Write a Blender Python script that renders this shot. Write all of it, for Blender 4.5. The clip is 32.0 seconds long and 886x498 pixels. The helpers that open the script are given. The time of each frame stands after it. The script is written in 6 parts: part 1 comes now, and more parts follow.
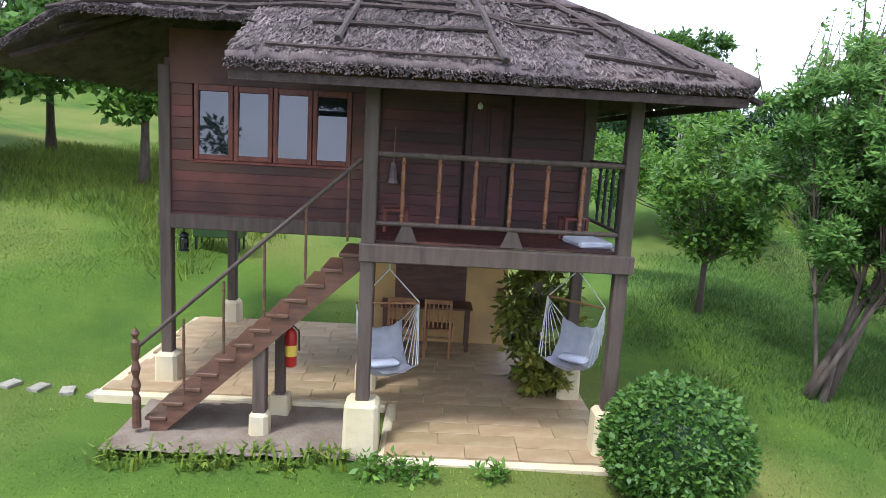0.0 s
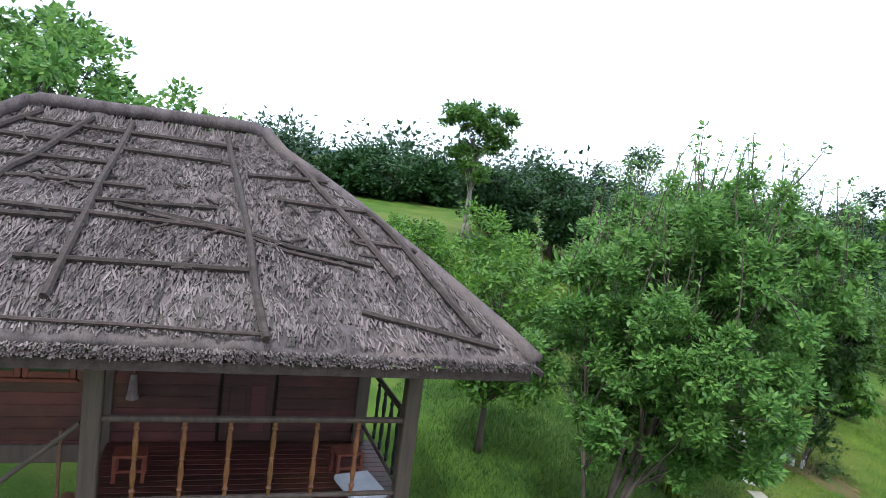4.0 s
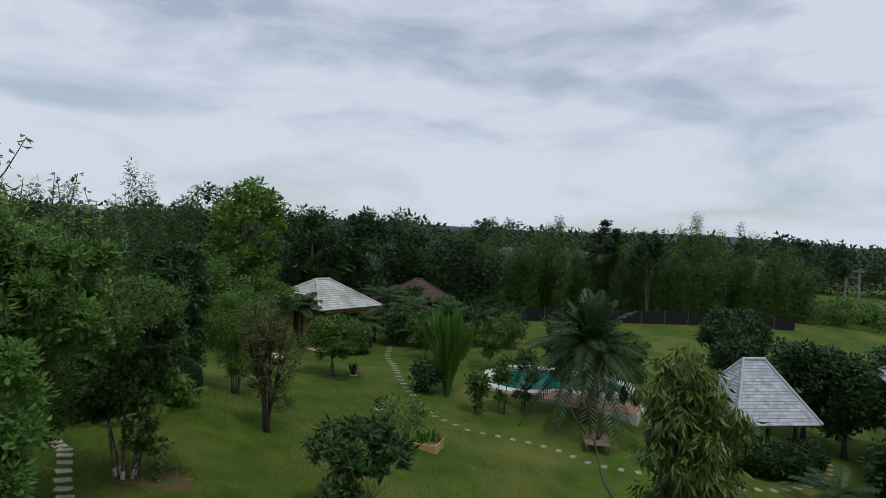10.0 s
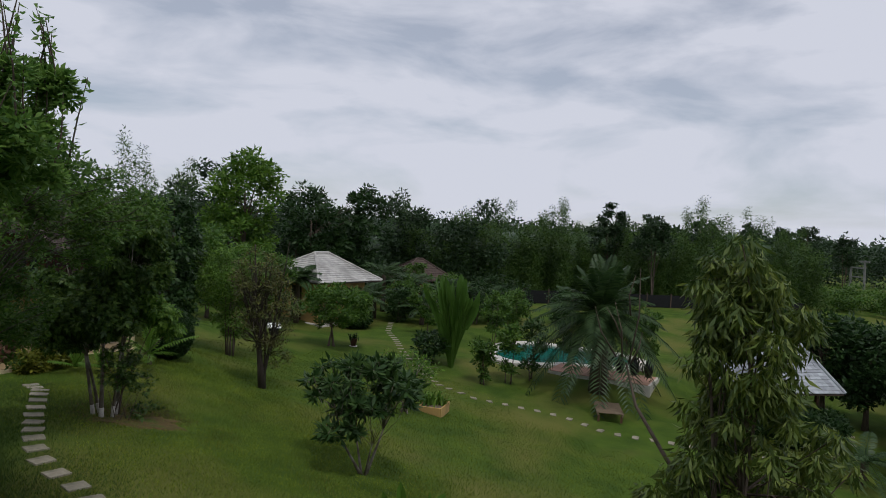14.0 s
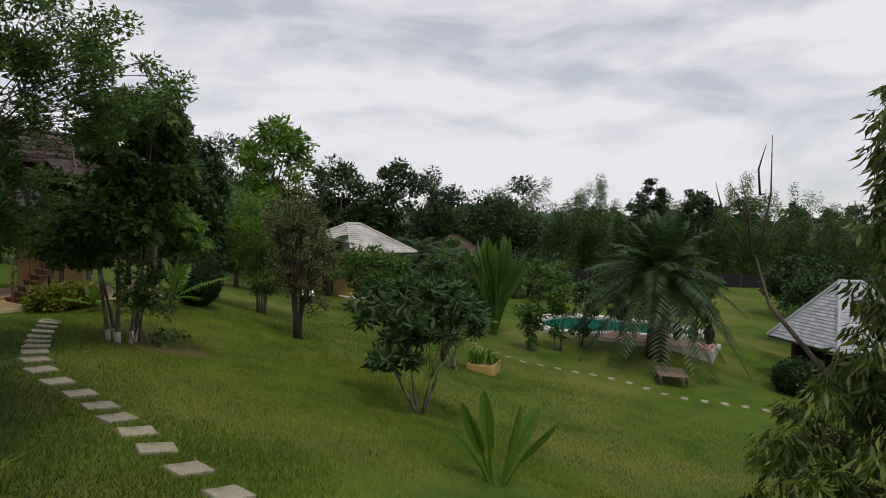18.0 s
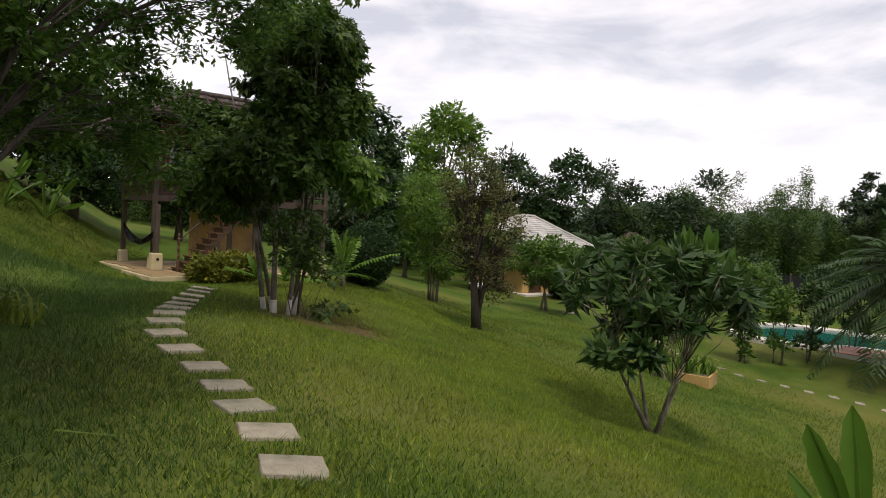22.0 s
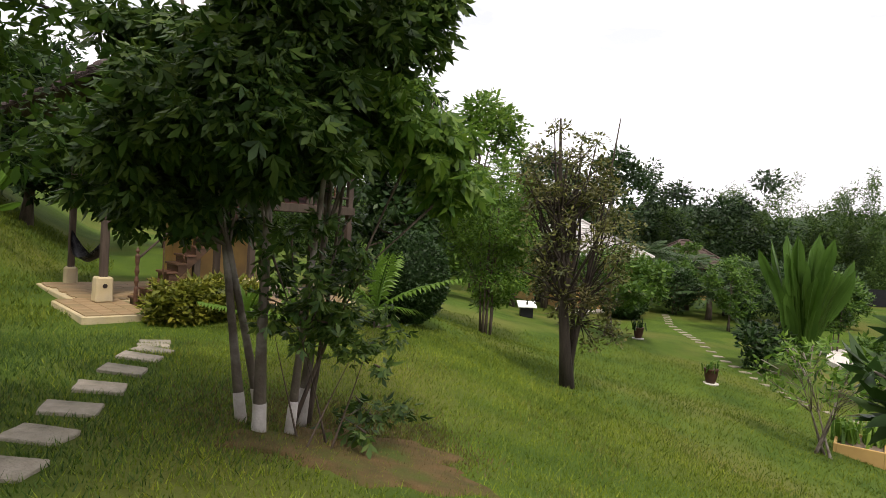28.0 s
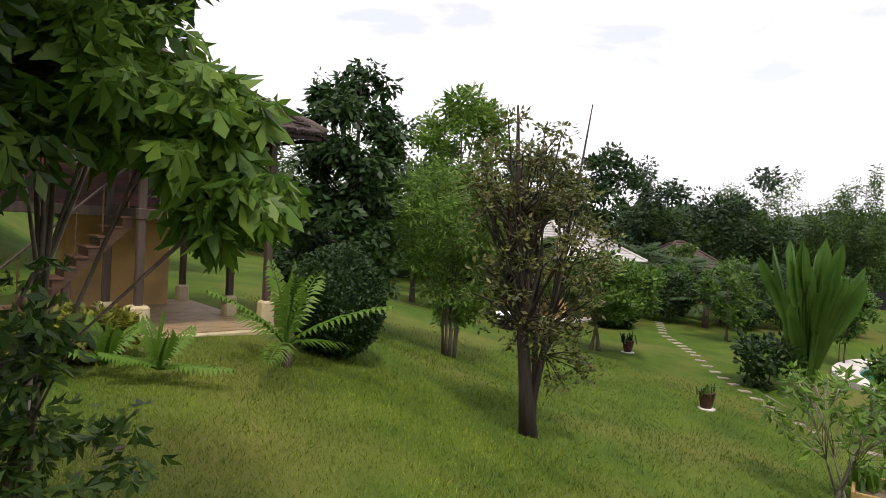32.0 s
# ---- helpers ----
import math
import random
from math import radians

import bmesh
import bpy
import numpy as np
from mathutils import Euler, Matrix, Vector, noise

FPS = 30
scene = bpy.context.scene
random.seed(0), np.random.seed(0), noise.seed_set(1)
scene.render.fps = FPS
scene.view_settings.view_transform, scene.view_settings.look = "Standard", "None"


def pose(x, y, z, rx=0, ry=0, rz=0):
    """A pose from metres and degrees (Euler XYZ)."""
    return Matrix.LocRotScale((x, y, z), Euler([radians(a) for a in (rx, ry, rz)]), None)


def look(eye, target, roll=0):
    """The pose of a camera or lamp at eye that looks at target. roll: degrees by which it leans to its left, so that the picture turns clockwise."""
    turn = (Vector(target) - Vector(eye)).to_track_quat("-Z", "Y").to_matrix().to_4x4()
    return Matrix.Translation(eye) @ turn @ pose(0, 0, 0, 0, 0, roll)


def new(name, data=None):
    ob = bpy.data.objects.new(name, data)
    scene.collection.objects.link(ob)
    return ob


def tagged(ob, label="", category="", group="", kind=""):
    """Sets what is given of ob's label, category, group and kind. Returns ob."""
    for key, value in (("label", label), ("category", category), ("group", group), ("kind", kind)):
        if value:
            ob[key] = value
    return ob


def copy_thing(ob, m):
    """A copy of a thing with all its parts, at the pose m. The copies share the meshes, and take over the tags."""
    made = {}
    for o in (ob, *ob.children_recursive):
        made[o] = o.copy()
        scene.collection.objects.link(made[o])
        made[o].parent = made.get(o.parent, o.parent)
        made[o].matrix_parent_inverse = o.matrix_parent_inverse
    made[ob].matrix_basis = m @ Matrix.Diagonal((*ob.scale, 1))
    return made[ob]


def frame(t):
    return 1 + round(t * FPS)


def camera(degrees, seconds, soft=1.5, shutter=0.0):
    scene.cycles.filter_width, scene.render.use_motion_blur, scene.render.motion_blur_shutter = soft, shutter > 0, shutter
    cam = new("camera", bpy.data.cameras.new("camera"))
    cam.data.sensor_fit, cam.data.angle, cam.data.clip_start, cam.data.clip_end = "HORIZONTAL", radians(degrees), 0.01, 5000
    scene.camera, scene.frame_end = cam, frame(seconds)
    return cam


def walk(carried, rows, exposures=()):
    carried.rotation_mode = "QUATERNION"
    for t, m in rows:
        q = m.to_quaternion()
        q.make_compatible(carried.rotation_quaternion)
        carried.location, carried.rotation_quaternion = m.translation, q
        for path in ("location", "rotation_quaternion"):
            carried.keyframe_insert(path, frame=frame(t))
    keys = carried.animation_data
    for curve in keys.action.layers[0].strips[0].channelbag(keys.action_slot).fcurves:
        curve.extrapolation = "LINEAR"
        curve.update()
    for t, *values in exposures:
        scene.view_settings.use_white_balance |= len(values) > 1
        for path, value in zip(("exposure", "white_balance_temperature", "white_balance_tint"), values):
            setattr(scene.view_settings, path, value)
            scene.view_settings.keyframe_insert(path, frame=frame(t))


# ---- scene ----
cam = camera(67.0, 32.0, soft=0.75)
# time, place, turn
PATH = [
    (0, 0.641, -0.752, 6.546, 80.73, -3.10, 26.23),
    (0.5, 0.526, -0.491, 6.877, 80.03, -2.99, 25.88),
    (1, 0.413, -0.305, 7.221, 79.53, -2.90, 26.32),
    (1.5, 0.307, -0.111, 7.639, 78.92, -2.69, 26.78),
    (2, 0.234, 0.021, 8.182, 77.75, -2.47, 27.11),
    (2.5, 0.214, 0.152, 8.729, 76.47, -2.48, 26.90),
    (4.5, 0.35, 0.45, 8.80, 86.0, -7.66, -3.5),
    (5, 0.500, 0.387, 8.726, 87.65, -6.16, -18.25),
    (5.5, 0.520, 0.480, 8.98, 88.33, -4.09, -31.0),
    (6, 0.457, 0.843, 9.151, 88.56, -3.09, -40.46),
    (6.5, 0.582, 1.008, 9.143, 88.56, -2.94, -42.21),
    (7, 0.765, 0.968, 9.161, 88.43, -3.04, -41.55),
    (7.5, 1.014, 1.042, 9.231, 88.39, -3.02, -41.89),
    (8, 1.335, 1.195, 9.230, 88.39, -3.06, -42.05),
    (8.5, 1.654, 1.300, 9.202, 88.36, -3.08, -42.08),
    (9, 1.942, 1.347, 9.168, 88.35, -3.15, -41.57),
    (9.5, 2.200, 1.325, 9.142, 88.32, -3.12, -41.83),
    (10, 2.419, 1.297, 9.036, 88.33, -3.11, -41.82),
    (10.5, 2.624, 1.262, 8.856, 88.33, -3.22, -41.79),
    (11, 2.738, 1.397, 8.660, 88.27, -3.21, -43.45),
    (11.5, 2.770, 1.520, 8.407, 88.29, -3.34, -43.29),
    (12, 2.865, 1.686, 8.186, 88.24, -3.30, -43.79),
    (12.5, 2.995, 1.955, 7.891, 88.21, -3.29, -43.90),
    (13, 3.138, 2.177, 7.602, 88.16, -3.32, -42.78),
    (13.5, 3.229, 2.400, 7.265, 88.18, -3.34, -42.33),
    (14, 3.347, 2.635, 6.937, 88.20, -3.31, -41.89),
    (14.5, 3.420, 2.851, 6.642, 88.13, -3.35, -41.11),
    (16.5, 3.877, 3.617, 5.288, 88.09, -2.50, -41.09),
    (17, 4.009, 4.078, 5.034, 88.00, -2.48, -41.49),
    (17.5, 4.152, 4.533, 4.835, 87.98, -2.48, -40.99),
    (18, 4.389, 5.052, 4.618, 87.93, -2.51, -39.76),
    (18.5, 4.625, 5.713, 4.353, 87.98, -2.84, -36.59),
    (19, 4.844, 6.218, 4.068, 87.88, -3.08, -33.62),
    (19.5, 4.992, 6.494, 3.822, 87.86, -3.12, -32.46),
    (20, 5.091, 6.808, 3.655, 87.79, -3.00, -31.77),
    (20.5, 5.236, 7.128, 3.620, 87.81, -3.04, -30.62),
    (21, 5.388, 7.541, 3.624, 87.75, -3.06, -30.40),
    (21.5, 5.552, 8.050, 3.622, 87.74, -3.14, -28.90),
    (22, 5.692, 8.650, 3.550, 87.76, -3.31, -26.06),
    (22.5, 5.816, 9.207, 3.486, 87.72, -3.38, -25.45),
    (23, 5.922, 9.772, 3.445, 87.74, -3.36, -25.29),
    (23.5, 6.020, 10.318, 3.459, 87.77, -3.36, -24.63),
    (24, 6.105, 10.886, 3.461, 87.80, -3.40, -24.23),
    (24.5, 6.150, 11.425, 3.458, 87.82, -3.46, -24.18),
    (25, 6.182, 11.902, 3.462, 87.87, -3.47, -24.15),
    (25.5, 6.222, 12.348, 3.475, 87.90, -3.54, -24.57),
    (27.5, 6.948, 14.100, 3.665, 87.80, -3.69, -23.95),
    (28, 7.154, 14.539, 3.653, 87.84, -3.72, -24.78),
    (28.5, 7.372, 14.904, 3.668, 87.88, -3.69, -24.79),
    (29, 7.603, 15.189, 3.693, 87.91, -3.68, -24.86),
    (29.5, 7.867, 15.304, 3.703, 87.94, -3.51, -24.48),
    (30, 8.128, 15.324, 3.750, 87.93, -3.43, -24.34),
    (30.5, 8.492, 15.453, 3.811, 87.87, -3.27, -24.66),
    (31, 8.737, 15.619, 3.847, 87.93, -3.30, -25.28),
    (31.5, 8.970, 15.931, 3.908, 87.86, -3.39, -25.33),
    (32, 9.195, 16.385, 3.925, 87.80, -3.38, -24.96),
]
walk(cam, [(t, pose(x, y, z, rx, ry, rz)) for t, x, y, z, rx, ry, rz in PATH],
     exposures=[(0, 1.48, 5450, 12), (2.5, 1.53, 5250, 15), (4.5, 0.9, 5650, 1), (5.5, 0.25, 5900, 0), (6.5, -0.38, 5850, 2), (10, -0.56, 6050, 5), (14, -0.62, 6250, 8), (17, -0.42, 6700, 9), (20, -0.12, 6950, 11),
                (23, 0.2, 7100, 12), (26, 0.42, 7150, 13), (29, 0.65, 6950, 15), (32, 0.51, 6850, 15)])

# ---- light: bright overcast sky with a veiled high sun ----
SUN_EL, SUN_ROT = radians(62), radians(200)
world = bpy.data.worlds.new("sky")
scene.world = world
world.use_nodes = True
wn, wl = world.node_tree.nodes, world.node_tree.links
wn.clear()
w_out, w_bg, w_sky = wn.new("ShaderNodeOutputWorld"), wn.new("ShaderNodeBackground"), wn.new("ShaderNodeTexSky")
w_sky.sky_type, w_sky.sun_disc, w_sky.sun_elevation, w_sky.sun_rotation = "NISHITA", False, SUN_EL, SUN_ROT
w_sky.dust_density = 0.6
w_bg.inputs["Strength"].default_value = 0.1
w_co, w_map = wn.new("ShaderNodeTexCoord"), wn.new("ShaderNodeMapping")
w_map.inputs["Scale"].default_value = (2.6, 2.6, 8.0)
w_map.inputs["Rotation"].default_value = (0.05, 0.1, 0.4)
w_noi, w_ramp = wn.new("ShaderNodeTexNoise"), wn.new("ShaderNodeValToRGB")
w_noi.inputs["Scale"].default_value, w_noi.inputs["Detail"].default_value, w_noi.inputs["Roughness"].default_value = 1.5, 9, 0.52
w_noi.inputs["Distortion"].default_value = 0.35
w_ramp.color_ramp.elements[0].position, w_ramp.color_ramp.elements[0].color = 0.34, (0.5, 0.5, 0.5, 1)
w_ramp.color_ramp.elements[1].position, w_ramp.color_ramp.elements[1].color = 0.54, (0.97, 0.97, 0.97, 1)
w_mix = wn.new("ShaderNodeMix")
w_mix.data_type = "RGBA"
w_mix.inputs["B"].default_value = (10.05, 10.05, 11.15, 1)
wl.new(w_co.outputs["Generated"], w_map.inputs["Vector"])
wl.new(w_map.outputs["Vector"], w_noi.inputs["Vector"])
wl.new(w_noi.outputs["Fac"], w_ramp.inputs["Fac"])
wl.new(w_ramp.outputs["Color"], w_mix.inputs["Factor"])
wl.new(w_sky.outputs["Color"], w_mix.inputs["A"])
wl.new(w_mix.outputs["Result"], w_bg.inputs["Color"])
wl.new(w_bg.outputs["Background"], w_out.inputs["Surface"])

sun_data = bpy.data.lights.new("sun", "SUN")
sun_data.energy, sun_data.angle, sun_data.color = 1.8, radians(9), (1.0, 0.96, 0.88)
sun = new("sun", sun_data)
sun.matrix_world = look((0, 0, 40), (40 * math.cos(SUN_EL) * 0.35, 40 * math.cos(SUN_EL) * 0.94, 40 - 40 * math.sin(SUN_EL)))

# ---- materials ----
RNG = np.random.default_rng(7)


def material(name, base, other=None, scale=8.0, rough=0.8, bump=0.3, fine=60.0, metal=0.0, spread=0.0, island=0.0, translucent=0.0, stain=None, stain_scale=0.6, stretch=None, spec=0.3):
    """A surface in two tones at two scales, with fine relief and some spread from piece to piece."""
    m = bpy.data.materials.new(name)
    m.use_nodes = True
    n, l = m.node_tree.nodes, m.node_tree.links
    b = n["Principled BSDF"]
    b.inputs["Roughness"].default_value, b.inputs["Metallic"].default_value = rough, metal
    b.inputs["Specular IOR Level"].default_value = spec
    other = other or tuple(c * 0.7 for c in base)
    co = n.new("ShaderNodeTexCoord")
    vec = co.outputs["Object"]
    if stretch:
        mp = n.new("ShaderNodeMapping")
        mp.inputs["Scale"].default_value = stretch
        l.new(vec, mp.inputs["Vector"])
        vec = mp.outputs["Vector"]
    big = n.new("ShaderNodeTexNoise")
    big.inputs["Scale"].default_value, big.inputs["Detail"].default_value, big.inputs["Roughness"].default_value = scale, 6, 0.62
    l.new(vec, big.inputs["Vector"])
    ramp = n.new("ShaderNodeValToRGB")
    ramp.color_ramp.elements[0].position, ramp.color_ramp.elements[0].color = 0.32, (*other, 1)
    ramp.color_ramp.elements[1].position, ramp.color_ramp.elements[1].color = 0.66, (*base, 1)
    l.new(big.outputs["Fac"], ramp.inputs["Fac"])
    colour = ramp.outputs["Color"]
    if stain:
        st = n.new("ShaderNodeTexNoise")
        st.inputs["Scale"].default_value, st.inputs["Detail"].default_value = stain_scale, 5
        l.new(co.outputs["Object"], st.inputs["Vector"])
        sr = n.new("ShaderNodeValToRGB")
        sr.color_ramp.elements[0].position, sr.color_ramp.elements[1].position = 0.48, 0.68
        l.new(st.outputs["Fac"], sr.inputs["Fac"])
        mx = n.new("ShaderNodeMix")
        mx.data_type = "RGBA"
        mx.inputs["B"].default_value = (*stain, 1)
        l.new(sr.outputs["Color"], mx.inputs["Factor"])
        l.new(colour, mx.inputs["A"])
        colour = mx.outputs["Result"]
    for kind, amount in (("ShaderNodeObjectInfo", spread), ("ShaderNodeNewGeometry", island)):
        if amount:
            src = n.new(kind)
            hs = n.new("ShaderNodeHueSaturation")
            mr = n.new("ShaderNodeMapRange")
            mr.inputs["To Min"].default_value, mr.inputs["To Max"].default_value = 1 - amount, 1 + amount
            l.new(src.outputs["Random" if kind == "ShaderNodeObjectInfo" else "Random Per Island"], mr.inputs["Value"])
            l.new(mr.outputs["Result"], hs.inputs["Value"])
            mh = n.new("ShaderNodeMapRange")
            mh.inputs["To Min"].default_value, mh.inputs["To Max"].default_value = 0.5 + amount * 0.05, 0.5 - amount * 0.05
            l.new(mr.outputs["Result"], mh.inputs["Value"])
            mh.inputs["From Min"].default_value, mh.inputs["From Max"].default_value = 1 - amount, 1 + amount
            l.new(mh.outputs["Result"], hs.inputs["Hue"])
            l.new(colour, hs.inputs["Color"])
            colour = hs.outputs["Color"]
    l.new(colour, b.inputs["Base Color"])
    if bump:
        fn = n.new("ShaderNodeTexNoise")
        fn.inputs["Scale"].default_value, fn.inputs["Detail"].default_value = fine, 4
        l.new(vec, fn.inputs["Vector"])
        bp = n.new("ShaderNodeBump")
        bp.inputs["Strength"].default_value, bp.inputs["Distance"].default_value = bump, 0.02
        l.new(fn.outputs["Fac"], bp.inputs["Height"])
        l.new(bp.outputs["Normal"], b.inputs["Normal"])
    if translucent:
        tr, ms = n.new("ShaderNodeBsdfTranslucent"), n.new("ShaderNodeMixShader")
        ms.inputs["Fac"].default_value = translucent
        l.new(colour, tr.inputs["Color"])
        l.new(b.outputs["BSDF"], ms.inputs[1])
        l.new(tr.outputs["BSDF"], ms.inputs[2])
        l.new(ms.outputs["Shader"], n["Material Output"].inputs["Surface"])
    return m


def leafy(name, base, other, island=0.35, translucent=0.3, rough=0.5):
    return material(name, base, other, scale=0.9, rough=rough, bump=0, island=island, translucent=translucent, spec=0.35)


LAWN = material("lawn", (0.074, 0.118, 0.015), (0.040, 0.075, 0.0105), scale=0.9, rough=0.95, bump=0.9, fine=38, stain=(0.12, 0.125, 0.03), stain_scale=0.28, spec=0.1)
BLADE = leafy("grass_blade", (0.15, 0.202, 0.019), (0.078, 0.125, 0.012), island=0.4, translucent=0.35, rough=0.6)
# fresh yellow-green; the sunlit side of the path is brightened in this colour
BLADE_FRESH_SUN = leafy("fresh_sunlit_grass_blade", (0.2, 0.268, 0.021), (0.108, 0.17, 0.014), island=0.4, translucent=0.35, rough=0.6)
# deeper green of longer grass, with tree shade also put into the colour
BLADE_DEEP_SHADE = leafy("deep_shaded_grass_blade", (0.07, 0.135, 0.018), (0.036, 0.078, 0.011), island=0.4, translucent=0.3, rough=0.6)
BLADE_LAWN = leafy("lawn_grass_blade", (0.165, 0.245, 0.026), (0.105, 0.175, 0.019), island=0.35, translucent=0.3, rough=0.6)
BLADE_PALE = leafy("yellowed_blade", (0.19, 0.215, 0.035), (0.12, 0.14, 0.025), island=0.45, translucent=0.35)
BLADE_DRY = leafy("dry_grass_blade", (0.17, 0.13, 0.05), (0.10, 0.08, 0.03))
THATCH = material("thatch", (0.125, 0.098, 0.095), (0.05, 0.039, 0.037), scale=7, rough=0.95, bump=1.0, fine=55, stretch=(1.0, 0.35, 0.35), stain=(0.13, 0.10, 0.085), stain_scale=1.3, spec=0.1)
STRAW = material("straw", (0.152, 0.122, 0.108), (0.06, 0.047, 0.042), scale=2.2, rough=0.95, bump=0, island=0.55, spec=0.1)
POLE = material("roof_pole", (0.062, 0.044, 0.036), (0.03, 0.021, 0.017), scale=12, rough=0.9, bump=0.5, spread=0.25)
POST = material("grey_timber", (0.092, 0.066, 0.048), (0.052, 0.037, 0.027), scale=5, rough=0.7, bump=0.3, stretch=(3, 3, 0.3), spread=0.12)
WALLWOOD = material("red_brown_board", (0.062, 0.021, 0.015), (0.032, 0.011, 0.008), scale=5, rough=0.45, bump=0.25, stretch=(0.35, 3, 4), spread=0.35, stain=(0.115, 0.042, 0.022), stain_scale=0.9)
TREAD = material("stair_wood", (0.115, 0.058, 0.032), (0.06, 0.03, 0.018), scale=6, rough=0.5, bump=0.25, stretch=(0.5, 3, 3), spread=0.15)
VARNISH = material("varnished_teak", (0.20, 0.085, 0.034), (0.11, 0.042, 0.018), scale=14, rough=0.38, bump=0.15, spread=0.1)
REDWOOD = material("red_wood", (0.16, 0.045, 0.025), (0.09, 0.025, 0.015), scale=6, rough=0.45, bump=0.2)
WORN_TEAK = material("weathered_teak", (0.19, 0.14, 0.09), (0.12, 0.088, 0.058), scale=7, rough=0.8, bump=0.3)
TEAK = material("teak", (0.30, 0.15, 0.06), (0.18, 0.085, 0.035), scale=7, rough=0.5, bump=0.2)
CREAM = material("cream_plaster", (0.56, 0.47, 0.29), (0.45, 0.37, 0.21), scale=2.2, rough=0.85, bump=0.3, stain=(0.42, 0.36, 0.24), stain_scale=2.0)
OCHRE = material("ochre_plaster", (0.50, 0.33, 0.12), (0.42, 0.27, 0.10), scale=1.5, rough=0.9, bump=0.25, stain=(0.33, 0.22, 0.10), stain_scale=1.2)
TILE = material("sandstone_tile", (0.30, 0.212, 0.108), (0.225, 0.155, 0.076), scale=3, rough=0.6, bump=0.2, spread=0.14, stain=(0.31, 0.23, 0.13), stain_scale=1.6)
SAND = material("bare_soil", (0.21, 0.17, 0.125), (0.14, 0.105, 0.075), scale=3, rough=1.0, bump=0.8, fine=30, spec=0.1)
STONE = material("stepping_stone", (0.36, 0.325, 0.25), (0.23, 0.205, 0.15), scale=5, rough=0.95, bump=0.7, fine=45, spread=0.15, stain=(0.17, 0.16, 0.11), stain_scale=3)
ROOFTILE = material("pale_roof_tile", (0.50, 0.48, 0.45), (0.36, 0.345, 0.33), scale=2.5, rough=0.8, bump=0.4, island=0.10, stain=(0.27, 0.26, 0.24), stain_scale=0.8)
GREYTILE = material("grey_roof_tile", (0.40, 0.42, 0.45), (0.30, 0.315, 0.34), scale=3, rough=0.7, bump=0.4, island=0.2)
OLDTHATCH = material("old_brown_roof", (0.098, 0.07, 0.058), (0.05, 0.036, 0.03), scale=4, rough=0.95, bump=0.7, fine=40)
WHITE = material("white_paint", (0.78, 0.78, 0.76), (0.68, 0.68, 0.66), scale=3, rough=0.5, bump=0.05)
COPING = material("pool_coping", (0.62, 0.59, 0.53), (0.5, 0.47, 0.42), scale=2, rough=0.8, bump=0.2)
PAVER = material("pink_paver", (0.50, 0.30, 0.23), (0.40, 0.23, 0.17), scale=3, rough=0.85, bump=0.3, spread=0.12)
ROPE = material("hammock_rope", (0.62, 0.60, 0.56), (0.5, 0.48, 0.44), scale=20, rough=0.95, bump=0.5)
CLOTH = material("grey_cloth", (0.58, 0.58, 0.60), (0.46, 0.46, 0.48), scale=6, rough=0.95, bump=0.3)
REDPAINT = material("red_enamel", (0.45, 0.03, 0.02), (0.36, 0.02, 0.015), scale=4, rough=0.3, bump=0.02)
BLACK = material("black_metal", (0.02, 0.02, 0.022), (0.013, 0.013, 0.014), scale=6, rough=0.4, bump=0.1, metal=0.5)
YELLOW = material("yellow_label", (0.75, 0.55, 0.08), (0.7, 0.5, 0.06), scale=4, rough=0.5, bump=0)
# near-black stands in for shade inside rooms, under roofs and in recesses
DARK = material("unlit_interior", (0.03, 0.022, 0.018), (0.02, 0.015, 0.012), scale=3, rough=0.9, bump=0.1)
BARK = material("bark", (0.13, 0.10, 0.075), (0.06, 0.045, 0.035), scale=6, rough=0.95, bump=0.9, fine=30, stretch=(2, 2, 0.5))
BARK_DARK = material("dark_bark", (0.066, 0.052, 0.04), (0.034, 0.026, 0.02), scale=9, rough=0.9, bump=0.8, stretch=(2.5, 2.5, 0.5))
BARK_PALE = material("pale_bark", (0.19, 0.16, 0.125), (0.10, 0.08, 0.062), scale=6, rough=0.95, bump=0.7, fine=30, stain=(0.36, 0.33, 0.29), stain_scale=3.0)
LIMEWASH = material("limewashed_bark", (0.55, 0.52, 0.47), (0.30, 0.27, 0.23), scale=5, rough=0.95, bump=0.6, fine=30)
LEAF_MID = leafy("leaf_mid", (0.092, 0.18, 0.026), (0.055, 0.12, 0.016), translucent=0.35)
LEAF_FRESH = leafy("leaf_fresh", (0.16, 0.28, 0.06), (0.10, 0.205, 0.038), translucent=0.45)
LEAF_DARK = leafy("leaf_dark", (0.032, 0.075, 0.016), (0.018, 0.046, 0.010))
LEAF_BRIGHT = leafy("leaf_bright", (0.125, 0.235, 0.028), (0.08, 0.165, 0.02), translucent=0.4)
LEAF_BLUE = leafy("leaf_blue_green", (0.055, 0.11, 0.026), (0.032, 0.075, 0.017))
LEAF_OLIVE = leafy("leaf_olive", (0.115, 0.14, 0.032), (0.085, 0.078, 0.024), island=0.55)
LEAF_LOBED = leafy("lobed_leaf", (0.068, 0.128, 0.02), (0.036, 0.08, 0.012), island=0.5, translucent=0.28)
LEAF_HANG = leafy("hanging_leaf", (0.125, 0.172, 0.03), (0.07, 0.11, 0.019), island=0.5, translucent=0.3)
LEAF_YELLOW = leafy("leaf_yellow", (0.19, 0.19, 0.02), (0.10, 0.135, 0.015), island=0.4)
LEAF_PALM = leafy("palm_leaf", (0.050, 0.095, 0.028), (0.028, 0.060, 0.016))
LEAF_BAMBOO = leafy("bamboo_leaf", (0.08, 0.148, 0.025), (0.045, 0.096, 0.015), translucent=0.35)
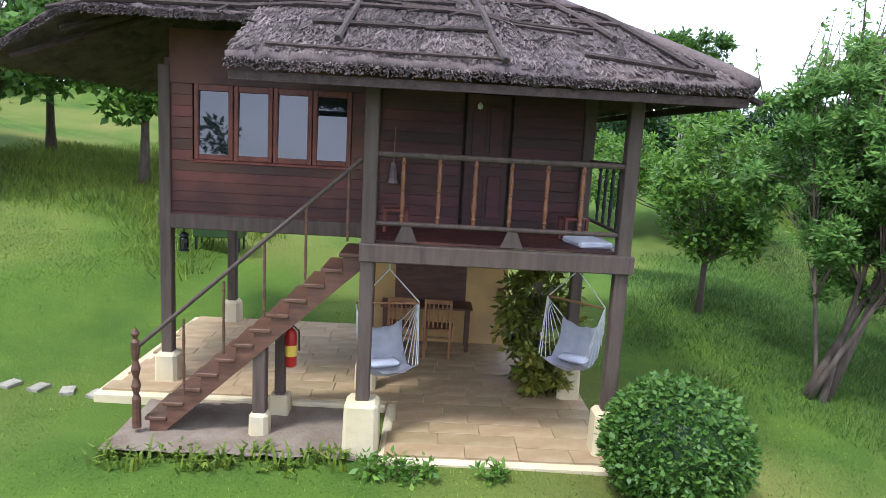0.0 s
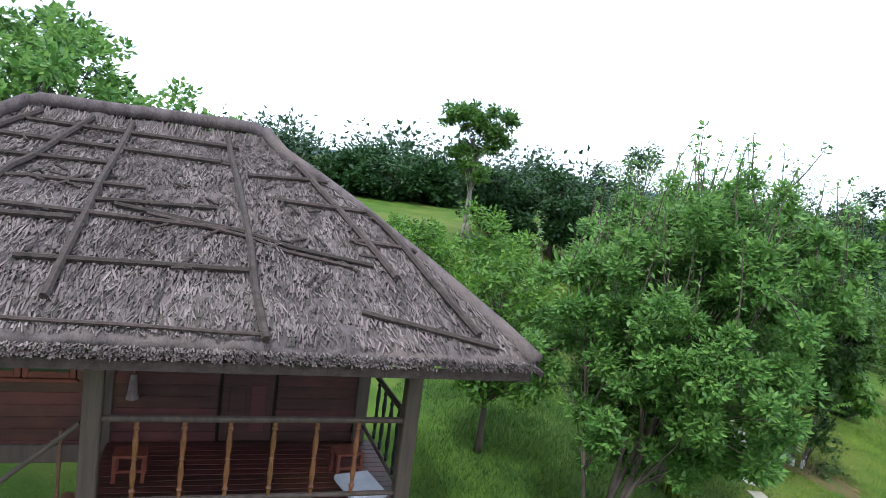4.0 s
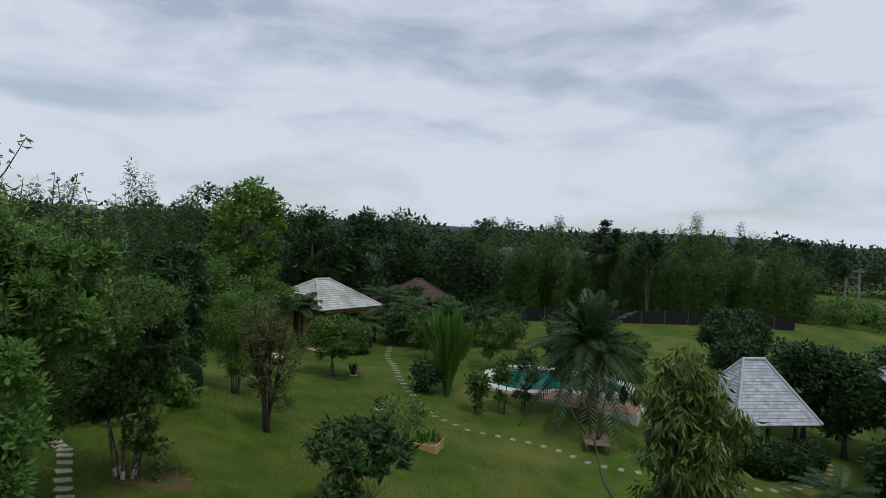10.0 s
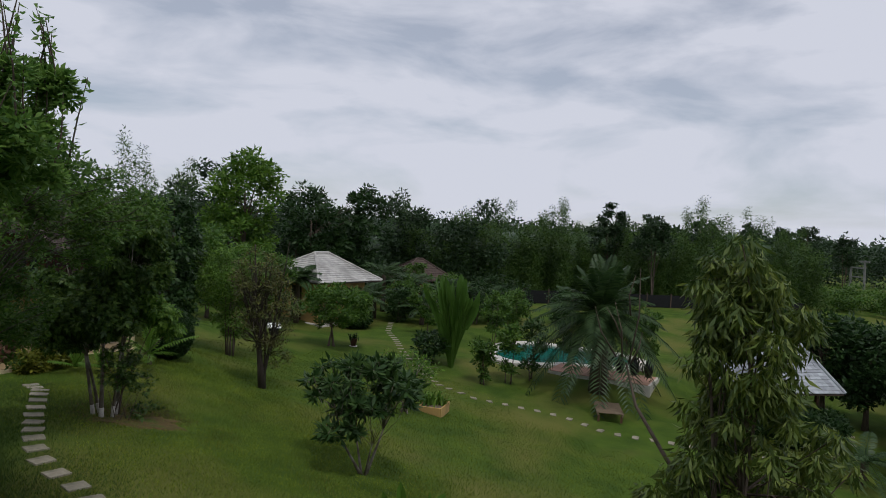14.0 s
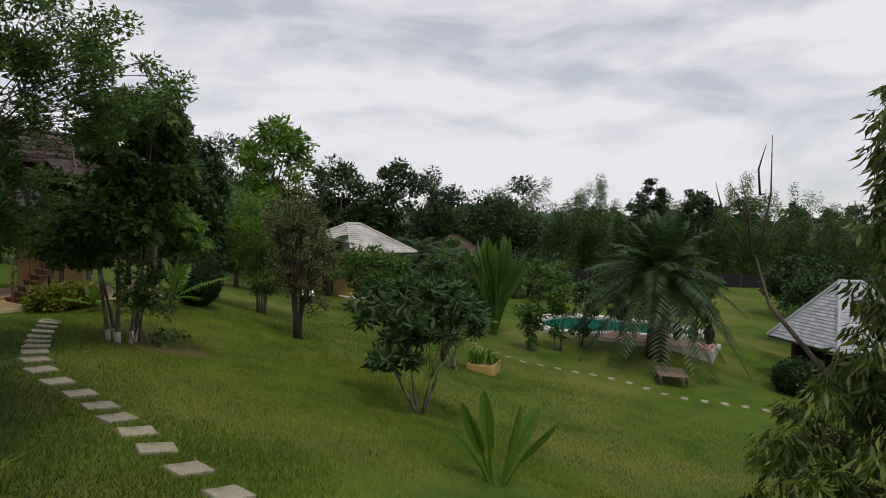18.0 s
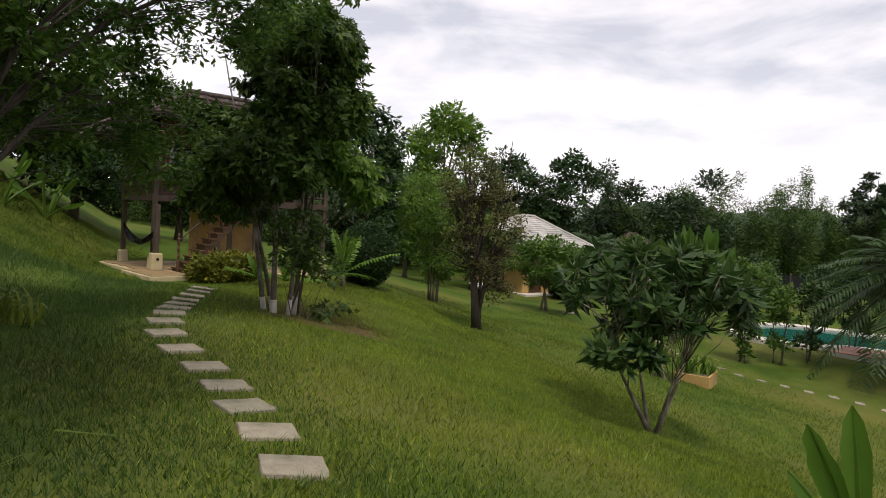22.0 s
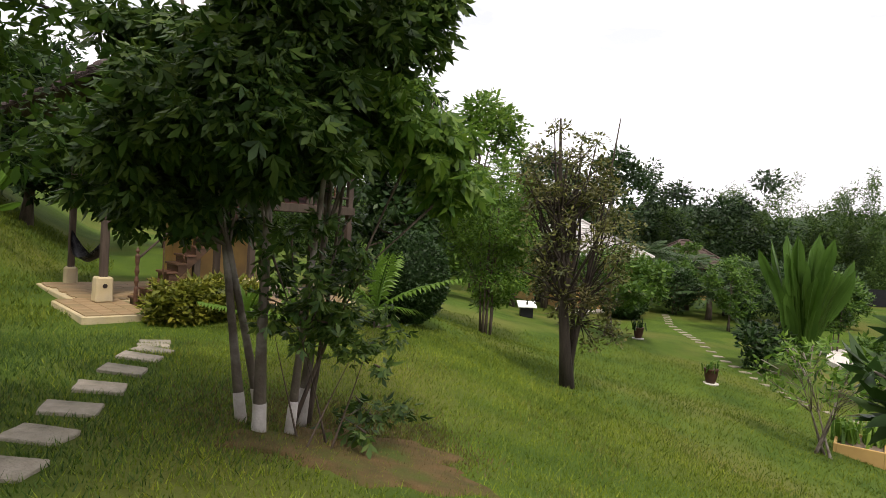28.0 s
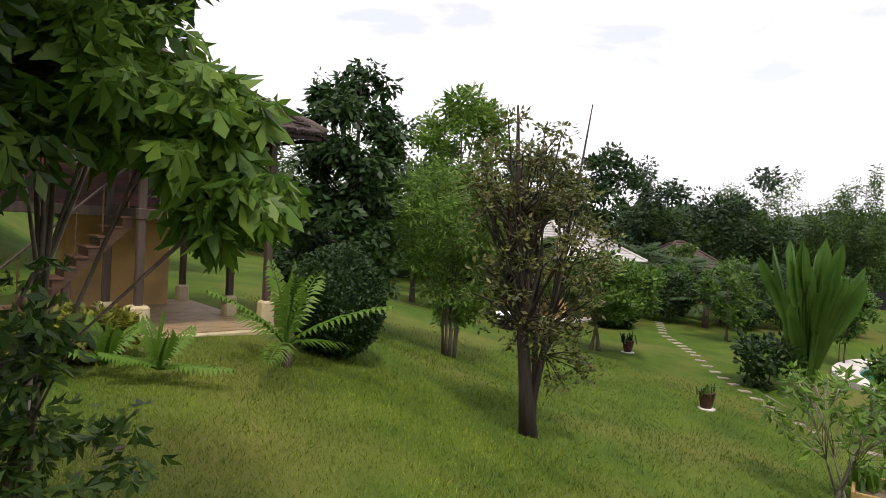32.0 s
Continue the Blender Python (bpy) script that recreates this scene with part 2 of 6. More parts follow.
# slight blue-green cast in this leaf colour stands in for distance haze
LEAF_FAR = leafy("haze_tinted_far_leaf", (0.034, 0.068, 0.022), (0.02, 0.044, 0.015), island=0.3)
# distance haze is put into the hills' blue-grey base colour
HILL = material("haze_painted_hill", (0.085, 0.115, 0.125), (0.065, 0.09, 0.10), scale=0.02, rough=1.0, bump=0, spec=0.0)


def clear_glass(name, tint, rough=0.02):
    m = bpy.data.materials.new(name)
    m.use_nodes = True
    b = m.node_tree.nodes["Principled BSDF"]
    b.inputs["Base Color"].default_value = (*tint, 1)
    b.inputs["Roughness"].default_value, b.inputs["IOR"].default_value = rough, 1.5
    b.inputs["Specular IOR Level"].default_value = 0.9
    return m


GLASS = clear_glass("dark_window_glass", (0.012, 0.015, 0.016))
WATER = material("pool_water", (0.012, 0.14, 0.115), (0.010, 0.11, 0.09), scale=1.2, rough=0.05, bump=0.15, fine=9, spec=0.5)

# ---- small builders ----


def part(name, bm, mat, parent=None, label="", smooth=False):
    """Links a bmesh as one mesh object under a thing or a part."""
    me = bpy.data.meshes.new(name)
    bm.to_mesh(me)
    bm.free()
    me.materials.append(mat)
    if smooth:
        me.shade_smooth()
    ob = new(name, me)
    if parent is not None:
        ob.parent = parent
    if label:
        ob["label"] = label
    return ob


def piece(name, me, parent, m=None):
    """Another object on a shared mesh, for repeats."""
    ob = new(name, me)
    ob.parent = parent
    if m is not None:
        ob.matrix_basis = m
    return ob


def thing(name, label, category, m=None, group="", kind=""):
    ob = new(name)
    ob.empty_display_size = 0.2
    if m is not None:
        ob.matrix_world = m
    return tagged(ob, label, category, group, kind)


def block(x0, y0, z0, x1, y1, z1, bevel=0.0, bm=None, taper=1.0):
    """A box between two corners; taper shrinks its top."""
    bm = bm or bmesh.new()
    cx, cy = (x0 + x1) / 2, (y0 + y1) / 2
    vs = []
    for z, k in ((z0, 1.0), (z1, taper)):
        for x, y in ((x0, y0), (x1, y0), (x1, y1), (x0, y1)):
            vs.append(bm.verts.new((cx + (x - cx) * k, cy + (y - cy) * k, z)))
    fs = [bm.faces.new([vs[i] for i in q]) for q in ((3, 2, 1, 0), (4, 5, 6, 7), (0, 1, 5, 4), (1, 2, 6, 5), (2, 3, 7, 6), (3, 0, 4, 7))]
    if bevel:
        es = list({e for f in fs for e in f.edges})
        bmesh.ops.bevel(bm, geom=es, offset=bevel, segments=1, affect="EDGES", profile=0.6)
    return bm


def rod(points, radii, n=8, bm=None, caps=True):
    """A round, tapered bar through points."""
    bm = bm or bmesh.new()
    pts = [Vector(p) for p in points]
    if isinstance(radii, (int, float)):
        radii = [radii] * len(pts)
    rings = []
    for i, p in enumerate(pts):
        d = (pts[min(i + 1, len(pts) - 1)] - pts[max(i - 1, 0)]).normalized()
        a = d.cross(Vector((0, 0, 1)) if abs(d.z) < 0.9 else Vector((1, 0, 0))).normalized()
        b = d.cross(a)
        rings.append([bm.verts.new(p + (a * math.cos(2 * math.pi * k / n) + b * math.sin(2 * math.pi * k / n)) * radii[i]) for k in range(n)])
    for r, s in zip(rings, rings[1:]):
        for k in range(n):
            bm.faces.new((r[k], r[(k + 1) % n], s[(k + 1) % n], s[k]))
    if caps:
        bm.faces.new(rings[0][::-1])
        bm.faces.new(rings[-1])
    return bm


def lathe(profile, n=12, bm=None, at=(0, 0, 0)):
    """A turned shape from (radius, height) pairs."""
    bm = bm or bmesh.new()
    rings = [[bm.verts.new((at[0] + r * math.cos(2 * math.pi * k / n), at[1] + r * math.sin(2 * math.pi * k / n), at[2] + z)) for k in range(n)] for r, z in profile]
    for r, s in zip(rings, rings[1:]):
        for k in range(n):
            bm.faces.new((r[k], r[(k + 1) % n], s[(k + 1) % n], s[k]))
    bm.faces.new(rings[0][::-1])
    bm.faces.new(rings[-1])
    return bm


def sheet_mesh(name, verts, faces, mat, smooth=False):
    """A mesh from arrays, all faces with the same number of corners."""
    me = bpy.data.meshes.new(name)
    verts, faces = np.asarray(verts, np.float32), np.asarray(faces, np.int32)
    k = faces.shape[1]
    me.vertices.add(len(verts))
    me.vertices.foreach_set("co", verts.ravel())
    me.loops.add(faces.size)
    me.loops.foreach_set("vertex_index", faces.ravel())
    me.polygons.add(len(faces))
    me.polygons.foreach_set("loop_start", np.arange(0, faces.size, k, dtype=np.int32))
    me.polygons.foreach_set("loop_total", np.full(len(faces), k, dtype=np.int32))
    me.materials.append(mat)
    me.update(calc_edges=True)
    if smooth:
        me.shade_smooth()
    return me


def smoothstep(t):
    t = np.clip(t, 0, 1)
    return t * t * (3 - 2 * t)


def ground_z(x, y):
    """Height of the lawn: it falls away to the east and climbs behind the houses."""
    z = 1.2 - 3.0 * smoothstep((x - 3.5) / 20) + 0.08 * (np.minimum(y, 28) - 16) * smoothstep((x - 3.5) / 10)
    z = z + np.minimum(2.3, 0.5 * np.maximum(0, 4.2 - x)) * smoothstep((y - 13) / 9) + 0.05 * np.maximum(0, np.minimum(y, 40) - 18) * (1 - smoothstep((x + 2) / 12))
    z = z + 1.04 * (1 - smoothstep((x + 0.5) / 4.5)) * (1 - smoothstep((y - 11) / 9))
    z = z + 0.14 * np.maximum(0, -6 - np.maximum(x, -26)) * (1 - smoothstep((y - 20) / 15))
    z = z + 0.38 * np.exp(-(np.maximum(0, x - 4.6) / 4.5) ** 2) * smoothstep((y - 3) / 6) * (1 - 0.7 * smoothstep((y - 16) / 6))
    flat = 1 - smoothstep((np.hypot(x - 6.3, y - 22.2) - 2.4) / 3.4)
    z = z + (1.27 - z) * flat
    flat = 1 - smoothstep((np.hypot(x + 3.17, y - 5.4) - 3.1) / 2.6)
    z = z + (2.21 - z) * flat
    z = z - 0.28 * np.exp(-(((x - 14) / 3.5) ** 2 + ((y - 26) / 4.5) ** 2))
    flat = 1 - smoothstep((np.hypot((x - 30.2) * 1.05, y - 22.8) - 4.6) / 2.6)
    z = z + (-1.22 - z) * flat
    z = z + 0.32 * np.exp(-(((x - 24) / 5) ** 2 + ((y - 37.5) / 4) ** 2))
    near = np.exp(-(((x - 10) / 40) ** 2 + ((y - 15) / 40) ** 2))
    return z + near * (0.03 * np.sin(x * 0.9 + 0.7 * y) + 0.025 * np.sin(1.7 * y - 0.4 * x))


def gz(x, y):
    return float(ground_z(np.float64(x), np.float64(y)))


def leaves(centres, spreads, count, size, rng, slim=0.45, droop=0.0, flat=0.6, lobes=1):
    """Pointed leaves scattered round clump centres: arrays of corners and faces. droop turns the tips down."""
    centres, spreads = np.asarray(centres), np.asarray(spreads)
    which = rng.integers(0, len(centres), count)
    off = rng.normal(size=(count, 3))
    off /= np.linalg.norm(off, axis=1)[:, None] + 1e-9
    off *= (rng.random(count) ** 0.5)[:, None]
    p = centres[which] + off * spreads[which]
    d = off + rng.normal(size=(count, 3)) * 0.6
    d[:, 2] = d[:, 2] * 0.7 - droop
    d /= np.linalg.norm(d, axis=1)[:, None]
    up = rng.normal(size=(count, 3)) * flat + (0, 0, 1)
    side = np.cross(d, up)
    side /= np.linalg.norm(side, axis=1)[:, None] + 1e-9
    ln = size * (0.6 + 0.8 * rng.random(count))[:, None]
    bend = np.cross(side, d) * ln * 0.12
    if lobes > 1:
        d, side, p, ln, bend = d.copy(), side.copy(), p, ln, bend
        out = []
        for k in range(lobes):
            a = (k - (lobes - 1) / 2) * 0.75
            dk, sk = d * math.cos(a) + side * math.sin(a), side * math.cos(a) - d * math.sin(a)
            lk = ln * (1.0 - 0.28 * abs(k - (lobes - 1) / 2))
            out.append(np.stack([p, p + dk * lk * 0.55 + sk * lk * 0.17 - bend, p + dk * lk, p + dk * lk * 0.55 - sk * lk * 0.17 - bend], 1))
        v = np.stack(out, 1).reshape(-1, 3)
        return v, np.arange(len(v)).reshape(-1, 4)
    v = np.stack([p, p + d * ln * 0.45 + side * ln * slim * 0.5 - bend, p + d * ln, p + d * ln * 0.45 - side * ln * slim * 0.5 - bend], 1).reshape(-1, 3)
    return v, np.arange(count * 4).reshape(-1, 4)


def clumps(rng, n, centre, radii, shell=0.45):
    """Centres of foliage clumps inside an ellipsoid, more of them near its skin."""
    d = rng.normal(size=(n, 3))
    d /= np.linalg.norm(d, axis=1)[:, None]
    r = shell + (1 - shell) * rng.random(n) ** 0.6
    return np.asarray(centre) + d * r[:, None] * np.asarray(radii)


def tree(name, label, x, y, stems, crowns, leaf_mat, bark, count, size, seed, clump=0.45, n_clump=60, slim=0.45, droop=0.0, lobes=1, foot=0.14, category="tree", group="", twigs=26, lime=0.0, flat=0.6, split=False, shoots=0, arch=1.0):
    """A tree: stems (lean x, lean y, height, radius) that branch into limbs, and crowns (dx, dy, dz, rx, ry, rz) above the ground."""
    rng = np.random.default_rng(seed)
    z = gz(x, y)
    root = thing(name, label, category, Matrix.Translation((x, y, z - 0.05)), group)
    cs = np.concatenate([clumps(rng, max(6, int(n_clump * c[3] * c[5] / max(1e-6, sum(q[3] * q[5] for q in crowns)))), c[:3], c[3:]) for c in crowns])
    tips = []
    for i, (lx, ly, h, r) in enumerate(stems):
        a = 2.4 * i + seed
        sx, sy = (foot * math.cos(a) * (len(stems) > 1), foot * math.sin(a) * (len(stems) > 1))
        pts, rad = [], []
        for k in range(7):
            f = k / 6
            w = 0.05 * h * 0.3
            pts.append((sx + lx * f + w * math.sin(3 * f + a), sy + ly * f + w * math.cos(2.3 * f + a) - w * math.cos(a), h * (1 - (1 - f) ** arch)))
            rad.append(r * (1.25 - 0.25 * min(1, f * 6) - 0.85 * f))
        part("trunk", rod(pts, rad, 9), bark, root, smooth=True)
        if lime:
            q = [np.array(pts[0]) + (np.array(pts[1]) - np.array(pts[0])) * f for f in (0.0, lime / h * 3, lime / h * 6)]
            part("limewash_band", rod(q, [r * (1.3 - 0.392 * f) for f in (0.0, lime / h * 3, lime / h * 6)], 9), LIMEWASH, root, "limewashed foot of the trunk", smooth=True)
        tips.append((np.array(pts), rad))
    bm = bmesh.new()
    pick = rng.permutation(len(cs))[:twigs]
    for j in pick:
        c = cs[j]
        pts, rad = min(tips, key=lambda q: np.min(np.linalg.norm(q[0][2:] - c, axis=1)))
        ks = [k for k in range(2, 7) if pts[k][2] <= c[2] + 0.2] or [2]
        k = ks[int(rng.integers(max(0, len(ks) - 3), len(ks)))]
        s = pts[k]
        mid = (s + c) / 2 + rng.normal(size=3) * 0.12 * np.linalg.norm(c - s) * 0.5 + (0, 0, 0.06 * np.linalg.norm(c - s))
        if split:
            part("branch", rod([s, mid, c], [rad[k] * 0.55, rad[k] * 0.34, 0.010], 5), bark, root, smooth=True)
        else:
            rod([s, mid, c], [rad[k] * 0.5, rad[k] * 0.28, 0.007], 5, bm, caps=False)
    if split:
        bm.free()
    else:
        part("branch_structure", bm, bark, root, smooth=True)
    sp = np.full((len(cs), 3), clump) * (0.7 + 0.6 * rng.random((len(cs), 1))) * (1, 1, 0.75)
    v, f = leaves(cs, sp, count, size, rng, slim, droop, flat, lobes)
    if shoots:
        # upright young shoots standing out of the top of the crown
        high = cs[np.argsort(-cs[:, 2])[: max(shoots, len(cs) // 2)]]
        for c in high[rng.permutation(len(high))[:shoots]]:
            tip = c + (rng.normal() * 0.12, rng.normal() * 0.12, clump * 0.9 + rng.uniform(0.15, 0.8))
            part("shoot", rod([c, (c + tip) / 2 + rng.normal(size=3) * 0.02, tip], [0.009, 0.007, 0.003], 4), bark, root)
            along = np.array([c + (tip - c) * q for q in np.linspace(0.3, 1.0, 6)])
            v2, f2 = leaves(along, np.full((6, 3), 0.03), 16, size * 1.0, rng, 0.5, 0.0, flat)
            f = np.concatenate([f, f2 + len(v)])
            v = np.concatenate([v, v2])
    ob = new("crown", sheet_mesh("crown", v, f, leaf_mat))
    ob.parent = root
    return root

# ---- ground ----
gx = np.concatenate([np.linspace(-1500, -60, 9)[:-1], np.linspace(-60, -12, 25)[:-1], np.linspace(-12, 36, 121)[:-1], np.linspace(36, 90, 28)[:-1], np.linspace(90, 1500, 9)])
gy = np.concatenate([np.linspace(-1500, -40, 8)[:-1], np.linspace(-40, -4, 19)[:-1], np.linspace(-4, 34, 96)[:-1], np.linspace(34, 90, 29)[:-1], np.linspace(90, 1500, 9)])
X, Y = np.meshgrid(gx, gy)
Z = ground_z(X, Y)
nx, ny = len(gx), len(gy)
idx = np.arange(nx * ny).reshape(ny, nx)
quads = np.stack([idx[:-1, :-1], idx[:-1, 1:], idx[1:, 1:], idx[1:, :-1]], -1).reshape(-1, 4)
lawn = new("ground", sheet_mesh("ground", np.stack([X, Y, Z], -1).reshape(-1, 3), quads, LAWN, smooth=True))
tagged(lawn, "sloping mown green lawn with worn yellowish patches", "lawn", kind="structure")


def blades(name, label, count, xs, ys, height, mat, rng, width=0.012, keep=None, lean=0.5):
    """Grass blades over a stretch of the lawn, one thin pointed leaf each."""
    x, y = rng.uniform(*xs, count), rng.uniform(*ys, count)
    # thinner towards the borders of the stretch, along a wavering line
    edge = np.minimum(np.minimum(x - xs[0], xs[1] - x), np.minimum(y - ys[0], ys[1] - y)) + 0.5 * np.sin(1.3 * x + 0.8 * y) + 0.4 * np.sin(2.1 * y - 0.9 * x)
    ok = rng.random(count) < np.clip(edge / 1.8, 0, 1)
    x, y = x[ok], y[ok]
    if keep is not None:
        ok = keep(x, y)
        x, y = x[ok], y[ok]
    n = len(x)
    p = np.stack([x, y, ground_z(x, y) - 0.01], -1)
    a = rng.uniform(0, 6.283, n)
    h = height * (0.5 + 0.8 * rng.random(n))
    s = np.stack([np.cos(a), np.sin(a), 0 * a], -1) * (width * (0.7 + 0.6 * rng.random(n)))[:, None]
    tip = p + np.stack([rng.normal(size=n) * lean * h, rng.normal(size=n) * lean * h, h], -1)
    ob = new(name, sheet_mesh(name, np.stack([p - s, p + s, tip], 1).reshape(-1, 3), np.arange(n * 3).reshape(-1, 3), mat))
    return tagged(ob, label, "grass", kind="stuff")


# ---- stilt house with a thatched roof; x along the front, y to the back ----
YAW1 = 27.04
HUT1 = pose(-2.419, 3.934, 2.239, 0, 0, YAW1) @ Matrix.Scale(0.747, 4)
FLOOR, EAVE, RIDGE = 2.40, 4.2, 5.85
XL, XR, YF, YB, YR, RL, RR = -4.4, 3.75, -0.62, 5.6, 3.2, -1.3, 1.4


def roof_top(x, y):
    """Height of the hipped thatch over its plan, sagging a little between ridge and eaves."""
    s = np.minimum(np.minimum((y - YF) / (YR - YF), (YB - y) / (YB - YR)), np.minimum((XR - x) / (XR - RR), (x - XL) / (RL - XL)))
    s = np.clip(s, 0, 1)
    return EAVE + (RIDGE - EAVE) * (s + 0.05 * np.sin(math.pi * s)) + 0.1 * np.exp(-((1 - s) / 0.03) ** 2)


def in_plan(x, y):
    return (y > 0.62) | (x > -1.28)


def thatch_roof(root):
    xs, ys = np.linspace(XL, XR, 87), np.linspace(YF, YB, 77)
    xx, yy = np.meshgrid(xs, ys)
    rng = np.random.default_rng(3)
    zz = roof_top(xx, yy) + rng.normal(size=xx.shape) * 0.018
    zz = zz + 0.05 * ((xx > -1.28) & (yy < 1.5) & (xx < 1.5))
    k = np.arange(xx.size).reshape(xx.shape)
    cell = in_plan((xx[:-1, :-1] + xx[1:, 1:]) / 2, (yy[:-1, :-1] + yy[1:, 1:]) / 2)
    q = np.stack([k[:-1, :-1], k[:-1, 1:], k[1:, 1:], k[1:, :-1]], -1)[cell]
    top = np.stack([xx, yy, zz], -1).reshape(-1, 3)
    n = len(top)
    edges = {}
    for face in q:
        for a, b in zip(face, np.roll(face, -1)):
            edges[(int(a), int(b))] = 1
    rim = [(a, b, b + n, a + n) for a, b in edges if (b, a) not in edges]
    rim = np.array([(b, a, a2, b2) for a, b, b2, a2 in rim])
    bottom = top - (0, 0, 0.09)
    faces = np.concatenate([q, q[:, ::-1] + n, rim])
    roof = new("roof", sheet_mesh("roof", np.concatenate([top, bottom]), faces, THATCH))
    roof.parent = root
    roof["label"] = "thick weathered brown thatch roof"
    # loose straw laid down the slopes, and the ragged fringe at the eaves
    m = 42000
    x, y = rng.uniform(XL, XR, m), rng.uniform(YF, YR + 1.2, m)
    ok = in_plan(x, y)
    x, y = x[ok], y[ok]
    e = 0.03
    g = np.stack([(roof_top(x + e, y) - roof_top(x - e, y)) / (2 * e), (roof_top(x, y + e) - roof_top(x, y - e)) / (2 * e)], -1)
    d = -g / (np.linalg.norm(g, axis=1)[:, None] + 1e-6) + rng.normal(size=g.shape) * 0.25
    ln = rng.uniform(0.05, 0.16, len(x))[:, None]
    x2, y2 = x + d[:, 0] * ln[:, 0], y + d[:, 1] * ln[:, 0]
    ok = in_plan(x2, y2) & (y2 > YF) & (x2 < XR) & (x2 > XL)
    x, y, x2, y2, d = x[ok], y[ok], x2[ok], y2[ok], d[ok]
    lift = 0.05 * ((x > -1.28) & (y < 1.5) & (x < 1.5))
    p = np.stack([x, y, roof_top(x, y) + 0.022 + lift], -1)
    t = np.stack([x2, y2, roof_top(x2, y2) + rng.uniform(0.01, 0.05, len(x)) + lift], -1)
    s = np.stack([-d[:, 1], d[:, 0], 0 * x], -1) * rng.uniform(0.003, 0.008, len(x))[:, None]
    straw = new("straw", sheet_mesh("straw", np.stack([p - s, p + s, t + s, t - s], 1).reshape(-1, 3), np.arange(len(x) * 4).reshape(-1, 4), STRAW))
    straw.parent = root
    u = rng.random(11000)
    which = rng.integers(0, 4, len(u))
    fx = np.select([which == 0, which == 1, which == 2], [-1.28 + u * (XR + 1.28), XL + u * (-1.28 - XL), np.full(len(u), XR)], np.full(len(u), XL))
    fy = np.select([which == 0, which == 1, which == 2], [np.full(len(u), YF), np.full(len(u), 0.62), YF + u * (YB - YF)], 0.62 + u * (YB - 0.62))
    out = np.select([which == 0, which == 1, which == 2], [np.full(len(u), -1.571), np.full(len(u), -1.571), np.full(len(u), 0.0)], np.full(len(u), 3.1416)) + rng.normal(size=len(u)) * 0.5
    p = np.stack([fx, fy, roof_top(fx, fy) - rng.uniform(-0.01, 0.08, len(u))], -1)
    t = p + np.stack([np.cos(out) * 0.04, np.sin(out) * 0.04, -rng.uniform(0.0, 0.035, len(u))], -1)
    s = np.stack([-np.sin(out), np.cos(out), 0 * out], -1) * 0.006
    fringe = new("eave_fringe", sheet_mesh("eave_fringe", np.stack([p - s, p + s, t + s, t - s], 1).reshape(-1, 3), np.arange(len(u) * 4).reshape(-1, 4), STRAW))
    fringe.parent = root
    # ridge roll and hip rolls
    for pts in ([(RL - 0.1, YR, 0.05), (0, YR, 0.06), (RR + 0.1, YR, 0.05)], [(RR, YR, 0.03), (2.7, 1.3, 0.02), (XR, YF, 0.0)], [(RL, YR, 0.03), (-2.9, 1.3, 0.02), (-3.4, 0.65, 0.0)], [(RR, YR, 0.03), (2.7, 4.5, 0.02), (XR, YB, 0.0)], [(RL, YR, 0.03), (-2.9, 4.5, 0.02), (XL, YB, 0.0)]):
        seq = []
        for (ax, ay, az), (bx, by, bz) in zip(pts, pts[1:]):
            for i in range(6):
                f = i / 6
                px, py = ax + (bx - ax) * f, ay + (by - ay) * f
                seq.append((px, py, float(roof_top(np.float64(px), np.float64(py))) + az))
        px, py, pz = pts[-1]
        seq.append((px, py, float(roof_top(np.float64(px), np.float64(py))) + pz))
        part("thatch_roll", rod(seq, 0.085, 8), THATCH, root, smooth=True)
    # poles that hold the thatch: long ones down the slope, cross pieces, short pegs
    def pole(a, b, r=0.028):
        seq = []
        for i in range(7):
            f = i / 6
            px, py = a[0] + (b[0] - a[0]) * f, a[1] + (b[1] - a[1]) * f
            seq.append((px + rng.normal() * 0.008, py + rng.normal() * 0.008, float(roof_top(np.float64(px), np.float64(py))) + 0.055 + 0.05 * (px > -1.28 and py < 1.5 and px < 1.5)))
        part("roof_pole", rod(seq, r, 6), POLE, root)
    for xt, xb, yb in ((-1.15, -2.2, 0.75), (-0.15, -0.25, -0.3), (0.95, 1.35, -0.65), (-0.6, -1.2, 0.7)):
        pole((xt, YR - 0.15), (xb, yb), 0.036)
    pole((1.75, 2.5), (2.6, 0.3), 0.036)
    pole((2.35, 1.9), (3.25, -0.4), 0.036)
    pole((3.2, 0.9), (3.7, -0.45), 0.03)
    pole((-1.9, 2.6), (-3.3, 0.9), 0.03)
    pole((-2.6, 2.0), (-3.8, 1.0), 0.03)
    for y0, x0, x1, dy in ((-0.52, -0.9, 1.4, -0.06), (0.15, -0.6, 1.25, 0.02), (0.62, -3.6, -0.3, 0.1), (0.95, -3.0, 1.2, -0.2), (1.0, 0.0, 2.4, -0.55), (1.35, -2.9, 0.2, 0.0), (1.85, -2.3, -0.2, 0.05), (2.35, -1.8, 0.9, -0.1), (2.8, -1.2, 1.1, -0.06), (1.5, 1.4, 3.0, -0.1), (0.85, 2.2, 3.6, -0.1), (1.05, -0.2, 0.9, 0.05), (0.9, 0.3, 2.2, -0.5), (2.0, 1.2, 2.3, 0.1), (-0.2, 2.2, 3.4, -0.35)):
        pole((x0, y0), (x1, y0 + dy), rng.uniform(0.018, 0.034))
    for _ in range(70):
        px, py, a = rng.uniform(-2.6, 3.2), rng.uniform(0.0, 2.6), rng.uniform(0, 3.14)
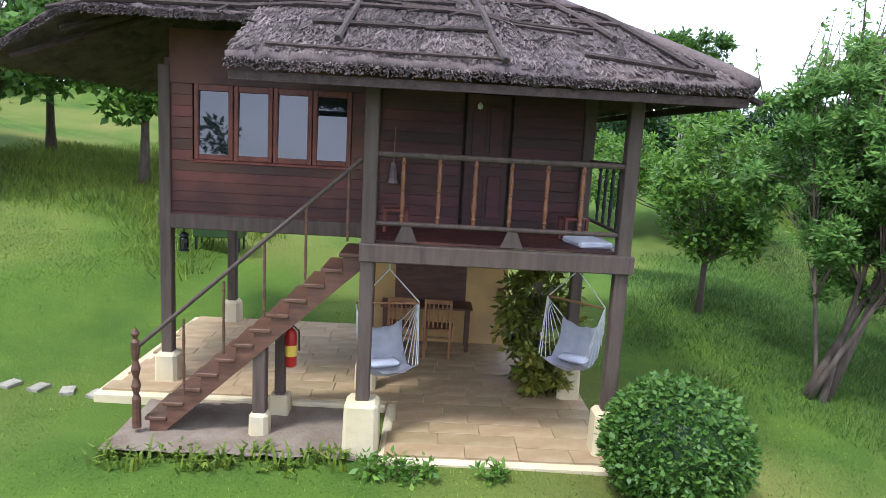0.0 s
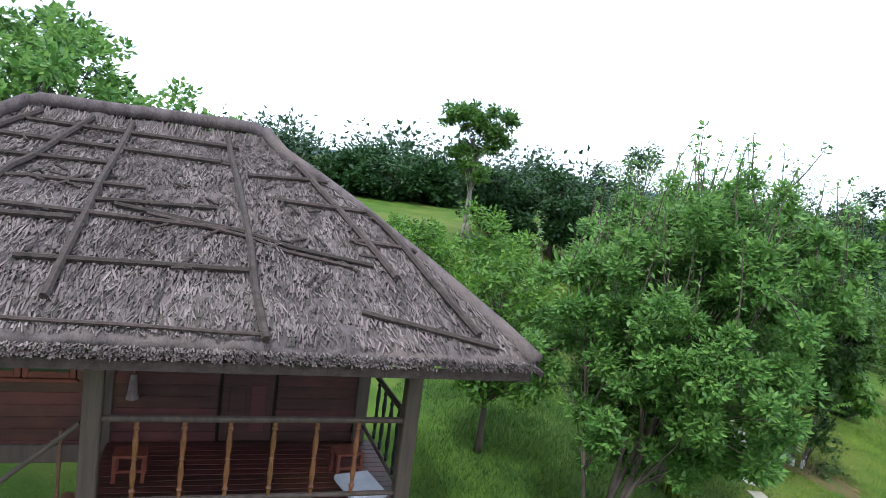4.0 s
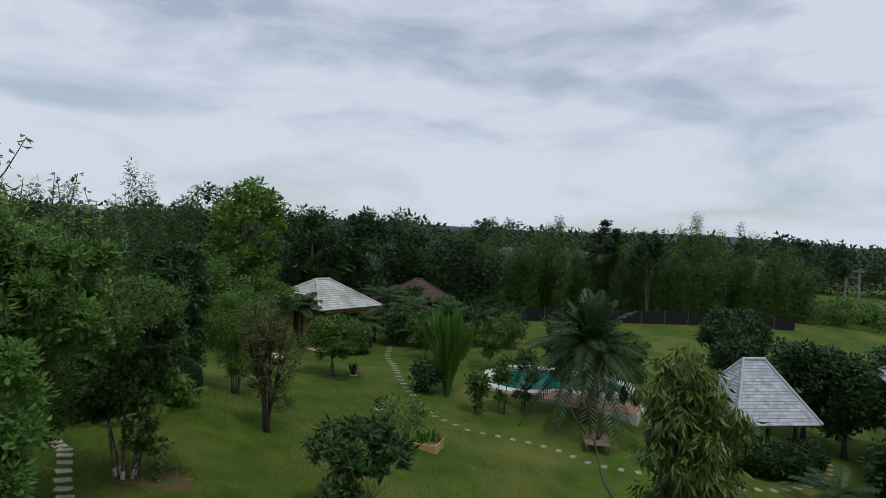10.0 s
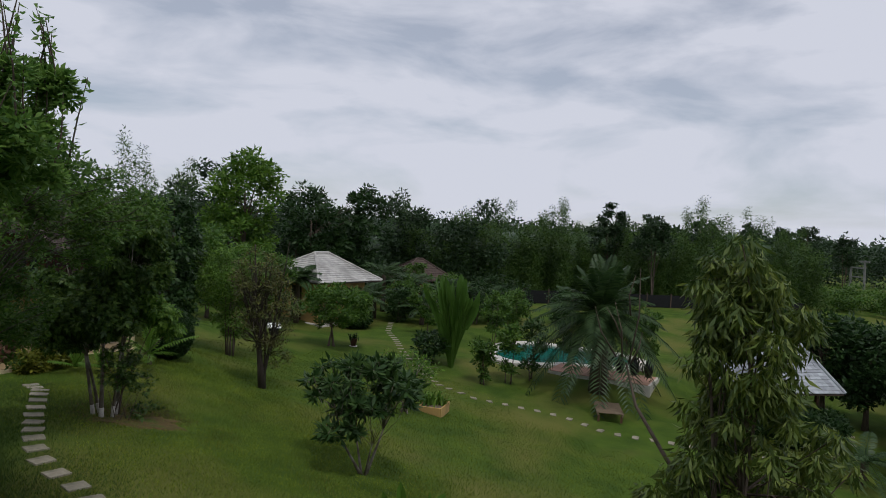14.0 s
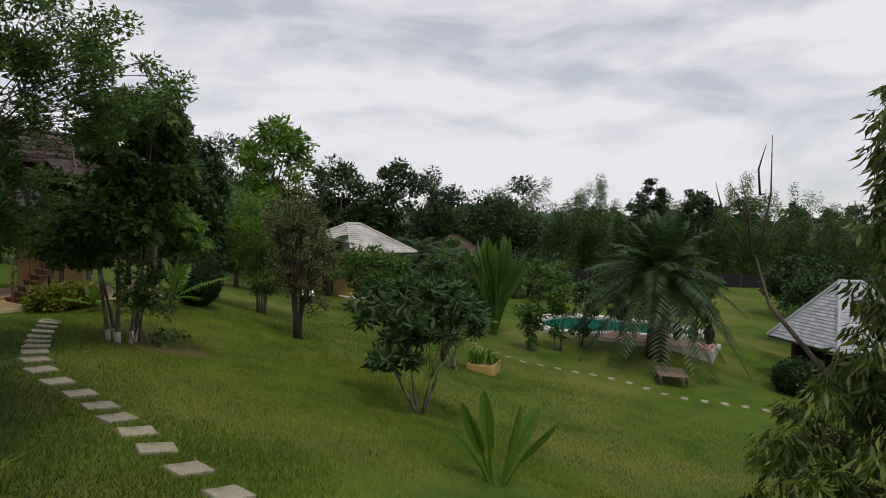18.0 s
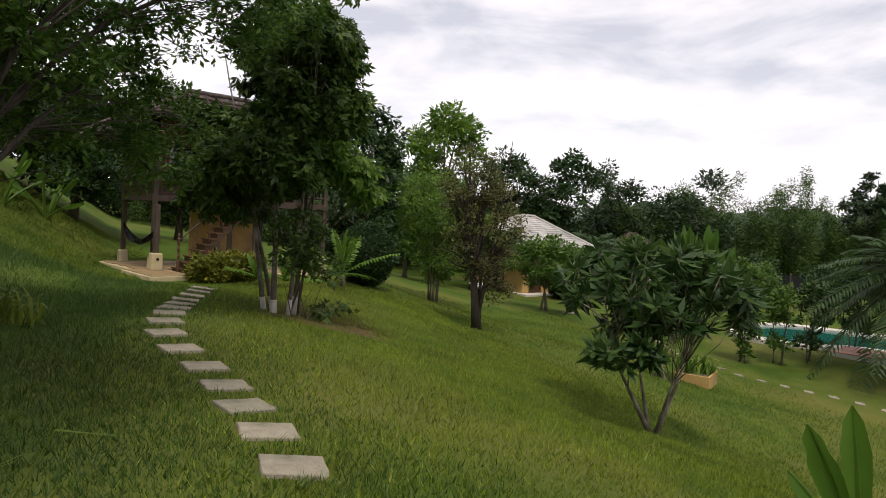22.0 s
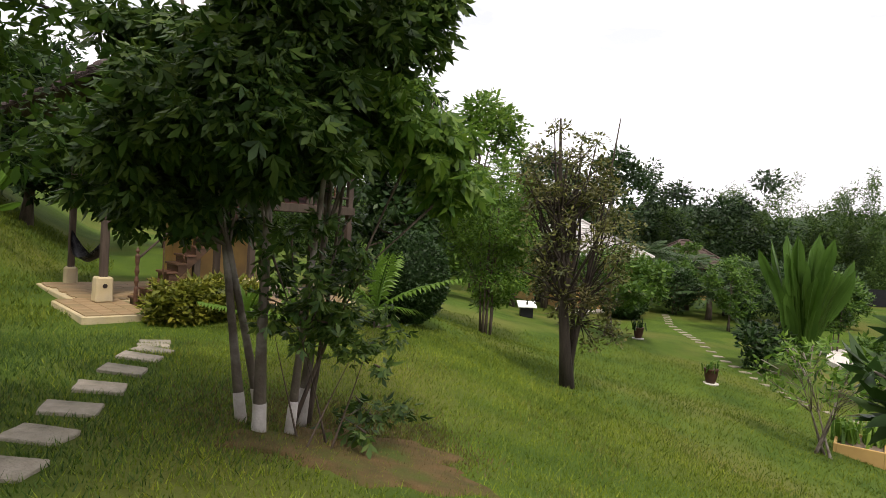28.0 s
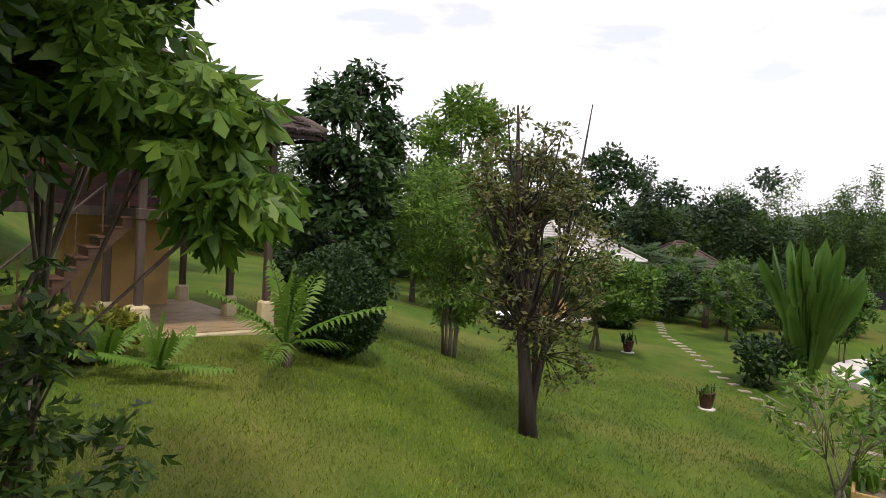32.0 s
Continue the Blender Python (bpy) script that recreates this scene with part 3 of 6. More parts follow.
        if abs(px) < 2.9 - 0.5 * py:
            pole((px, py), (px + 0.16 * math.cos(a), py + 0.22 * math.sin(a)), 0.014)
    # rafters seen from below
    for i in range(15):
        px = -4.2 + i * 0.58
        y0 = 0.75 if px < -1.28 else -0.62
        fx = max(RL, min(RR, px))
        seq = [(px + (fx - px) * f, y0 + (YR - y0) * f, float(roof_top(np.float64(px + (fx - px) * f), np.float64(y0 + (YR - y0) * f))) - 0.15) for f in (0.02, 0.5, 0.95)]
        part("rafter", rod(seq, 0.035, 6), POLE, root)
    part("eave_board", block(-1.25, YF + 0.03, EAVE - 0.2, XR - 0.02, YF + 0.07, EAVE - 0.115), POLE, root)
    part("eave_board", block(XR - 0.07, YF + 0.03, EAVE - 0.2, XR - 0.03, YB - 0.05, EAVE - 0.115), POLE, root)


def turned(h, r):
    """A turned baluster's profile."""
    return [(r * k, h * f) for k, f in ((0.8, 0), (0.8, 0.08), (1.2, 0.1), (0.7, 0.14), (1.15, 0.3), (0.75, 0.48), (1.1, 0.5), (0.75, 0.52), (1.15, 0.7), (0.7, 0.86), (1.2, 0.9), (0.8, 0.92), (0.8, 1.0))]


def stilt_house(m, label):
    root = thing("stilt_house", label, "house", m)
    thatch_roof(root)
    # plinths and posts: (x, y, plinth half width, plinth height, post top)
    for x, y, w, h, zt in ((0.07, 0.06, 0.205, 0.62, EAVE - 0.1), (2.85, 0.08, 0.17, 0.62, EAVE - 0.1), (-2.75, 1.75, 0.16, 0.5, EAVE + 0.1), (-2.75, 4.7, 0.16, 0.5, EAVE + 0.1), (-0.05, 1.75, 0.15, 0.5, EAVE + 0.1), (2.75, 1.75, 0.16, 0.55, EAVE + 0.1), (2.75, 4.7, 0.16, 0.5, EAVE + 0.1), (0.0, 4.7, 0.15, 0.5, EAVE), (-1.15, 0.35, 0.12, 0.3, 1.06)):
        p = part("plinth", block(x - w, y - w, -0.2, x + w, y + w, h, 0.045, taper=0.92), CREAM, root)
        part("post", block(x - 0.075, y - 0.075, h - 0.02, x + 0.075, y + 0.075, zt, 0.012), POST, root)
    # floor frame
    for a in ((-0.02, -0.04, 2.96, 0.1), (-0.02, 1.66, 2.9, 1.8), (-2.85, 1.68, -0.02, 1.8), (-2.85, 4.66, 2.85, 4.8)):
        part("floor_beam", block(a[0], a[1], FLOOR - 0.2, a[2], a[3], FLOOR, 0.012), POST, root)
    for x in (-2.8, 2.8):
        part("floor_beam", block(x - 0.06, 1.8, FLOOR - 0.2, x + 0.06, 4.66, FLOOR, 0.01), POST, root)
    part("side_beam", block(2.8, 0.1, FLOOR - 0.2, 2.92, 1.66, FLOOR, 0.01), POST, root)
    part("side_beam", block(-0.02, 0.1, FLOOR - 0.2, 0.1, 1.66, FLOOR, 0.01), POST, root)
    for i in range(14):
        y = 0.1 + i * 0.113
        part("deck_board", block(-0.0, y, FLOOR, 2.92, y + 0.107, FLOOR + 0.03, 0.004), WALLWOOD, root)
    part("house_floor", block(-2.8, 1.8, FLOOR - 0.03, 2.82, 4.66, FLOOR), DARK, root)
    # board walls; the front one has a row of windows at its west end and a door to the deck
    top = EAVE + 0.25
    boards = new("wall")
    boards.parent = root
    def run(x0, x1, z0, z1, y=1.72):
        k = int((z1 - z0) / 0.135 + 0.5)
        for i in range(k):
            a, b = z0 + (z1 - z0) * i / k, z0 + (z1 - z0) * (i + 1) / k
            part("board", block(x0, y, a, x1, y + 0.03, b - 0.003, 0.002), WALLWOOD, boards)
    run(-2.68, -0.12, FLOOR - 0.1, 3.1)
    run(-2.68, -2.4, 3.1, 4.08)
    run(-0.34, -0.12, 3.1, 4.08)
    run(0.02, 1.1, FLOOR, top)
    run(1.75, 2.68, FLOOR, top)
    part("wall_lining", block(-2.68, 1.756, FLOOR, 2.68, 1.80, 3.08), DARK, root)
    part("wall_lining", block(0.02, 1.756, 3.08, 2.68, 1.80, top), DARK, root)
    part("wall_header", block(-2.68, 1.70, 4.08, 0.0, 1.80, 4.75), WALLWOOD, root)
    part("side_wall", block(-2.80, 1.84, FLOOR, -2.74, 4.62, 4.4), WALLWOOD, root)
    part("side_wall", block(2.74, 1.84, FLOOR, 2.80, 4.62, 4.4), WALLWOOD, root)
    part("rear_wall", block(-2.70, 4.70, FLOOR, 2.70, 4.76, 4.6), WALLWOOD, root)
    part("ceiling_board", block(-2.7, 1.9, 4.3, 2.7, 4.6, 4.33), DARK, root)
    door = part("door", block(1.14, 1.705, FLOOR + 0.03, 1.71, 1.75, 4.15, 0.008), WALLWOOD, root, "dark red-brown panelled timber door")
    for z0, z1 in ((FLOOR + 0.15, 3.1), (3.22, 4.0)):
        part("door_panel", block(1.22, 1.693, z0, 1.40, 1.707, z1, 0.006), WALLWOOD, door)
        part("door_panel", block(1.45, 1.693, z0, 1.63, 1.707, z1, 0.006), WALLWOOD, door)
    part("door_lamp", lathe([(0.0, 0.0), (0.03, 0.01), (0.035, 0.05), (0.01, 0.09)], 10, at=(1.3, 1.64, 3.95)), WHITE, root, "small white wall lamp")
    for i in range(4):
        x0 = -2.38 + i * 0.51
        win = part("window", block(x0, 1.712, 3.12, x0 + 0.06, 1.775, 4.08, 0.006), REDWOOD, root)
        part("window_frame", block(x0 + 0.44, 1.712, 3.12, x0 + 0.5, 1.775, 4.08, 0.006), REDWOOD, win)
        part("window_frame", block(x0 + 0.06, 1.714, 3.12, x0 + 0.44, 1.775, 3.19, 0.006), REDWOOD, win)
        part("window_frame", block(x0 + 0.06, 1.714, 4.0, x0 + 0.44, 1.775, 4.08, 0.006), REDWOOD, win)
        part("pane", block(-0.19, -0.003, -0.405, 0.19, 0.003, 0.405), GLASS, win).matrix_basis = pose(x0 + 0.25, 1.744, 3.595, -2.2)
    part("window_sill", block(-2.42, 1.69, 3.08, -0.32, 1.78, 3.118, 0.006), REDWOOD, root)
    # railing round the deck
    rail = part("railing", rod([(0.13, 0.06, 3.36), (2.79, 0.06, 3.36)], 0.032, 8), POST, root)
    part("lower_rail", rod([(0.13, 0.06, 2.62), (2.79, 0.06, 2.62)], 0.026, 8), POST, rail)
    for i in range(6):
        part("baluster", lathe(turned(0.72, 0.024), 8, at=(0.42 + i * 0.386, 0.06, 2.63)), VARNISH, rail, "varnished turned baluster")
    for i in range(2):
        part("rail_bracket", block(0.35 + i * 1.15, 0.05, FLOOR + 0.02, 0.6 + i * 1.15, 0.075, 2.6, taper=0.4), POST, rail)
    side = part("side_railing", rod([(2.85, 0.15, 3.36), (2.8, 1.67, 3.36)], 0.03, 8), POST, root)
    part("lower_rail", rod([(2.85, 0.15, 2.62), (2.8, 1.67, 2.62)], 0.024, 8), POST, side)
    for i in range(4):
        part("baluster", lathe(turned(0.72, 0.022), 8, at=(2.84, 0.4 + i * 0.3, 2.63)), BLACK, side)
    # stair up to the deck
    steps, x0, x1 = 12, -2.40, -0.02
    dx, dz = (x1 - x0) / steps, FLOOR / (steps + 1)
    prof = [(x0, 0.03), (x0 + 0.9 * dx, 0.03), (x1, (steps - 0.9) * dz)]
    for i in reversed(range(steps)):
        prof += [(x0 + (i + 1) * dx, (i + 1) * dz - 0.025), (x0 + i * dx, (i + 1) * dz - 0.025)]
    for y in (0.26, 0.90):
        bm = bmesh.new()
        vs = [bm.verts.new((px, y, pz)) for px, pz in prof]
        us = [bm.verts.new((px, y + 0.05, pz)) for px, pz in prof]
        bm.faces.new(vs)
        bm.faces.new(us[::-1])
        for k in range(len(prof)):
            q = (k + 1) % len(prof)
            bm.faces.new((vs[k], us[k], us[q], vs[q]))
        bmesh.ops.recalc_face_normals(bm, faces=bm.faces)
        stair = part("stair_stringer", bm, TREAD, root)
    tread = part("tread", block(-dx * 0.5 - 0.05, -0.37, -0.022, dx * 0.5, 0.37, 0.022, 0.008), TREAD, stair)
    riser = part("riser", block(-0.01, -0.32, -dz + 0.03, 0.01, 0.32, -0.024), TREAD, stair)
    for i in range(steps):
        mt = Matrix.Translation((x0 + (i + 0.5) * dx, 0.605, (i + 1) * dz))
        mr = Matrix.Translation((x0 + i * dx + 0.01, 0.605, (i + 1) * dz))
        if i == 0:
            tread.matrix_basis, riser.matrix_basis = mt, mr
        else:
            piece("tread", tread.data, stair, mt)
            piece("riser", riser.data, stair, mr)
    newel = part("newel_post", lathe([(0.05, 0), (0.05, 0.35), (0.03, 0.4), (0.055, 0.5), (0.03, 0.6), (0.055, 0.7), (0.03, 0.8), (0.05, 0.9), (0.05, 1.02), (0.02, 1.06), (0.05, 1.12), (0.0, 1.2)], 10, at=(x0 - 0.12, 0.2, 0.09)), TREAD, root)
    hand = part("handrail", rod([(x0 - 0.1, 0.2, 1.05), (-0.02, 0.1, 3.3)], 0.024, 8), POST, root)
    for i in range(5):
        f = 0.18 + i * 0.19
        part("baluster", lathe(turned(0.84, 0.018), 8, at=(x0 + (x1 - x0) * f, 0.2 - 0.1 * f, 0.14 + FLOOR * f)), TREAD, hand)
    # store room under the house
    part("store_wall", block(-0.35, 4.0, 0.0, 2.1, 4.12, FLOOR - 0.22), OCHRE, root)
    part("store_wall", block(-0.35, 4.12, 0.0, -0.23, 4.6, FLOOR - 0.22), OCHRE, root)
    part("store_wall", block(1.98, 4.12, 0.0, 2.1, 4.6, FLOOR - 0.22), OCHRE, root)
    return root


def patio(m):
    """The raised floor under a stilt house: tiles on a cream kerb."""
    slab = thing("patio_slab", "cream-edged patio of worn sandstone tiles under a stilt house", "patio", m, kind="structure")
    rng = np.random.default_rng(11)
    part("kerb", block(0.28, -0.3, -0.35, 3.0, 4.9, 0.085, 0.04), CREAM, slab)
    part("kerb", block(-3.5, 1.15, -0.35, 0.278, 4.9, 0.085, 0.02), CREAM, slab)
    part("step", block(0.35, -0.42, -0.4, 2.75, -0.302, -0.03, 0.015), CREAM, slab)
    shapes = {}
    y = -0.24
    while y < 4.8:
        d = 0.3
        x = 0.32 if y < 1.15 else -3.46
        x += rng.uniform(0, 0.2)
        while x < 2.9:
            w = float(rng.choice([0.45, 0.6, 0.9]))
            w = min(w, 2.96 - x)
            if w > 0.1:
                key = round(w, 2)
                if key not in shapes:
                    tmp = part("tile", block(-w / 2 + 0.003, -d / 2 + 0.003, 0, w / 2 - 0.003, d / 2 - 0.003, 0.03, 0.002), TILE, slab)
                    shapes[key] = tmp.data
                    tmp.matrix_basis = Matrix.Translation((x + w / 2, y + d / 2, 0.082))
                else:
                    piece("tile", shapes[key], slab, Matrix.Translation((x + w / 2, y + d / 2, 0.082 + rng.uniform(-0.003, 0.003))))
            x += w
        y += d
    return slab


house = stilt_house(HUT1, "raised dark red timber house on posts with a thatched roof")
patio(HUT1)
HUT2 = pose(6.95, 21.2, 1.28, 0, 0, 17.5) @ Matrix.Scale(0.624, 4)
house2 = copy_thing(house, pose(6.95, 21.2, 1.28, 0, 0, 17.5) @ Matrix.Diagonal((0.835, 0.835, 0.90, 1)))
house2["label"] = "raised dark timber house with thatched roof behind a multi-stemmed tree"
patio(HUT2)

# ---- plants: builders ----


def frond(points, width, rng, pairs=34, droop=0.35, slim=0.05):
    """A feather leaf: leaflets on both sides of an arching midrib."""
    pts = np.asarray(points, float)
    f = np.linspace(0.12, 0.99, pairs)
    t = f * (len(pts) - 1)
    i = np.minimum(t.astype(int), len(pts) - 2)
    p = pts[i] + (pts[i + 1] - pts[i]) * (t - i)[:, None]
    d = pts[i + 1] - pts[i]
    d /= np.linalg.norm(d, axis=1)[:, None]
    s = np.cross(d, (0, 0, 1))
    s /= np.linalg.norm(s, axis=1)[:, None] + 1e-9
    w = width * np.sin(math.pi * np.clip(f * 0.86 + 0.1, 0, 1)) ** 0.6
    v, base = [], 0
    for sg in (-1, 1):
        tip = p + s * sg * w[:, None] + d * (w * 0.55)[:, None] + (0, 0, -1) * (w * droop * (0.6 + 0.8 * rng.random(pairs)))[:, None]
        mid = (p + tip) / 2 + (0, 0, 0.04)
        hw = d * (slim * 0.5)
        v.append(np.stack([p, mid + hw, tip, mid - hw], 1).reshape(-1, 3))
    v = np.concatenate(v)
    return v, np.arange(len(v)).reshape(-1, 4)


def palm(name, label, x, y, h, r, n, length, seed, width=0.45, mat=None, rise=0.9, group="", sag=(0.46, 0.46), split=0, blade=0.05):
    rng = np.random.default_rng(seed)
    root = thing(name, label, "palm", Matrix.Translation((x, y, gz(x, y) - 0.05)), group)
    if h > 0.2:
        part("trunk", rod([(0, 0, 0), (0.03, 0, h * 0.5), (0, 0.02, h)], [r * 1.2, r, r * 0.85], 10), BARK, root, smooth=True)
    for k in range(n):
        a = k * 2.39996 + rng.uniform(-0.2, 0.2)
        e = rise * (1 - (1.5 if sag[1] > 0.5 else 1.15) * k / n) + 0.15
        ln = length * rng.uniform(0.8, 1.1)
        sg = sag[0] + (sag[1] - sag[0]) * k / n
        c = np.array([math.cos(a), math.sin(a), 0])
        pts = [np.array([0, 0, h]) + c * ln * (f * math.cos(e) + 0.12 * f * f) + (0, 0, ln * (f * math.sin(e) - sg * f * f)) for f in np.linspace(0, 1, 7)]
        fr = part("frond", rod(pts, [0.022, 0.02, 0.018, 0.015, 0.012, 0.008, 0.004], 4), mat or LEAF_PALM, root)
        if split:
            v, f = frond(pts, width, rng, split)
            for q in f:
                ob = new("leaflet", sheet_mesh("leaflet", v[q], np.arange(4).reshape(1, 4), mat))
                ob.parent = fr
            continue
        v, f = frond(pts, width, rng, slim=blade)
        lf = new("leaflet", sheet_mesh("leaflet", v, f, mat or LEAF_PALM))
        lf.parent = fr
    return root


def paddle_plant(name, label, x, y, leaves_at, mat, seed, category="plant", stalk=0.03, twist=0.35):
    """A plant of long paddle leaves: (azimuth, lean, stalk, blade length, width) each."""
    rng = np.random.default_rng(seed)
    root = thing(name, label, category, Matrix.Translation((x, y, gz(x, y) - 0.04)))
    for a, lean, st, ln, w in leaves_at:
        c = np.array([math.cos(a), math.sin(a), 0.0])
        s = np.array([-math.sin(a), math.cos(a), 0.0])
        tot = st + ln
        spine = [c * (0.06 + tot * f * math.sin(lean) * (0.7 + 0.5 * f)) + np.array([0, 0, tot * (f * math.cos(lean) - 0.12 * lean * f * f)]) for f in np.linspace(0, 1, 13)]
        stem = part("leaf", rod(spine, [stalk * (1 - 0.85 * i / 12) for i in range(13)], 5), mat, root)
        axis = (spine[-1] - spine[0]) / np.linalg.norm(spine[-1] - spine[0])
        turn = twist * rng.choice([-1, 1]) * rng.uniform(0.7, 1.2)
        s2 = s * math.cos(turn) + np.cross(axis, s) * math.sin(turn)
        bm = bmesh.new()
        rows = []
        for i, p in enumerate(spine):
            f = (i / 12 * tot - st) / ln
            if f < -0.02:
                continue
            f = min(max(f, 0.0), 1.0)
            hw = w * 0.5 * (math.sin(math.pi * min(1, f * 0.93 + 0.05)) ** 0.5) if f < 0.999 else 0.004
            lift = np.cross(s2, axis) * hw * 0.45
            jag = rng.uniform(0.85, 1.1)
            rows.append([bm.verts.new(p - s2 * hw * jag + lift), bm.verts.new(p), bm.verts.new(p + s2 * hw * jag + lift)])
        for r0, r1 in zip(rows, rows[1:]):
            for k in range(2):
                bm.faces.new((r0[k], r0[k + 1], r1[k + 1], r1[k]))
        part("blade", bm, mat, stem, smooth=True)
    return root


def clipped_bush(name, label, x, y, rx, ry, rz, mat, count, seed, size=0.07):
    """A shrub sheared to a ball, a dense skin of small leaves over a solid core; the shade inside is put into its dark
    colour.
    """
    rng = np.random.default_rng(seed)
    root = thing(name, label, "bush", Matrix.Translation((x, y, gz(x, y) - 0.03)))
    bm = bmesh.new()
    bmesh.ops.create_icosphere(bm, subdivisions=3, radius=1.0)
    for v in bm.verts:
        k = 0.9 + 0.06 * noise.noise(v.co * 3 + Vector((seed, 0, 0)))
        v.co = Vector((v.co.x * rx * k, v.co.y * ry * k, max(0.0, rz + v.co.z * rz * k)))
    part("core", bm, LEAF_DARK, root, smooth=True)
    d = rng.normal(size=(count, 3))
    d /= np.linalg.norm(d, axis=1)[:, None]
    c = d * (rx, ry, rz) * (0.93 + 0.07 * rng.random((count, 1))) + (0, 0, rz)
    c = c[c[:, 2] > 0.03]
    v, f = leaves(c, np.full((len(c), 3), 0.04), count, size, rng, 0.55)
    ob = new("foliage", sheet_mesh("foliage", v, f, mat))
    ob.parent = root
    return root


def tuft(name, label, x, y, n, h, spread, mat, seed, category="grass", width=0.012):
    """A tuft of arching blades."""
    rng = np.random.default_rng(seed)
    v = []
    for _ in range(n):
        a, l = rng.uniform(0, 6.283), h * rng.uniform(0.5, 1.1)
        c, s = np.array([math.cos(a), math.sin(a), 0]), np.array([-math.sin(a), math.cos(a), 0])
        b = np.array([rng.normal() * spread * 0.3, rng.normal() * spread * 0.3, 0])
        e = rng.uniform(0.1, 0.9) * spread
        p0, p1, p2 = b, b + c * e * 0.4 + (0, 0, l * 0.7), b + c * e * 1.1 + (0, 0, l * rng.uniform(0.6, 1.0))
        v += [p0 - s * width, p0 + s * width, p1 + s * width * 0.8, p1 - s * width * 0.8, p1 - s * width * 0.8, p1 + s * width * 0.8, p2 + s * 0.001, p2 - s * 0.001]
    ob = new(name, sheet_mesh(name, np.array(v), np.arange(len(v)).reshape(-1, 4), mat))
    ob.matrix_world = Matrix.Translation((x, y, gz(x, y) - 0.02))
    return tagged(ob, label, category, kind="stuff")


# ---- near trees ----
tree("spreading_tree", "large spreading tree with fresh green small leaves", 1.2, 7.8, [(1.2, 1.0, 4.1, 0.05), (1.9, 1.6, 4.1, 0.045), (0.6, 1.6, 3.9, 0.04), (-0.3, 0.5, 3.4, 0.03), (1.5, 0.2, 3.4, 0.034)], [(0.8, 0.9, 2.8, 1.4, 1.8, 1.7), (0.4, 0.4, 1.9, 0.9, 1.1, 0.8), (1.3, 2.5, 3.8, 1.2, 1.2, 0.9), (0.7, 2.0, 3.3, 1.4, 1.5, 1.4), (2.3, 1.2, 3.5, 0.7, 0.9, 0.8), (1.2, 0.6, 4.0, 1.0, 1.0, 0.75), (1.1, 0.4, 1.9, 0.9, 1.1, 0.8), (1.0, -0.2, 2.6, 1.0, 1.0, 1.1), (1.9, 1.2, 3.7, 0.9, 0.9, 0.8), (-0.75, 0.5, 2.7, 0.35, 0.4, 0.8), (-0.2, 0.4, 3.3, 0.45, 0.5, 0.7)], LEAF_FRESH, BARK, 118000, 0.078, 1, clump=0.17, n_clump=470, twigs=220, foot=0.1, flat=0.35, shoots=210)
tree("multi_stem_tree", "multi-stemmed tree with lobed leaves and limewashed trunks", 6.22, 15.2, [(-0.7, 0.1, 3.6, 0.03), (-0.1, -0.2, 4.0, 0.038), (0.25, 0.3, 3.9, 0.034), (-0.3, 0.5, 3.8, 0.032), (0.05, -0.35, 3.4, 0.028)], [(0.12, -0.05, 3.1, 0.8, 0.9, 1.05), (-0.35, -0.1, 2.15, 0.6, 0.7, 0.5), (0.1, -0.2, 2.35, 0.45, 0.5, 0.4), (-0.15, -0.4, 1.95, 0.55, 0.45, 0.35), (0.42, -0.1, 3.5, 0.45, 0.45, 0.5), (0.62, -0.15, 2.85, 0.36, 0.36, 0.38), (-0.8, 0.5, 2.5, 0.36, 0.36, 0.32), (-0.8, 0.3, 1.8, 0.55, 0.55, 0.4), (-0.5, 0.4, 1.5, 0.4, 0.4, 0.28)], LEAF_LOBED, BARK_PALE, 27000, 0.105, 2, clump=0.18, n_clump=310, droop=0.8, lobes=3, twigs=90, foot=0.2, lime=0.27)
tree("hanging_bough", "low bough of bright lobed leaves hanging from the tree", 6.42, 15.2, [(0.25, -0.2, 2.7, 0.02), (0.7, -0.42, 2.25, 0.016)], [(0.15, -0.22, 2.2, 0.3, 0.28, 0.2), (0.36, -0.3, 2.18, 0.28, 0.26, 0.2), (0.56, -0.38, 2.05, 0.24, 0.24, 0.2), (0.7, -0.46, 1.88, 0.2, 0.2, 0.2), (0.78, -0.5, 1.68, 0.14, 0.14, 0.18)], LEAF_BRIGHT, BARK, 1500, 0.125, 14, clump=0.14, n_clump=70, droop=1.1, lobes=5, twigs=3, category="branch", split=True)
tree("sapling_shoots", "leafy shoots sprouting at the foot of the pale trunks", 6.37, 14.85, [(0.2, 0, 0.7, 0.008), (-0.2, -0.1, 0.8, 0.008), (0.3, 0.1, 0.6, 0.008), (-0.3, 0, 1.0, 0.008)], [(0.45, 0.15, 0.14, 0.3, 0.3, 0.1), (0.3, 0, 0.72, 0.32, 0.28, 0.22), (-0.1, 0.05, 0.85, 0.25, 0.25, 0.25), (0.0, 0.1, 1.2, 0.3, 0.3, 0.28)], LEAF_LOBED, BARK, 900, 0.085, 12, clump=0.1, n_clump=70, droop=0.4, lobes=3, twigs=24, category="shrub", split=True)
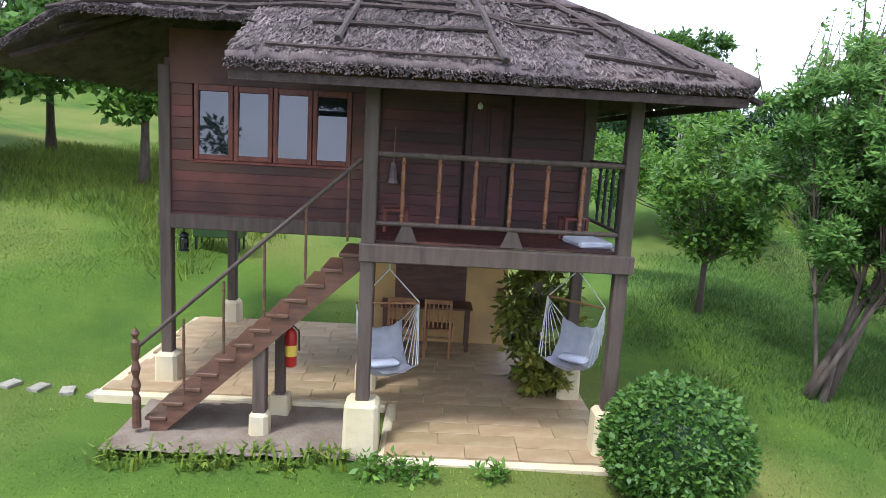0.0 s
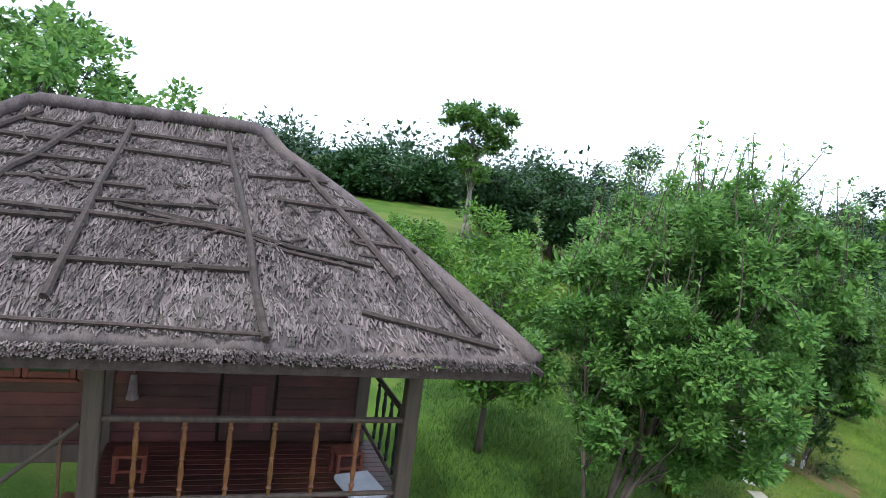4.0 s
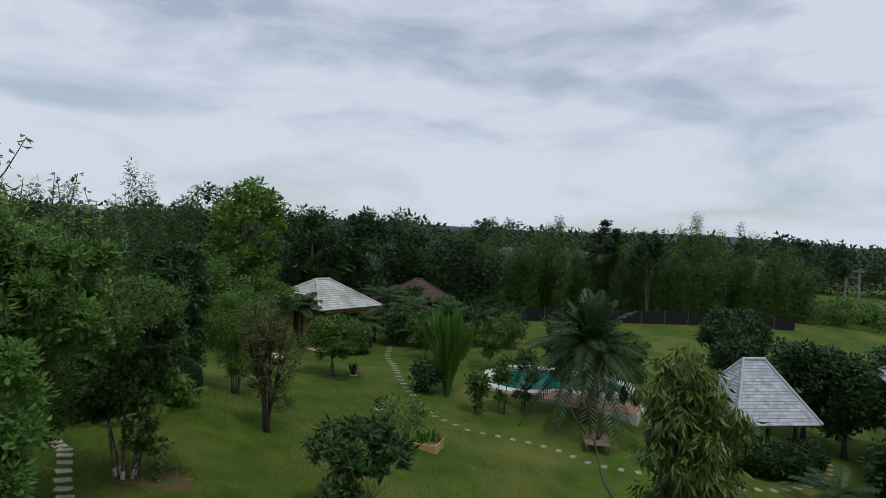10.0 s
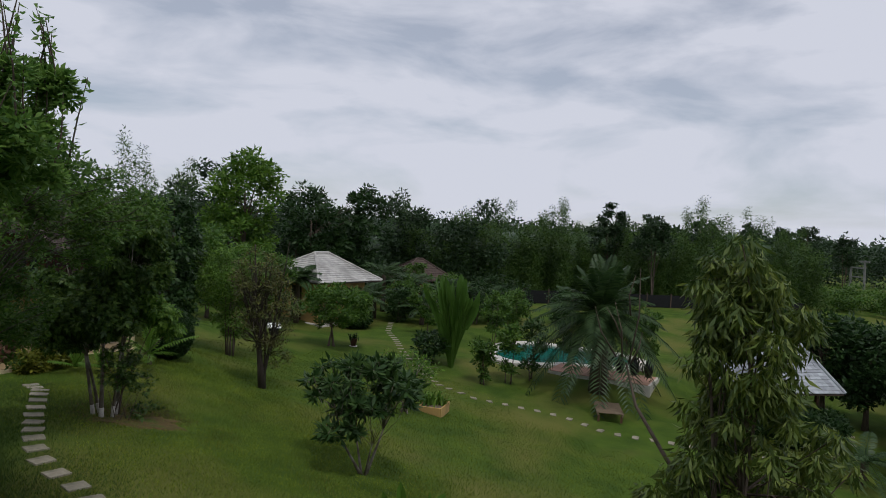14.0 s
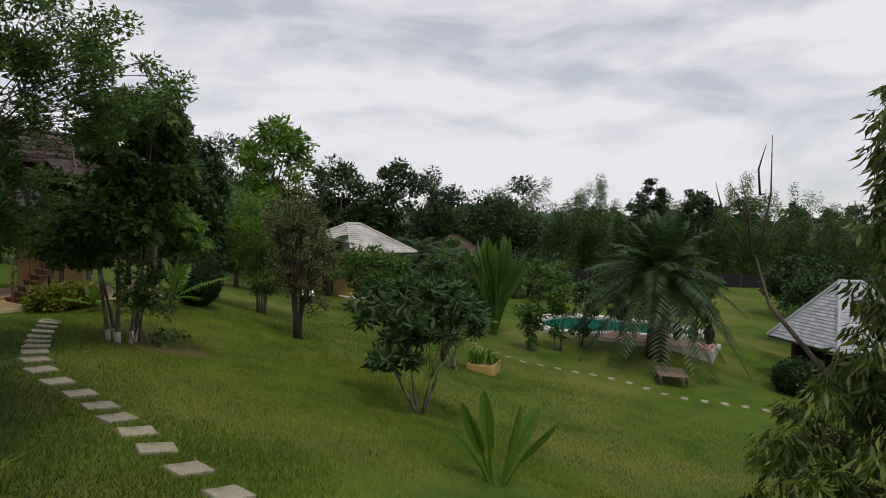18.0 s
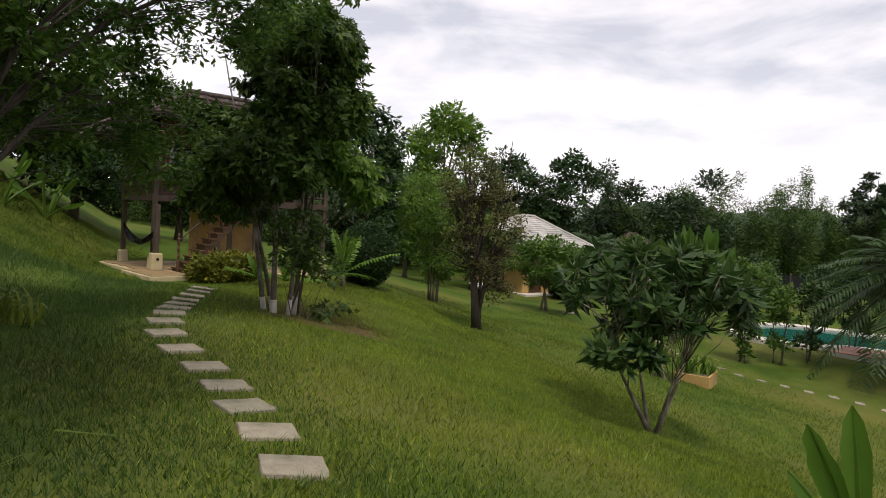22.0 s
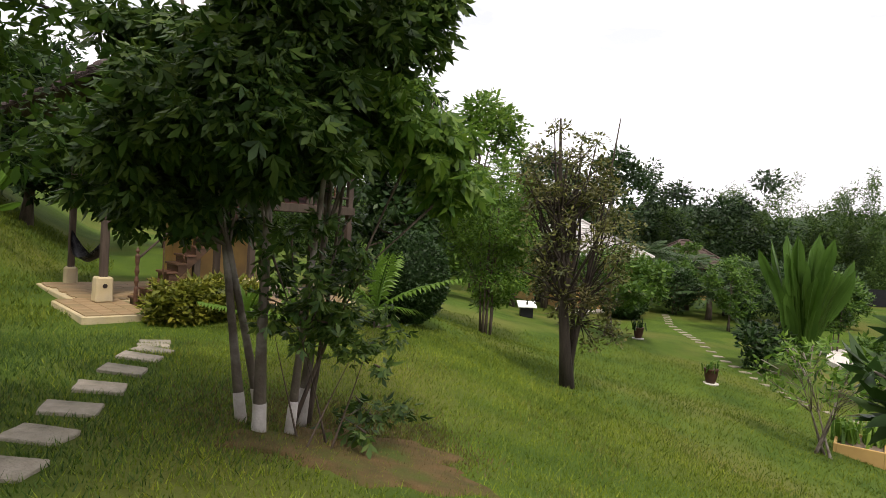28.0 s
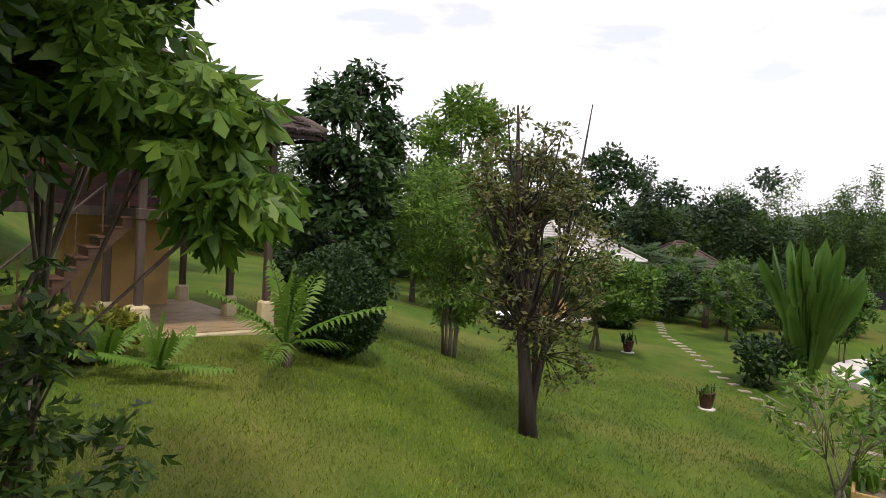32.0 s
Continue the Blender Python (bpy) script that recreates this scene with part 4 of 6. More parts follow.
tree("bare_tree", "half-bare tree with sparse rusty olive leaves", 11.42, 19.15, [(-0.3, 0.1, 4.1, 0.1), (0.55, 0.0, 4.2, 0.05), (0.1, 0.3, 3.5, 0.045), (0.75, 0.1, 3.1, 0.035)], [(0.05, 0, 2.2, 0.95, 0.95, 1.2), (-0.35, 0, 3.2, 0.7, 0.7, 0.75), (0.4, 0, 0.95, 0.45, 0.45, 0.3)], LEAF_OLIVE, BARK_DARK, 7000, 0.075, 3, clump=0.17, n_clump=190, twigs=185, foot=0.01)
tree("frangipani", "frangipani with bare forked stems and rosettes of long leaves", 10.3, 12.6, [(-0.75, 0.1, 1.25, 0.036), (0.45, -0.1, 1.35, 0.036), (0.0, 0.35, 1.3, 0.03), (-0.2, -0.5, 1.1, 0.028)], [(-0.1, 0, 1.82, 1.15, 1.1, 0.56), (-0.85, -0.3, 1.15, 0.36, 0.4, 0.2)], LEAF_BLUE, BARK_PALE, 3000, 0.2, 4, clump=0.055, n_clump=110, slim=0.32, twigs=110, split=True, foot=0.05)
tree("frangipani", "nearly bare young frangipani with thin grey branches", 15.6, 17.9, [(-0.5, 0.1, 1.1, 0.03), (0.5, -0.1, 1.2, 0.03), (0.1, 0.5, 1.0, 0.025), (-0.1, -0.4, 1.0, 0.025)], [(0, 0, 1.35, 1.1, 1.1, 0.65)], LEAF_BRIGHT, BARK_PALE, 800, 0.16, 13, clump=0.10, n_clump=80, slim=0.34, twigs=80, split=True)
drooping = tree("drooping_tree", "tall slim tree with long hanging leaves", 10.85, 5.55, [(0.1, 0.1, 5.0, 0.07), (-0.3, 0.3, 4.4, 0.055), (0.4, -0.2, 4.4, 0.05)], [(0.25, -0.05, 1.5, 1.65, 1.7, 1.25), (0.35, -0.15, 2.9, 1.0, 1.05, 1.15), (0.1, 0.0, 4.4, 0.7, 0.7, 1.0), (-0.05, 0.1, 4.95, 0.5, 0.5, 0.8)], LEAF_HANG, BARK, 27000, 0.165, 5, clump=0.18, n_clump=390, slim=0.22, droop=1.1, twigs=140)
tree("overhanging_tree", "slim tree with arching limbs and thin leafy twigs over the path", 2.7, 11.6, [(1.5, 1.9, 2.15, 0.032), (2.4, 1.9, 3.0, 0.036), (1.2, 1.3, 3.2, 0.03), (2.1, 1.2, 4.0, 0.032), (0.7, 0.6, 2.6, 0.026)], [(0.9, 1.2, 1.9, 0.7, 0.7, 0.5), (1.5, 2.2, 2.05, 0.6, 0.7, 0.4), (1.95, 2.75, 1.9, 0.5, 0.5, 0.35), (2.4, 2.1, 2.9, 0.8, 0.8, 0.5), (3.1, 2.1, 3.4, 0.8, 0.8, 0.55), (1.0, 1.2, 3.2, 1.1, 1.1, 0.8), (1.9, 1.2, 3.9, 1.0, 1.0, 0.7), (0.5, 0.6, 2.4, 0.7, 0.7, 0.6), (0.3, 1.6, 2.2, 0.8, 0.8, 0.6), (1.4, 2.0, 1.4, 0.6, 0.6, 0.35), (2.0, 2.9, 1.45, 0.45, 0.45, 0.3), (0.7, 1.5, 2.6, 0.8, 0.8, 0.5), (1.2, 2.2, 2.7, 0.7, 0.7, 0.45)], LEAF_MID, BARK_DARK, 33000, 0.075, 6, clump=0.19, n_clump=430, twigs=170, foot=0.16, arch=1.7)
for k, (tx, ty, hh, rr) in enumerate(((0.6, 28.2, 3.7, 1.7), (3.2, 28.2, 4.4, 1.7), (-2.0, 27.6, 2.9, 1.5), (6.2, 31.5, 4.8, 2.0), (2.0, 31.4, 4.2, 1.9))):
    tree("hill_tree", "dark spreading tree on the rise behind the house", tx, ty, [(0.1, 0, hh * 0.75, 0.13)], [(0, 0, hh * 0.6, rr, rr, hh * 0.38), (0.8, -0.4, hh * 0.35, rr * 0.7, rr * 0.7, hh * 0.2)], LEAF_DARK, BARK, 8000, 0.2, 300 + k, clump=0.42, n_clump=90, group="trees on the rise")
# ---- round the first house ----
tree("round_crown_tree", "small round-crowned tree on the slope behind the house", -0.3, 9.8, [(0.1, 0.1, 2.4, 0.055)], [(0.05, 0, 2.0, 0.8, 0.78, 1.1), (0.3, 0, 1.2, 0.5, 0.5, 0.35)], LEAF_BRIGHT, BARK, 7000, 0.1, 21, clump=0.22, n_clump=90, twigs=60)
tree("feathery_tree", "tall thin tree with a small tufted crown", -2.6, 25.2, [(0.2, 0, 4.6, 0.07), (-0.4, 0, 4.5, 0.06)], [(0.6, 0, 4.6, 0.75, 0.7, 0.55), (-0.7, 0, 4.7, 0.8, 0.75, 0.6), (0.6, 0, 3.9, 0.6, 0.55, 0.4), (-0.6, 0, 3.6, 0.6, 0.55, 0.4), (0, 0, 2.8, 0.7, 0.7, 0.4)], LEAF_MID, BARK_PALE, 7000, 0.17, 22, clump=0.25, n_clump=80, twigs=60)
tree("broad_tree", "dense dark broad-leaved tree", -8.5, 38.5, [(0, 0, 1.8, 0.2)], [(0, 0, 1.3, 3.8, 3.2, 1.4), (2.6, 0, 1.2, 2.6, 2.4, 1.2), (-2.8, 0, 1.1, 2.4, 2.2, 1.1)], LEAF_DARK, BARK, 20000, 0.34, 23, clump=0.5, n_clump=210)
tree("bushy_tree", "bright green bushy tree on the slope", -1.5, 17.0, [(0, 0, 2.4, 0.08), (-1.2, 0, 2.0, 0.06)], [(0, 0, 1.9, 1.9, 1.8, 1.15), (-1.8, 0, 1.6, 1.4, 1.4, 1.0), (0.9, 0.6, 1.2, 1.2, 1.2, 0.9)], LEAF_BRIGHT, BARK, 15000, 0.12, 24, clump=0.3, n_clump=130)
for k, (tx, ty, hh, rr) in enumerate(((-14.9, 5.6, 5.2, 2.0), (-14.1, 7.8, 5.6, 2.1), (-12.3, 10.1, 5.8, 2.2), (-10.6, 13.0, 5.6, 2.1), (-16.4, 10.7, 6.2, 2.3), (-12.3, 15.6, 6.0, 2.2), (-17.5, 7.6, 6.0, 2.3), (-9.2, 16.6, 4.8, 1.8))):
    tree("broad_leaf_tree", "tall broad-leaved tree at the top of the lawn", tx, ty, [(0.2, 0.1, hh * 0.75, 0.12)], [(0, 0, hh * 0.64, rr, rr, hh * 0.34), (0.4 * rr, -0.3, hh * 0.42, rr * 0.7, rr * 0.7, hh * 0.16)], LEAF_FRESH if k % 2 else LEAF_BRIGHT, BARK, 6500, 0.19, 30 + k, clump=0.34, n_clump=90, slim=0.6, twigs=50, group="trees at the top of the lawn")
bush_at = HUT1 @ Vector((3.35, -0.75, 0))
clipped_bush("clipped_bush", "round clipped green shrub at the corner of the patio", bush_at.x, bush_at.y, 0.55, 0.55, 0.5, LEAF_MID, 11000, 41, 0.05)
for k, (bx, by) in enumerate(((1.9, 24.6), (1.2, 25.2), (2.7, 25.8))):
    paddle_plant("banana_plant", "banana plant with broad pale leaves", bx, by, [(j * 1.1 + k, 0.25 + 0.28 * (j % 4), 0.75, 0.65, 0.2) for j in range(10)], LEAF_BRIGHT, 42 + k, stalk=0.035)
# ---- garden plants ----
paddle_plant("traveller_palm", "young fan-shaped plant with long upright paddle leaves", 8.38, 8.8, [(-0.55, 0.56, 0.34, 0.56, 0.17), (-0.4, 0.34, 0.36, 0.62, 0.18), (2.6, 0.1, 0.42, 0.68, 0.18), (2.5, 0.3, 0.36, 0.66, 0.18), (2.7, 0.52, 0.3, 0.54, 0.16), (-0.5, 0.14, 0.38, 0.56, 0.16)], LEAF_BRIGHT, 51, twist=1.0)
paddle_plant("traveller_palm", "tall clump of fan-shaped paddle leaves by the pool", 23.3, 24.1, [(k * 2.4, 0.03 + 0.026 * (k % 11), 1.9 + 0.25 * (k % 5) - 0.9 * (k % 3 == 0), 1.45, 0.34) for k in range(60)], LEAF_MID, 52, stalk=0.05, twist=0.9)
palm("date_palm", "broad palm with a thick trunk and arching feather fronds", 26.6, 18.4, 3.3, 0.34, 52, 3.2, 53, width=0.55, rise=1.42, sag=(0.22, 1.1), blade=0.095)
palm("coconut_seedling", "young coconut palm with pale arching fronds beside the second house", 8.5, 19.75, 0.3, 0.05, 9, 1.2, 54, width=0.2, mat=LEAF_BRIGHT, rise=1.5, sag=(0.22, 0.3), split=17)
for k, (tx, ty, h, ln) in enumerate(((7.15, 19.0, 0.2, 0.6), (6.68, 19.35, 0.2, 0.55))):
    palm("coconut_seedling", "small coconut seedling with a few arching fronds at the patio edge", tx, ty, h, 0.035, 6, ln, 55 + k, width=0.13, mat=LEAF_BRIGHT, rise=1.5, sag=(0.2, 0.2), split=14, group="seedlings at the patio edge")
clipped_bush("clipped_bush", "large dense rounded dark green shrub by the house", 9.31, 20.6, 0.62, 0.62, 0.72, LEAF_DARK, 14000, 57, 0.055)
for k, (bx, by, br) in enumerate(((5.75, 19.75, 0.24), (6.05, 19.8, 0.27), (6.4, 19.9, 0.26), (6.7, 20.05, 0.22))):
    tree("croton", "low yellow-leaved croton shrub edging the patio", bx, by, [(0, 0, 0.3, 0.02)], [(0, 0, 0.32, br, br, 0.26)], LEAF_YELLOW, BARK, 1500, 0.09, 58 + k, clump=0.14, n_clump=22, twigs=8, category="shrub", group="crotons by the patio")
tree("bamboo_clump", "bright feathery green bamboo-like clump", 12.7, 24.1, [(0.1 * math.cos(k), 0.1 * math.sin(k), 3.4, 0.03) for k in range(6)], [(0, 0, 2.7, 1.15, 1.1, 1.3), (0.1, 0, 1.4, 0.7, 0.7, 0.8)], LEAF_BRIGHT, BARK, 11000, 0.13, 61, clump=0.3, n_clump=90, slim=0.25, droop=0.3, category="bamboo")
tree("climber_tree", "dark tree thick with large drooping leaves", 10.6, 24.4, [(0, 0, 4.6, 0.1)], [(0, 0, 3.6, 0.95, 0.95, 1.3), (-0.2, -0.1, 1.7, 1.15, 1.1, 1.2)], LEAF_DARK, BARK, 9000, 0.17, 62, clump=0.3, n_clump=90, slim=0.5, droop=0.5)
tree("round_bush_tree", "low spreading tree with a clear stem near the cottage", 19.3, 27.9, [(-0.3, 0, 1.4, 0.07), (0.3, 0, 1.4, 0.06)], [(0, 0, 1.9, 1.7, 1.5, 0.95)], LEAF_MID, BARK, 6500, 0.17, 63, clump=0.33, n_clump=60)
tree("bright_tree", "tall bright green tree", 20.5, 40.0, [(0, 0, 7.5, 0.2)], [(0, 0, 7.2, 2.3, 2.2, 2.4), (-0.6, 0, 4.4, 2.2, 2.2, 1.8)], LEAF_BRIGHT, BARK, 8500, 0.30, 64, clump=0.55, n_clump=80)
tree("dense_tree", "dense dark green tree behind the cottage", 28.5, 45.5, [(0, 0, 6, 0.25)], [(0, 0, 5.8, 2.7, 2.6, 2.9), (3.6, -1.0, 6.2, 2.4, 2.4, 2.6), (1.6, -1, 3.0, 3.5, 2.4, 2.2)], LEAF_DARK, BARK, 12000, 0.34, 65, clump=0.6, n_clump=120)
tree("soft_tree", "pale green feathery tree", 21.2, 40.2, [(0, 0, 3.4, 0.1)], [(0, 0, 3.1, 1.5, 1.5, 1.7)], LEAF_BRIGHT, BARK, 5000, 0.2, 66, clump=0.4, n_clump=50)
tree("soft_tree", "green feathery tree at the wood's edge", 15.8, 33.5, [(0, 0, 3.4, 0.1)], [(0, 0, 2.7, 2.3, 2.0, 1.9)], LEAF_MID, BARK, 7000, 0.22, 67, clump=0.45, n_clump=60)
for k, (tx, ty, hh, rr) in enumerate(((25.2, 20.9, 2.7, 0.65), (22.9, 21.6, 1.9, 0.5), (31.2, 19.2, 3.3, 0.9), (33.5, 21.5, 2.8, 1.0), (29.3, 27.2, 3.0, 0.8), (33.0, 15.5, 2.6, 1.0), (36.0, 24.5, 3.0, 1.2), (27.0, 30.0, 2.8, 1.1), (33.0, 38.3, 3.4, 1.2), (31.6, 39.4, 3.2, 1.1), (34.9, 37.4, 2.6, 1.1), (24.0, 21.2, 2.6, 0.55), (28.6, 21.6, 3.0, 0.8))):
    clear = tx < 26 and ty < 23
    tree("garden_tree", "slender young garden tree with layered leaves", tx, ty, [(0.1, 0, hh * 0.85, 0.035), (-0.08, 0.05, hh * 0.7, 0.025)], [(0, 0, hh * 0.84, rr, rr, hh * 0.16), (0.15, 0.1, hh * 0.6, rr * 0.9, rr * 0.9, hh * 0.1), (-0.1, 0, hh * 0.3, rr * 0.6, rr * 0.6, hh * 0.12)] if clear else [(0, 0, hh * 0.72, rr, rr, hh * 0.3), (0.1, 0, hh * 0.4, rr * 0.7, rr * 0.7, hh * 0.14)], LEAF_MID if k % 3 else LEAF_BLUE, BARK, 1300 if clear else 2300, 0.17, 70 + k, clump=0.2, n_clump=34, twigs=20, group="young garden trees")
for k, (tx, ty, hh, rr) in enumerate(((34.8, 12.3, 4.6, 1.5), (34.4, 10.5, 4.4, 1.4), (38.5, 16.0, 4.0, 2.4), (41.5, 11.5, 4.0, 2.2), (46.0, 21.0, 4.0, 2.2), (30.0, 7.0, 2.7, 1.15))):
    tree("shade_tree", "dark broad shade tree beside the pavilion", tx, ty, [(0, 0, hh * 0.7, 0.13)], [(0, 0, hh * 0.62, rr, rr, hh * 0.38)], LEAF_DARK, BARK, 5600, 0.26, 80 + k, clump=0.5, n_clump=60, group="shade trees by the pavilion")
for k, (tx, ty, hh, rr) in enumerate(((28.2, 34.2, 2.2, 1.0), (29.6, 35.6, 2.8, 1.1), (31.2, 34.2, 2.4, 1.1), (32.8, 32.2, 2.6, 1.2), (34.4, 30.4, 2.4, 1.1), (30.6, 32.6, 1.7, 0.9), (36.0, 31.8, 3.0, 1.3), (33.6, 35.6, 3.2, 1.3), (36.6, 34.6, 3.2, 1.4), (38.5, 29.5, 2.6, 1.3))):
    tree("garden_shrub", "dense mixed shrub between the cottage and the pool", tx, ty, [(0.1, 0, hh * 0.6, 0.05), (-0.2, 0.1, hh * 0.5, 0.04)], [(0, 0, hh * 0.55, rr, rr, hh * 0.42)], LEAF_MID if k % 3 == 1 else LEAF_DARK, BARK, 2600, 0.17, 310 + k, clump=0.3, n_clump=44, twigs=20, category="shrub", group="shrubs by the cottage")
for k, (tx, ty, h) in enumerate(((29.0, 33.0, 1.0), (32.2, 33.6, 1.9), (34.6, 32.6, 1.4), (27.3, 35.6, 1.3))):
    palm("fan_palm", "feather palm among the shrubs", tx, ty, h, 0.13, 16, 1.9, 330 + k, width=0.34, rise=1.3, group="palms by the cottage")
palm("fan_palm", "feather palm screening the brown roof", 30.2, 38.6, 2.6, 0.15, 18, 2.2, 97, width=0.36)
palm("fan_palm", "feather palm with fronds over the cottage roof corner", 21.5, 35.0, 2.5, 0.13, 20, 1.8, 98, width=0.4, blade=0.09)
tree("soft_tree", "olive green tree beside the cottage", 19.6, 34.6, [(0, 0, 3.4, 0.09), (0.3, 0.1, 3.0, 0.06)], [(0, 0, 2.9, 1.2, 1.2, 1.3), (0.1, 0, 1.5, 0.9, 0.9, 0.8)], LEAF_MID, BARK, 5000, 0.17, 68, clump=0.36, n_clump=60)
palm("fan_palm", "small feather palm beside the cottage", 25.0, 34.2, 1.6, 0.14, 16, 1.9, 91, width=0.35)
palm("fan_palm", "small feather palm with drooping fronds", 30.6, 36.0, 2.2, 0.16, 18, 2.1, 92, width=0.36)
palm("fan_palm", "low palm beside the pavilion", 27.6, 8.6, 0.8, 0.14, 14, 1.9, 93, width=0.3)
tree("garden_shrub", "loose dark shrub beside the paddle-leaved clump", 22.7, 24.9, [(0.1, 0, 0.9, 0.03), (-0.2, 0.1, 0.8, 0.03)], [(0, 0, 0.9, 0.8, 0.8, 0.7)], LEAF_DARK, BARK, 1500, 0.2, 94, clump=0.2, n_clump=40, twigs=20, category="shrub", split=False)
clipped_bush("shrub", "low dark shrub below the cottage", 24.2, 33.0, 0.9, 0.8, 0.6, LEAF_DARK, 3500, 95, 0.14)
for k, (bx, by, br) in enumerate(((28.7, 11.5, 0.85), (29.6, 11.0, 0.8), (30.5, 10.8, 0.85), (28.3, 12.6, 0.8), (28.2, 13.7, 0.8))):
    clipped_bush("shrub", "dense dark shrub in front of the pavilion", bx, by, br, br, br * 0.8, LEAF_DARK, 3500, 96 + k, 0.13)
for k, (tx, ty, n, h) in enumerate(((3.3, 9.6, 130, 0.5), (2.9, 10.3, 110, 0.45), (3.6, 8.9, 90, 0.4), (3.0, 11.6, 110, 0.5), (3.5, 12.9, 70, 0.35), (0.08, 7.28, 80, 0.3))):
    tuft("grass_tuft", "tuft of long arching grass", tx, ty, n, h, 0.4, BLADE, 100 + k)

# bare forked branch standing out of the tree with hanging leaves
fork = Vector((0.75, 2.13, 3.24 - gz(10.85, 5.55) + 0.05))
part("bare_branch", rod([(0.15, 0.2, 1.9), (0.5, 1.2, fork.z - 1.2), (0.72, 1.9, fork.z - 0.6), fork], [0.04, 0.032, 0.024, 0.017], 7), BARK, drooping, "bare dead branch", smooth=True)
for ex, ey, d0, d1, bow in ((0.1, -0.08, 0.0, 1.5, 0.06), (-0.45, 0.33, 0.1, 0.88, -0.06), (-0.2, 0.14, 0.1, 0.95, 0.04), (0.04, -0.04, 0.75, 1.38, -0.05), (-0.32, 0.22, 0.4, 0.88, 0.03), (0.18, -0.14, 0.0, 0.5, 0.03)):
    a0, b0 = fork + Vector((0.3 * ex, 0.3 * ey, d0)), fork + Vector((ex, ey, d1))
    part("bare_twig", rod([a0, (a0 + b0) / 2 + Vector((bow, -bow * 0.7, 0)), b0], [0.016, 0.012, 0.004], 5), BARK, drooping, smooth=True)

# ---- woods round the garden ----


def woods(name, label, line, rows, gap, height, radius, mat, count, size, seed, plume=False):
    """A belt of trees too many to count: lumps of foliage over dark cores, along a line of places."""
    rng = np.random.default_rng(seed)
    pts = np.asarray(line, float)
    seg = np.linalg.norm(np.diff(pts, axis=0), axis=1)
    at = np.concatenate([[0], np.cumsum(seg)])
    cs, sp = [], []
    for row in range(rows):
        for s in np.arange(0, at[-1], gap):
            s = min(at[-1], max(0, s + rng.normal() * gap * 0.3))
            i = min(np.searchsorted(at, s, "right") - 1, len(seg) - 1)
            d = (pts[i + 1] - pts[i]) / seg[i]
            p = pts[i] + d * (s - at[i]) + np.array([-d[1], d[0]]) * (row * gap * 0.8 + rng.normal() * gap * 0.25)
            h = height * rng.uniform(0.66, 1.1) * (1 + 0.12 * math.sin(0.31 * s + seed) + 0.1 * math.sin(0.83 * s + 2 * seed))
            z = gz(p[0], p[1])
            if plume:
                for k in range(9):
                    f = (k + 1) / 9
                    lean = rng.normal(size=2) * 0.25 * radius
                    cs.append((p[0] + lean[0] * f * 2, p[1] + lean[1] * f * 2, z + h * f))
                    r = radius * (1.1 - 0.5 * f)
                    sp.append((r, r, h * 0.11))
            else:
                for k in range(10):
                    q = rng.normal(size=3)
                    q /= np.linalg.norm(q)
                    cs.append((p[0] + q[0] * radius * 0.8, p[1] + q[1] * radius * 0.8, z + max(0.4, h * 0.55 + q[2] * h * 0.42)))
                    r = radius * rng.uniform(0.35, 0.6)
                    sp.append((r, r, r * 0.8))
    v, f = leaves(cs, sp, count, size, rng, 0.3 if plume else 0.5, 0.3 if plume else 0.1)
    ob = new(name, sheet_mesh(name, v, f, mat))
    return tagged(ob, label, "woods", kind="stuff")


def wood_core(name, label, line, height, mat, seed):
    """A lumpy bank behind the outer leaves; its dark colour stands in for inner shade."""
    rng = np.random.default_rng(seed)
    pts = np.asarray(line, float)
    n = 60
    f = np.linspace(0, len(pts) - 1, n)
    i = np.minimum(f.astype(int), len(pts) - 2)
    base = pts[i] + (pts[i + 1] - pts[i]) * (f - i)[:, None]
    d = np.gradient(base, axis=0)
    side = np.stack([-d[:, 1], d[:, 0]], -1) / np.linalg.norm(d, axis=1)[:, None]
    rows = []
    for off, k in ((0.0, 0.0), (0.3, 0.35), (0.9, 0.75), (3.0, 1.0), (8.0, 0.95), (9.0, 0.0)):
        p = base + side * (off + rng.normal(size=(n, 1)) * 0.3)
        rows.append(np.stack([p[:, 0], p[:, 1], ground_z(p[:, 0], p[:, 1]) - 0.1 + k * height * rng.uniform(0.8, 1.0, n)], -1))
    v = np.concatenate(rows)
    q = np.arange(n * 6).reshape(6, n)
    faces = np.stack([q[:-1, :-1], q[:-1, 1:], q[1:, 1:], q[1:, :-1]], -1).reshape(-1, 4)
    return tagged(new(name, sheet_mesh(name, v, faces, mat, smooth=True)), label, "woods", kind="stuff")


NORTH_WEST = [(-30, 32), (-18, 42), (-4, 48), (6, 50)]
NORTH = [(4, 52), (12, 50), (26, 51), (38, 50), (48, 44)]
EAST = [(40, 50), (52, 42), (64, 34), (78, 26), (92, 14), (104, -4), (110, -30)]
WEST = [(-30, -14), (-32, 4), (-31, 20), (-26, 34)]
SOUTH = [(110, -30), (70, -48), (20, -46), (-14, -34), (-30, -14)]
wood_core("wood_interior", "dark bank for the inner shade of the wood north of the garden", [(p[0], p[1] + 2.5) for p in NORTH], 5.5, LEAF_DARK, 201)
wood_core("wood_interior", "dark bank for the inner shade of the bamboo belt beyond the field", [(p[0] + 1.5, p[1] + 2.5) for p in EAST[:4]], 6.8, LEAF_DARK, 202)
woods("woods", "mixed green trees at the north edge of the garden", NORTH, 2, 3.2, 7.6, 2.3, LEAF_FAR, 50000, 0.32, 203)
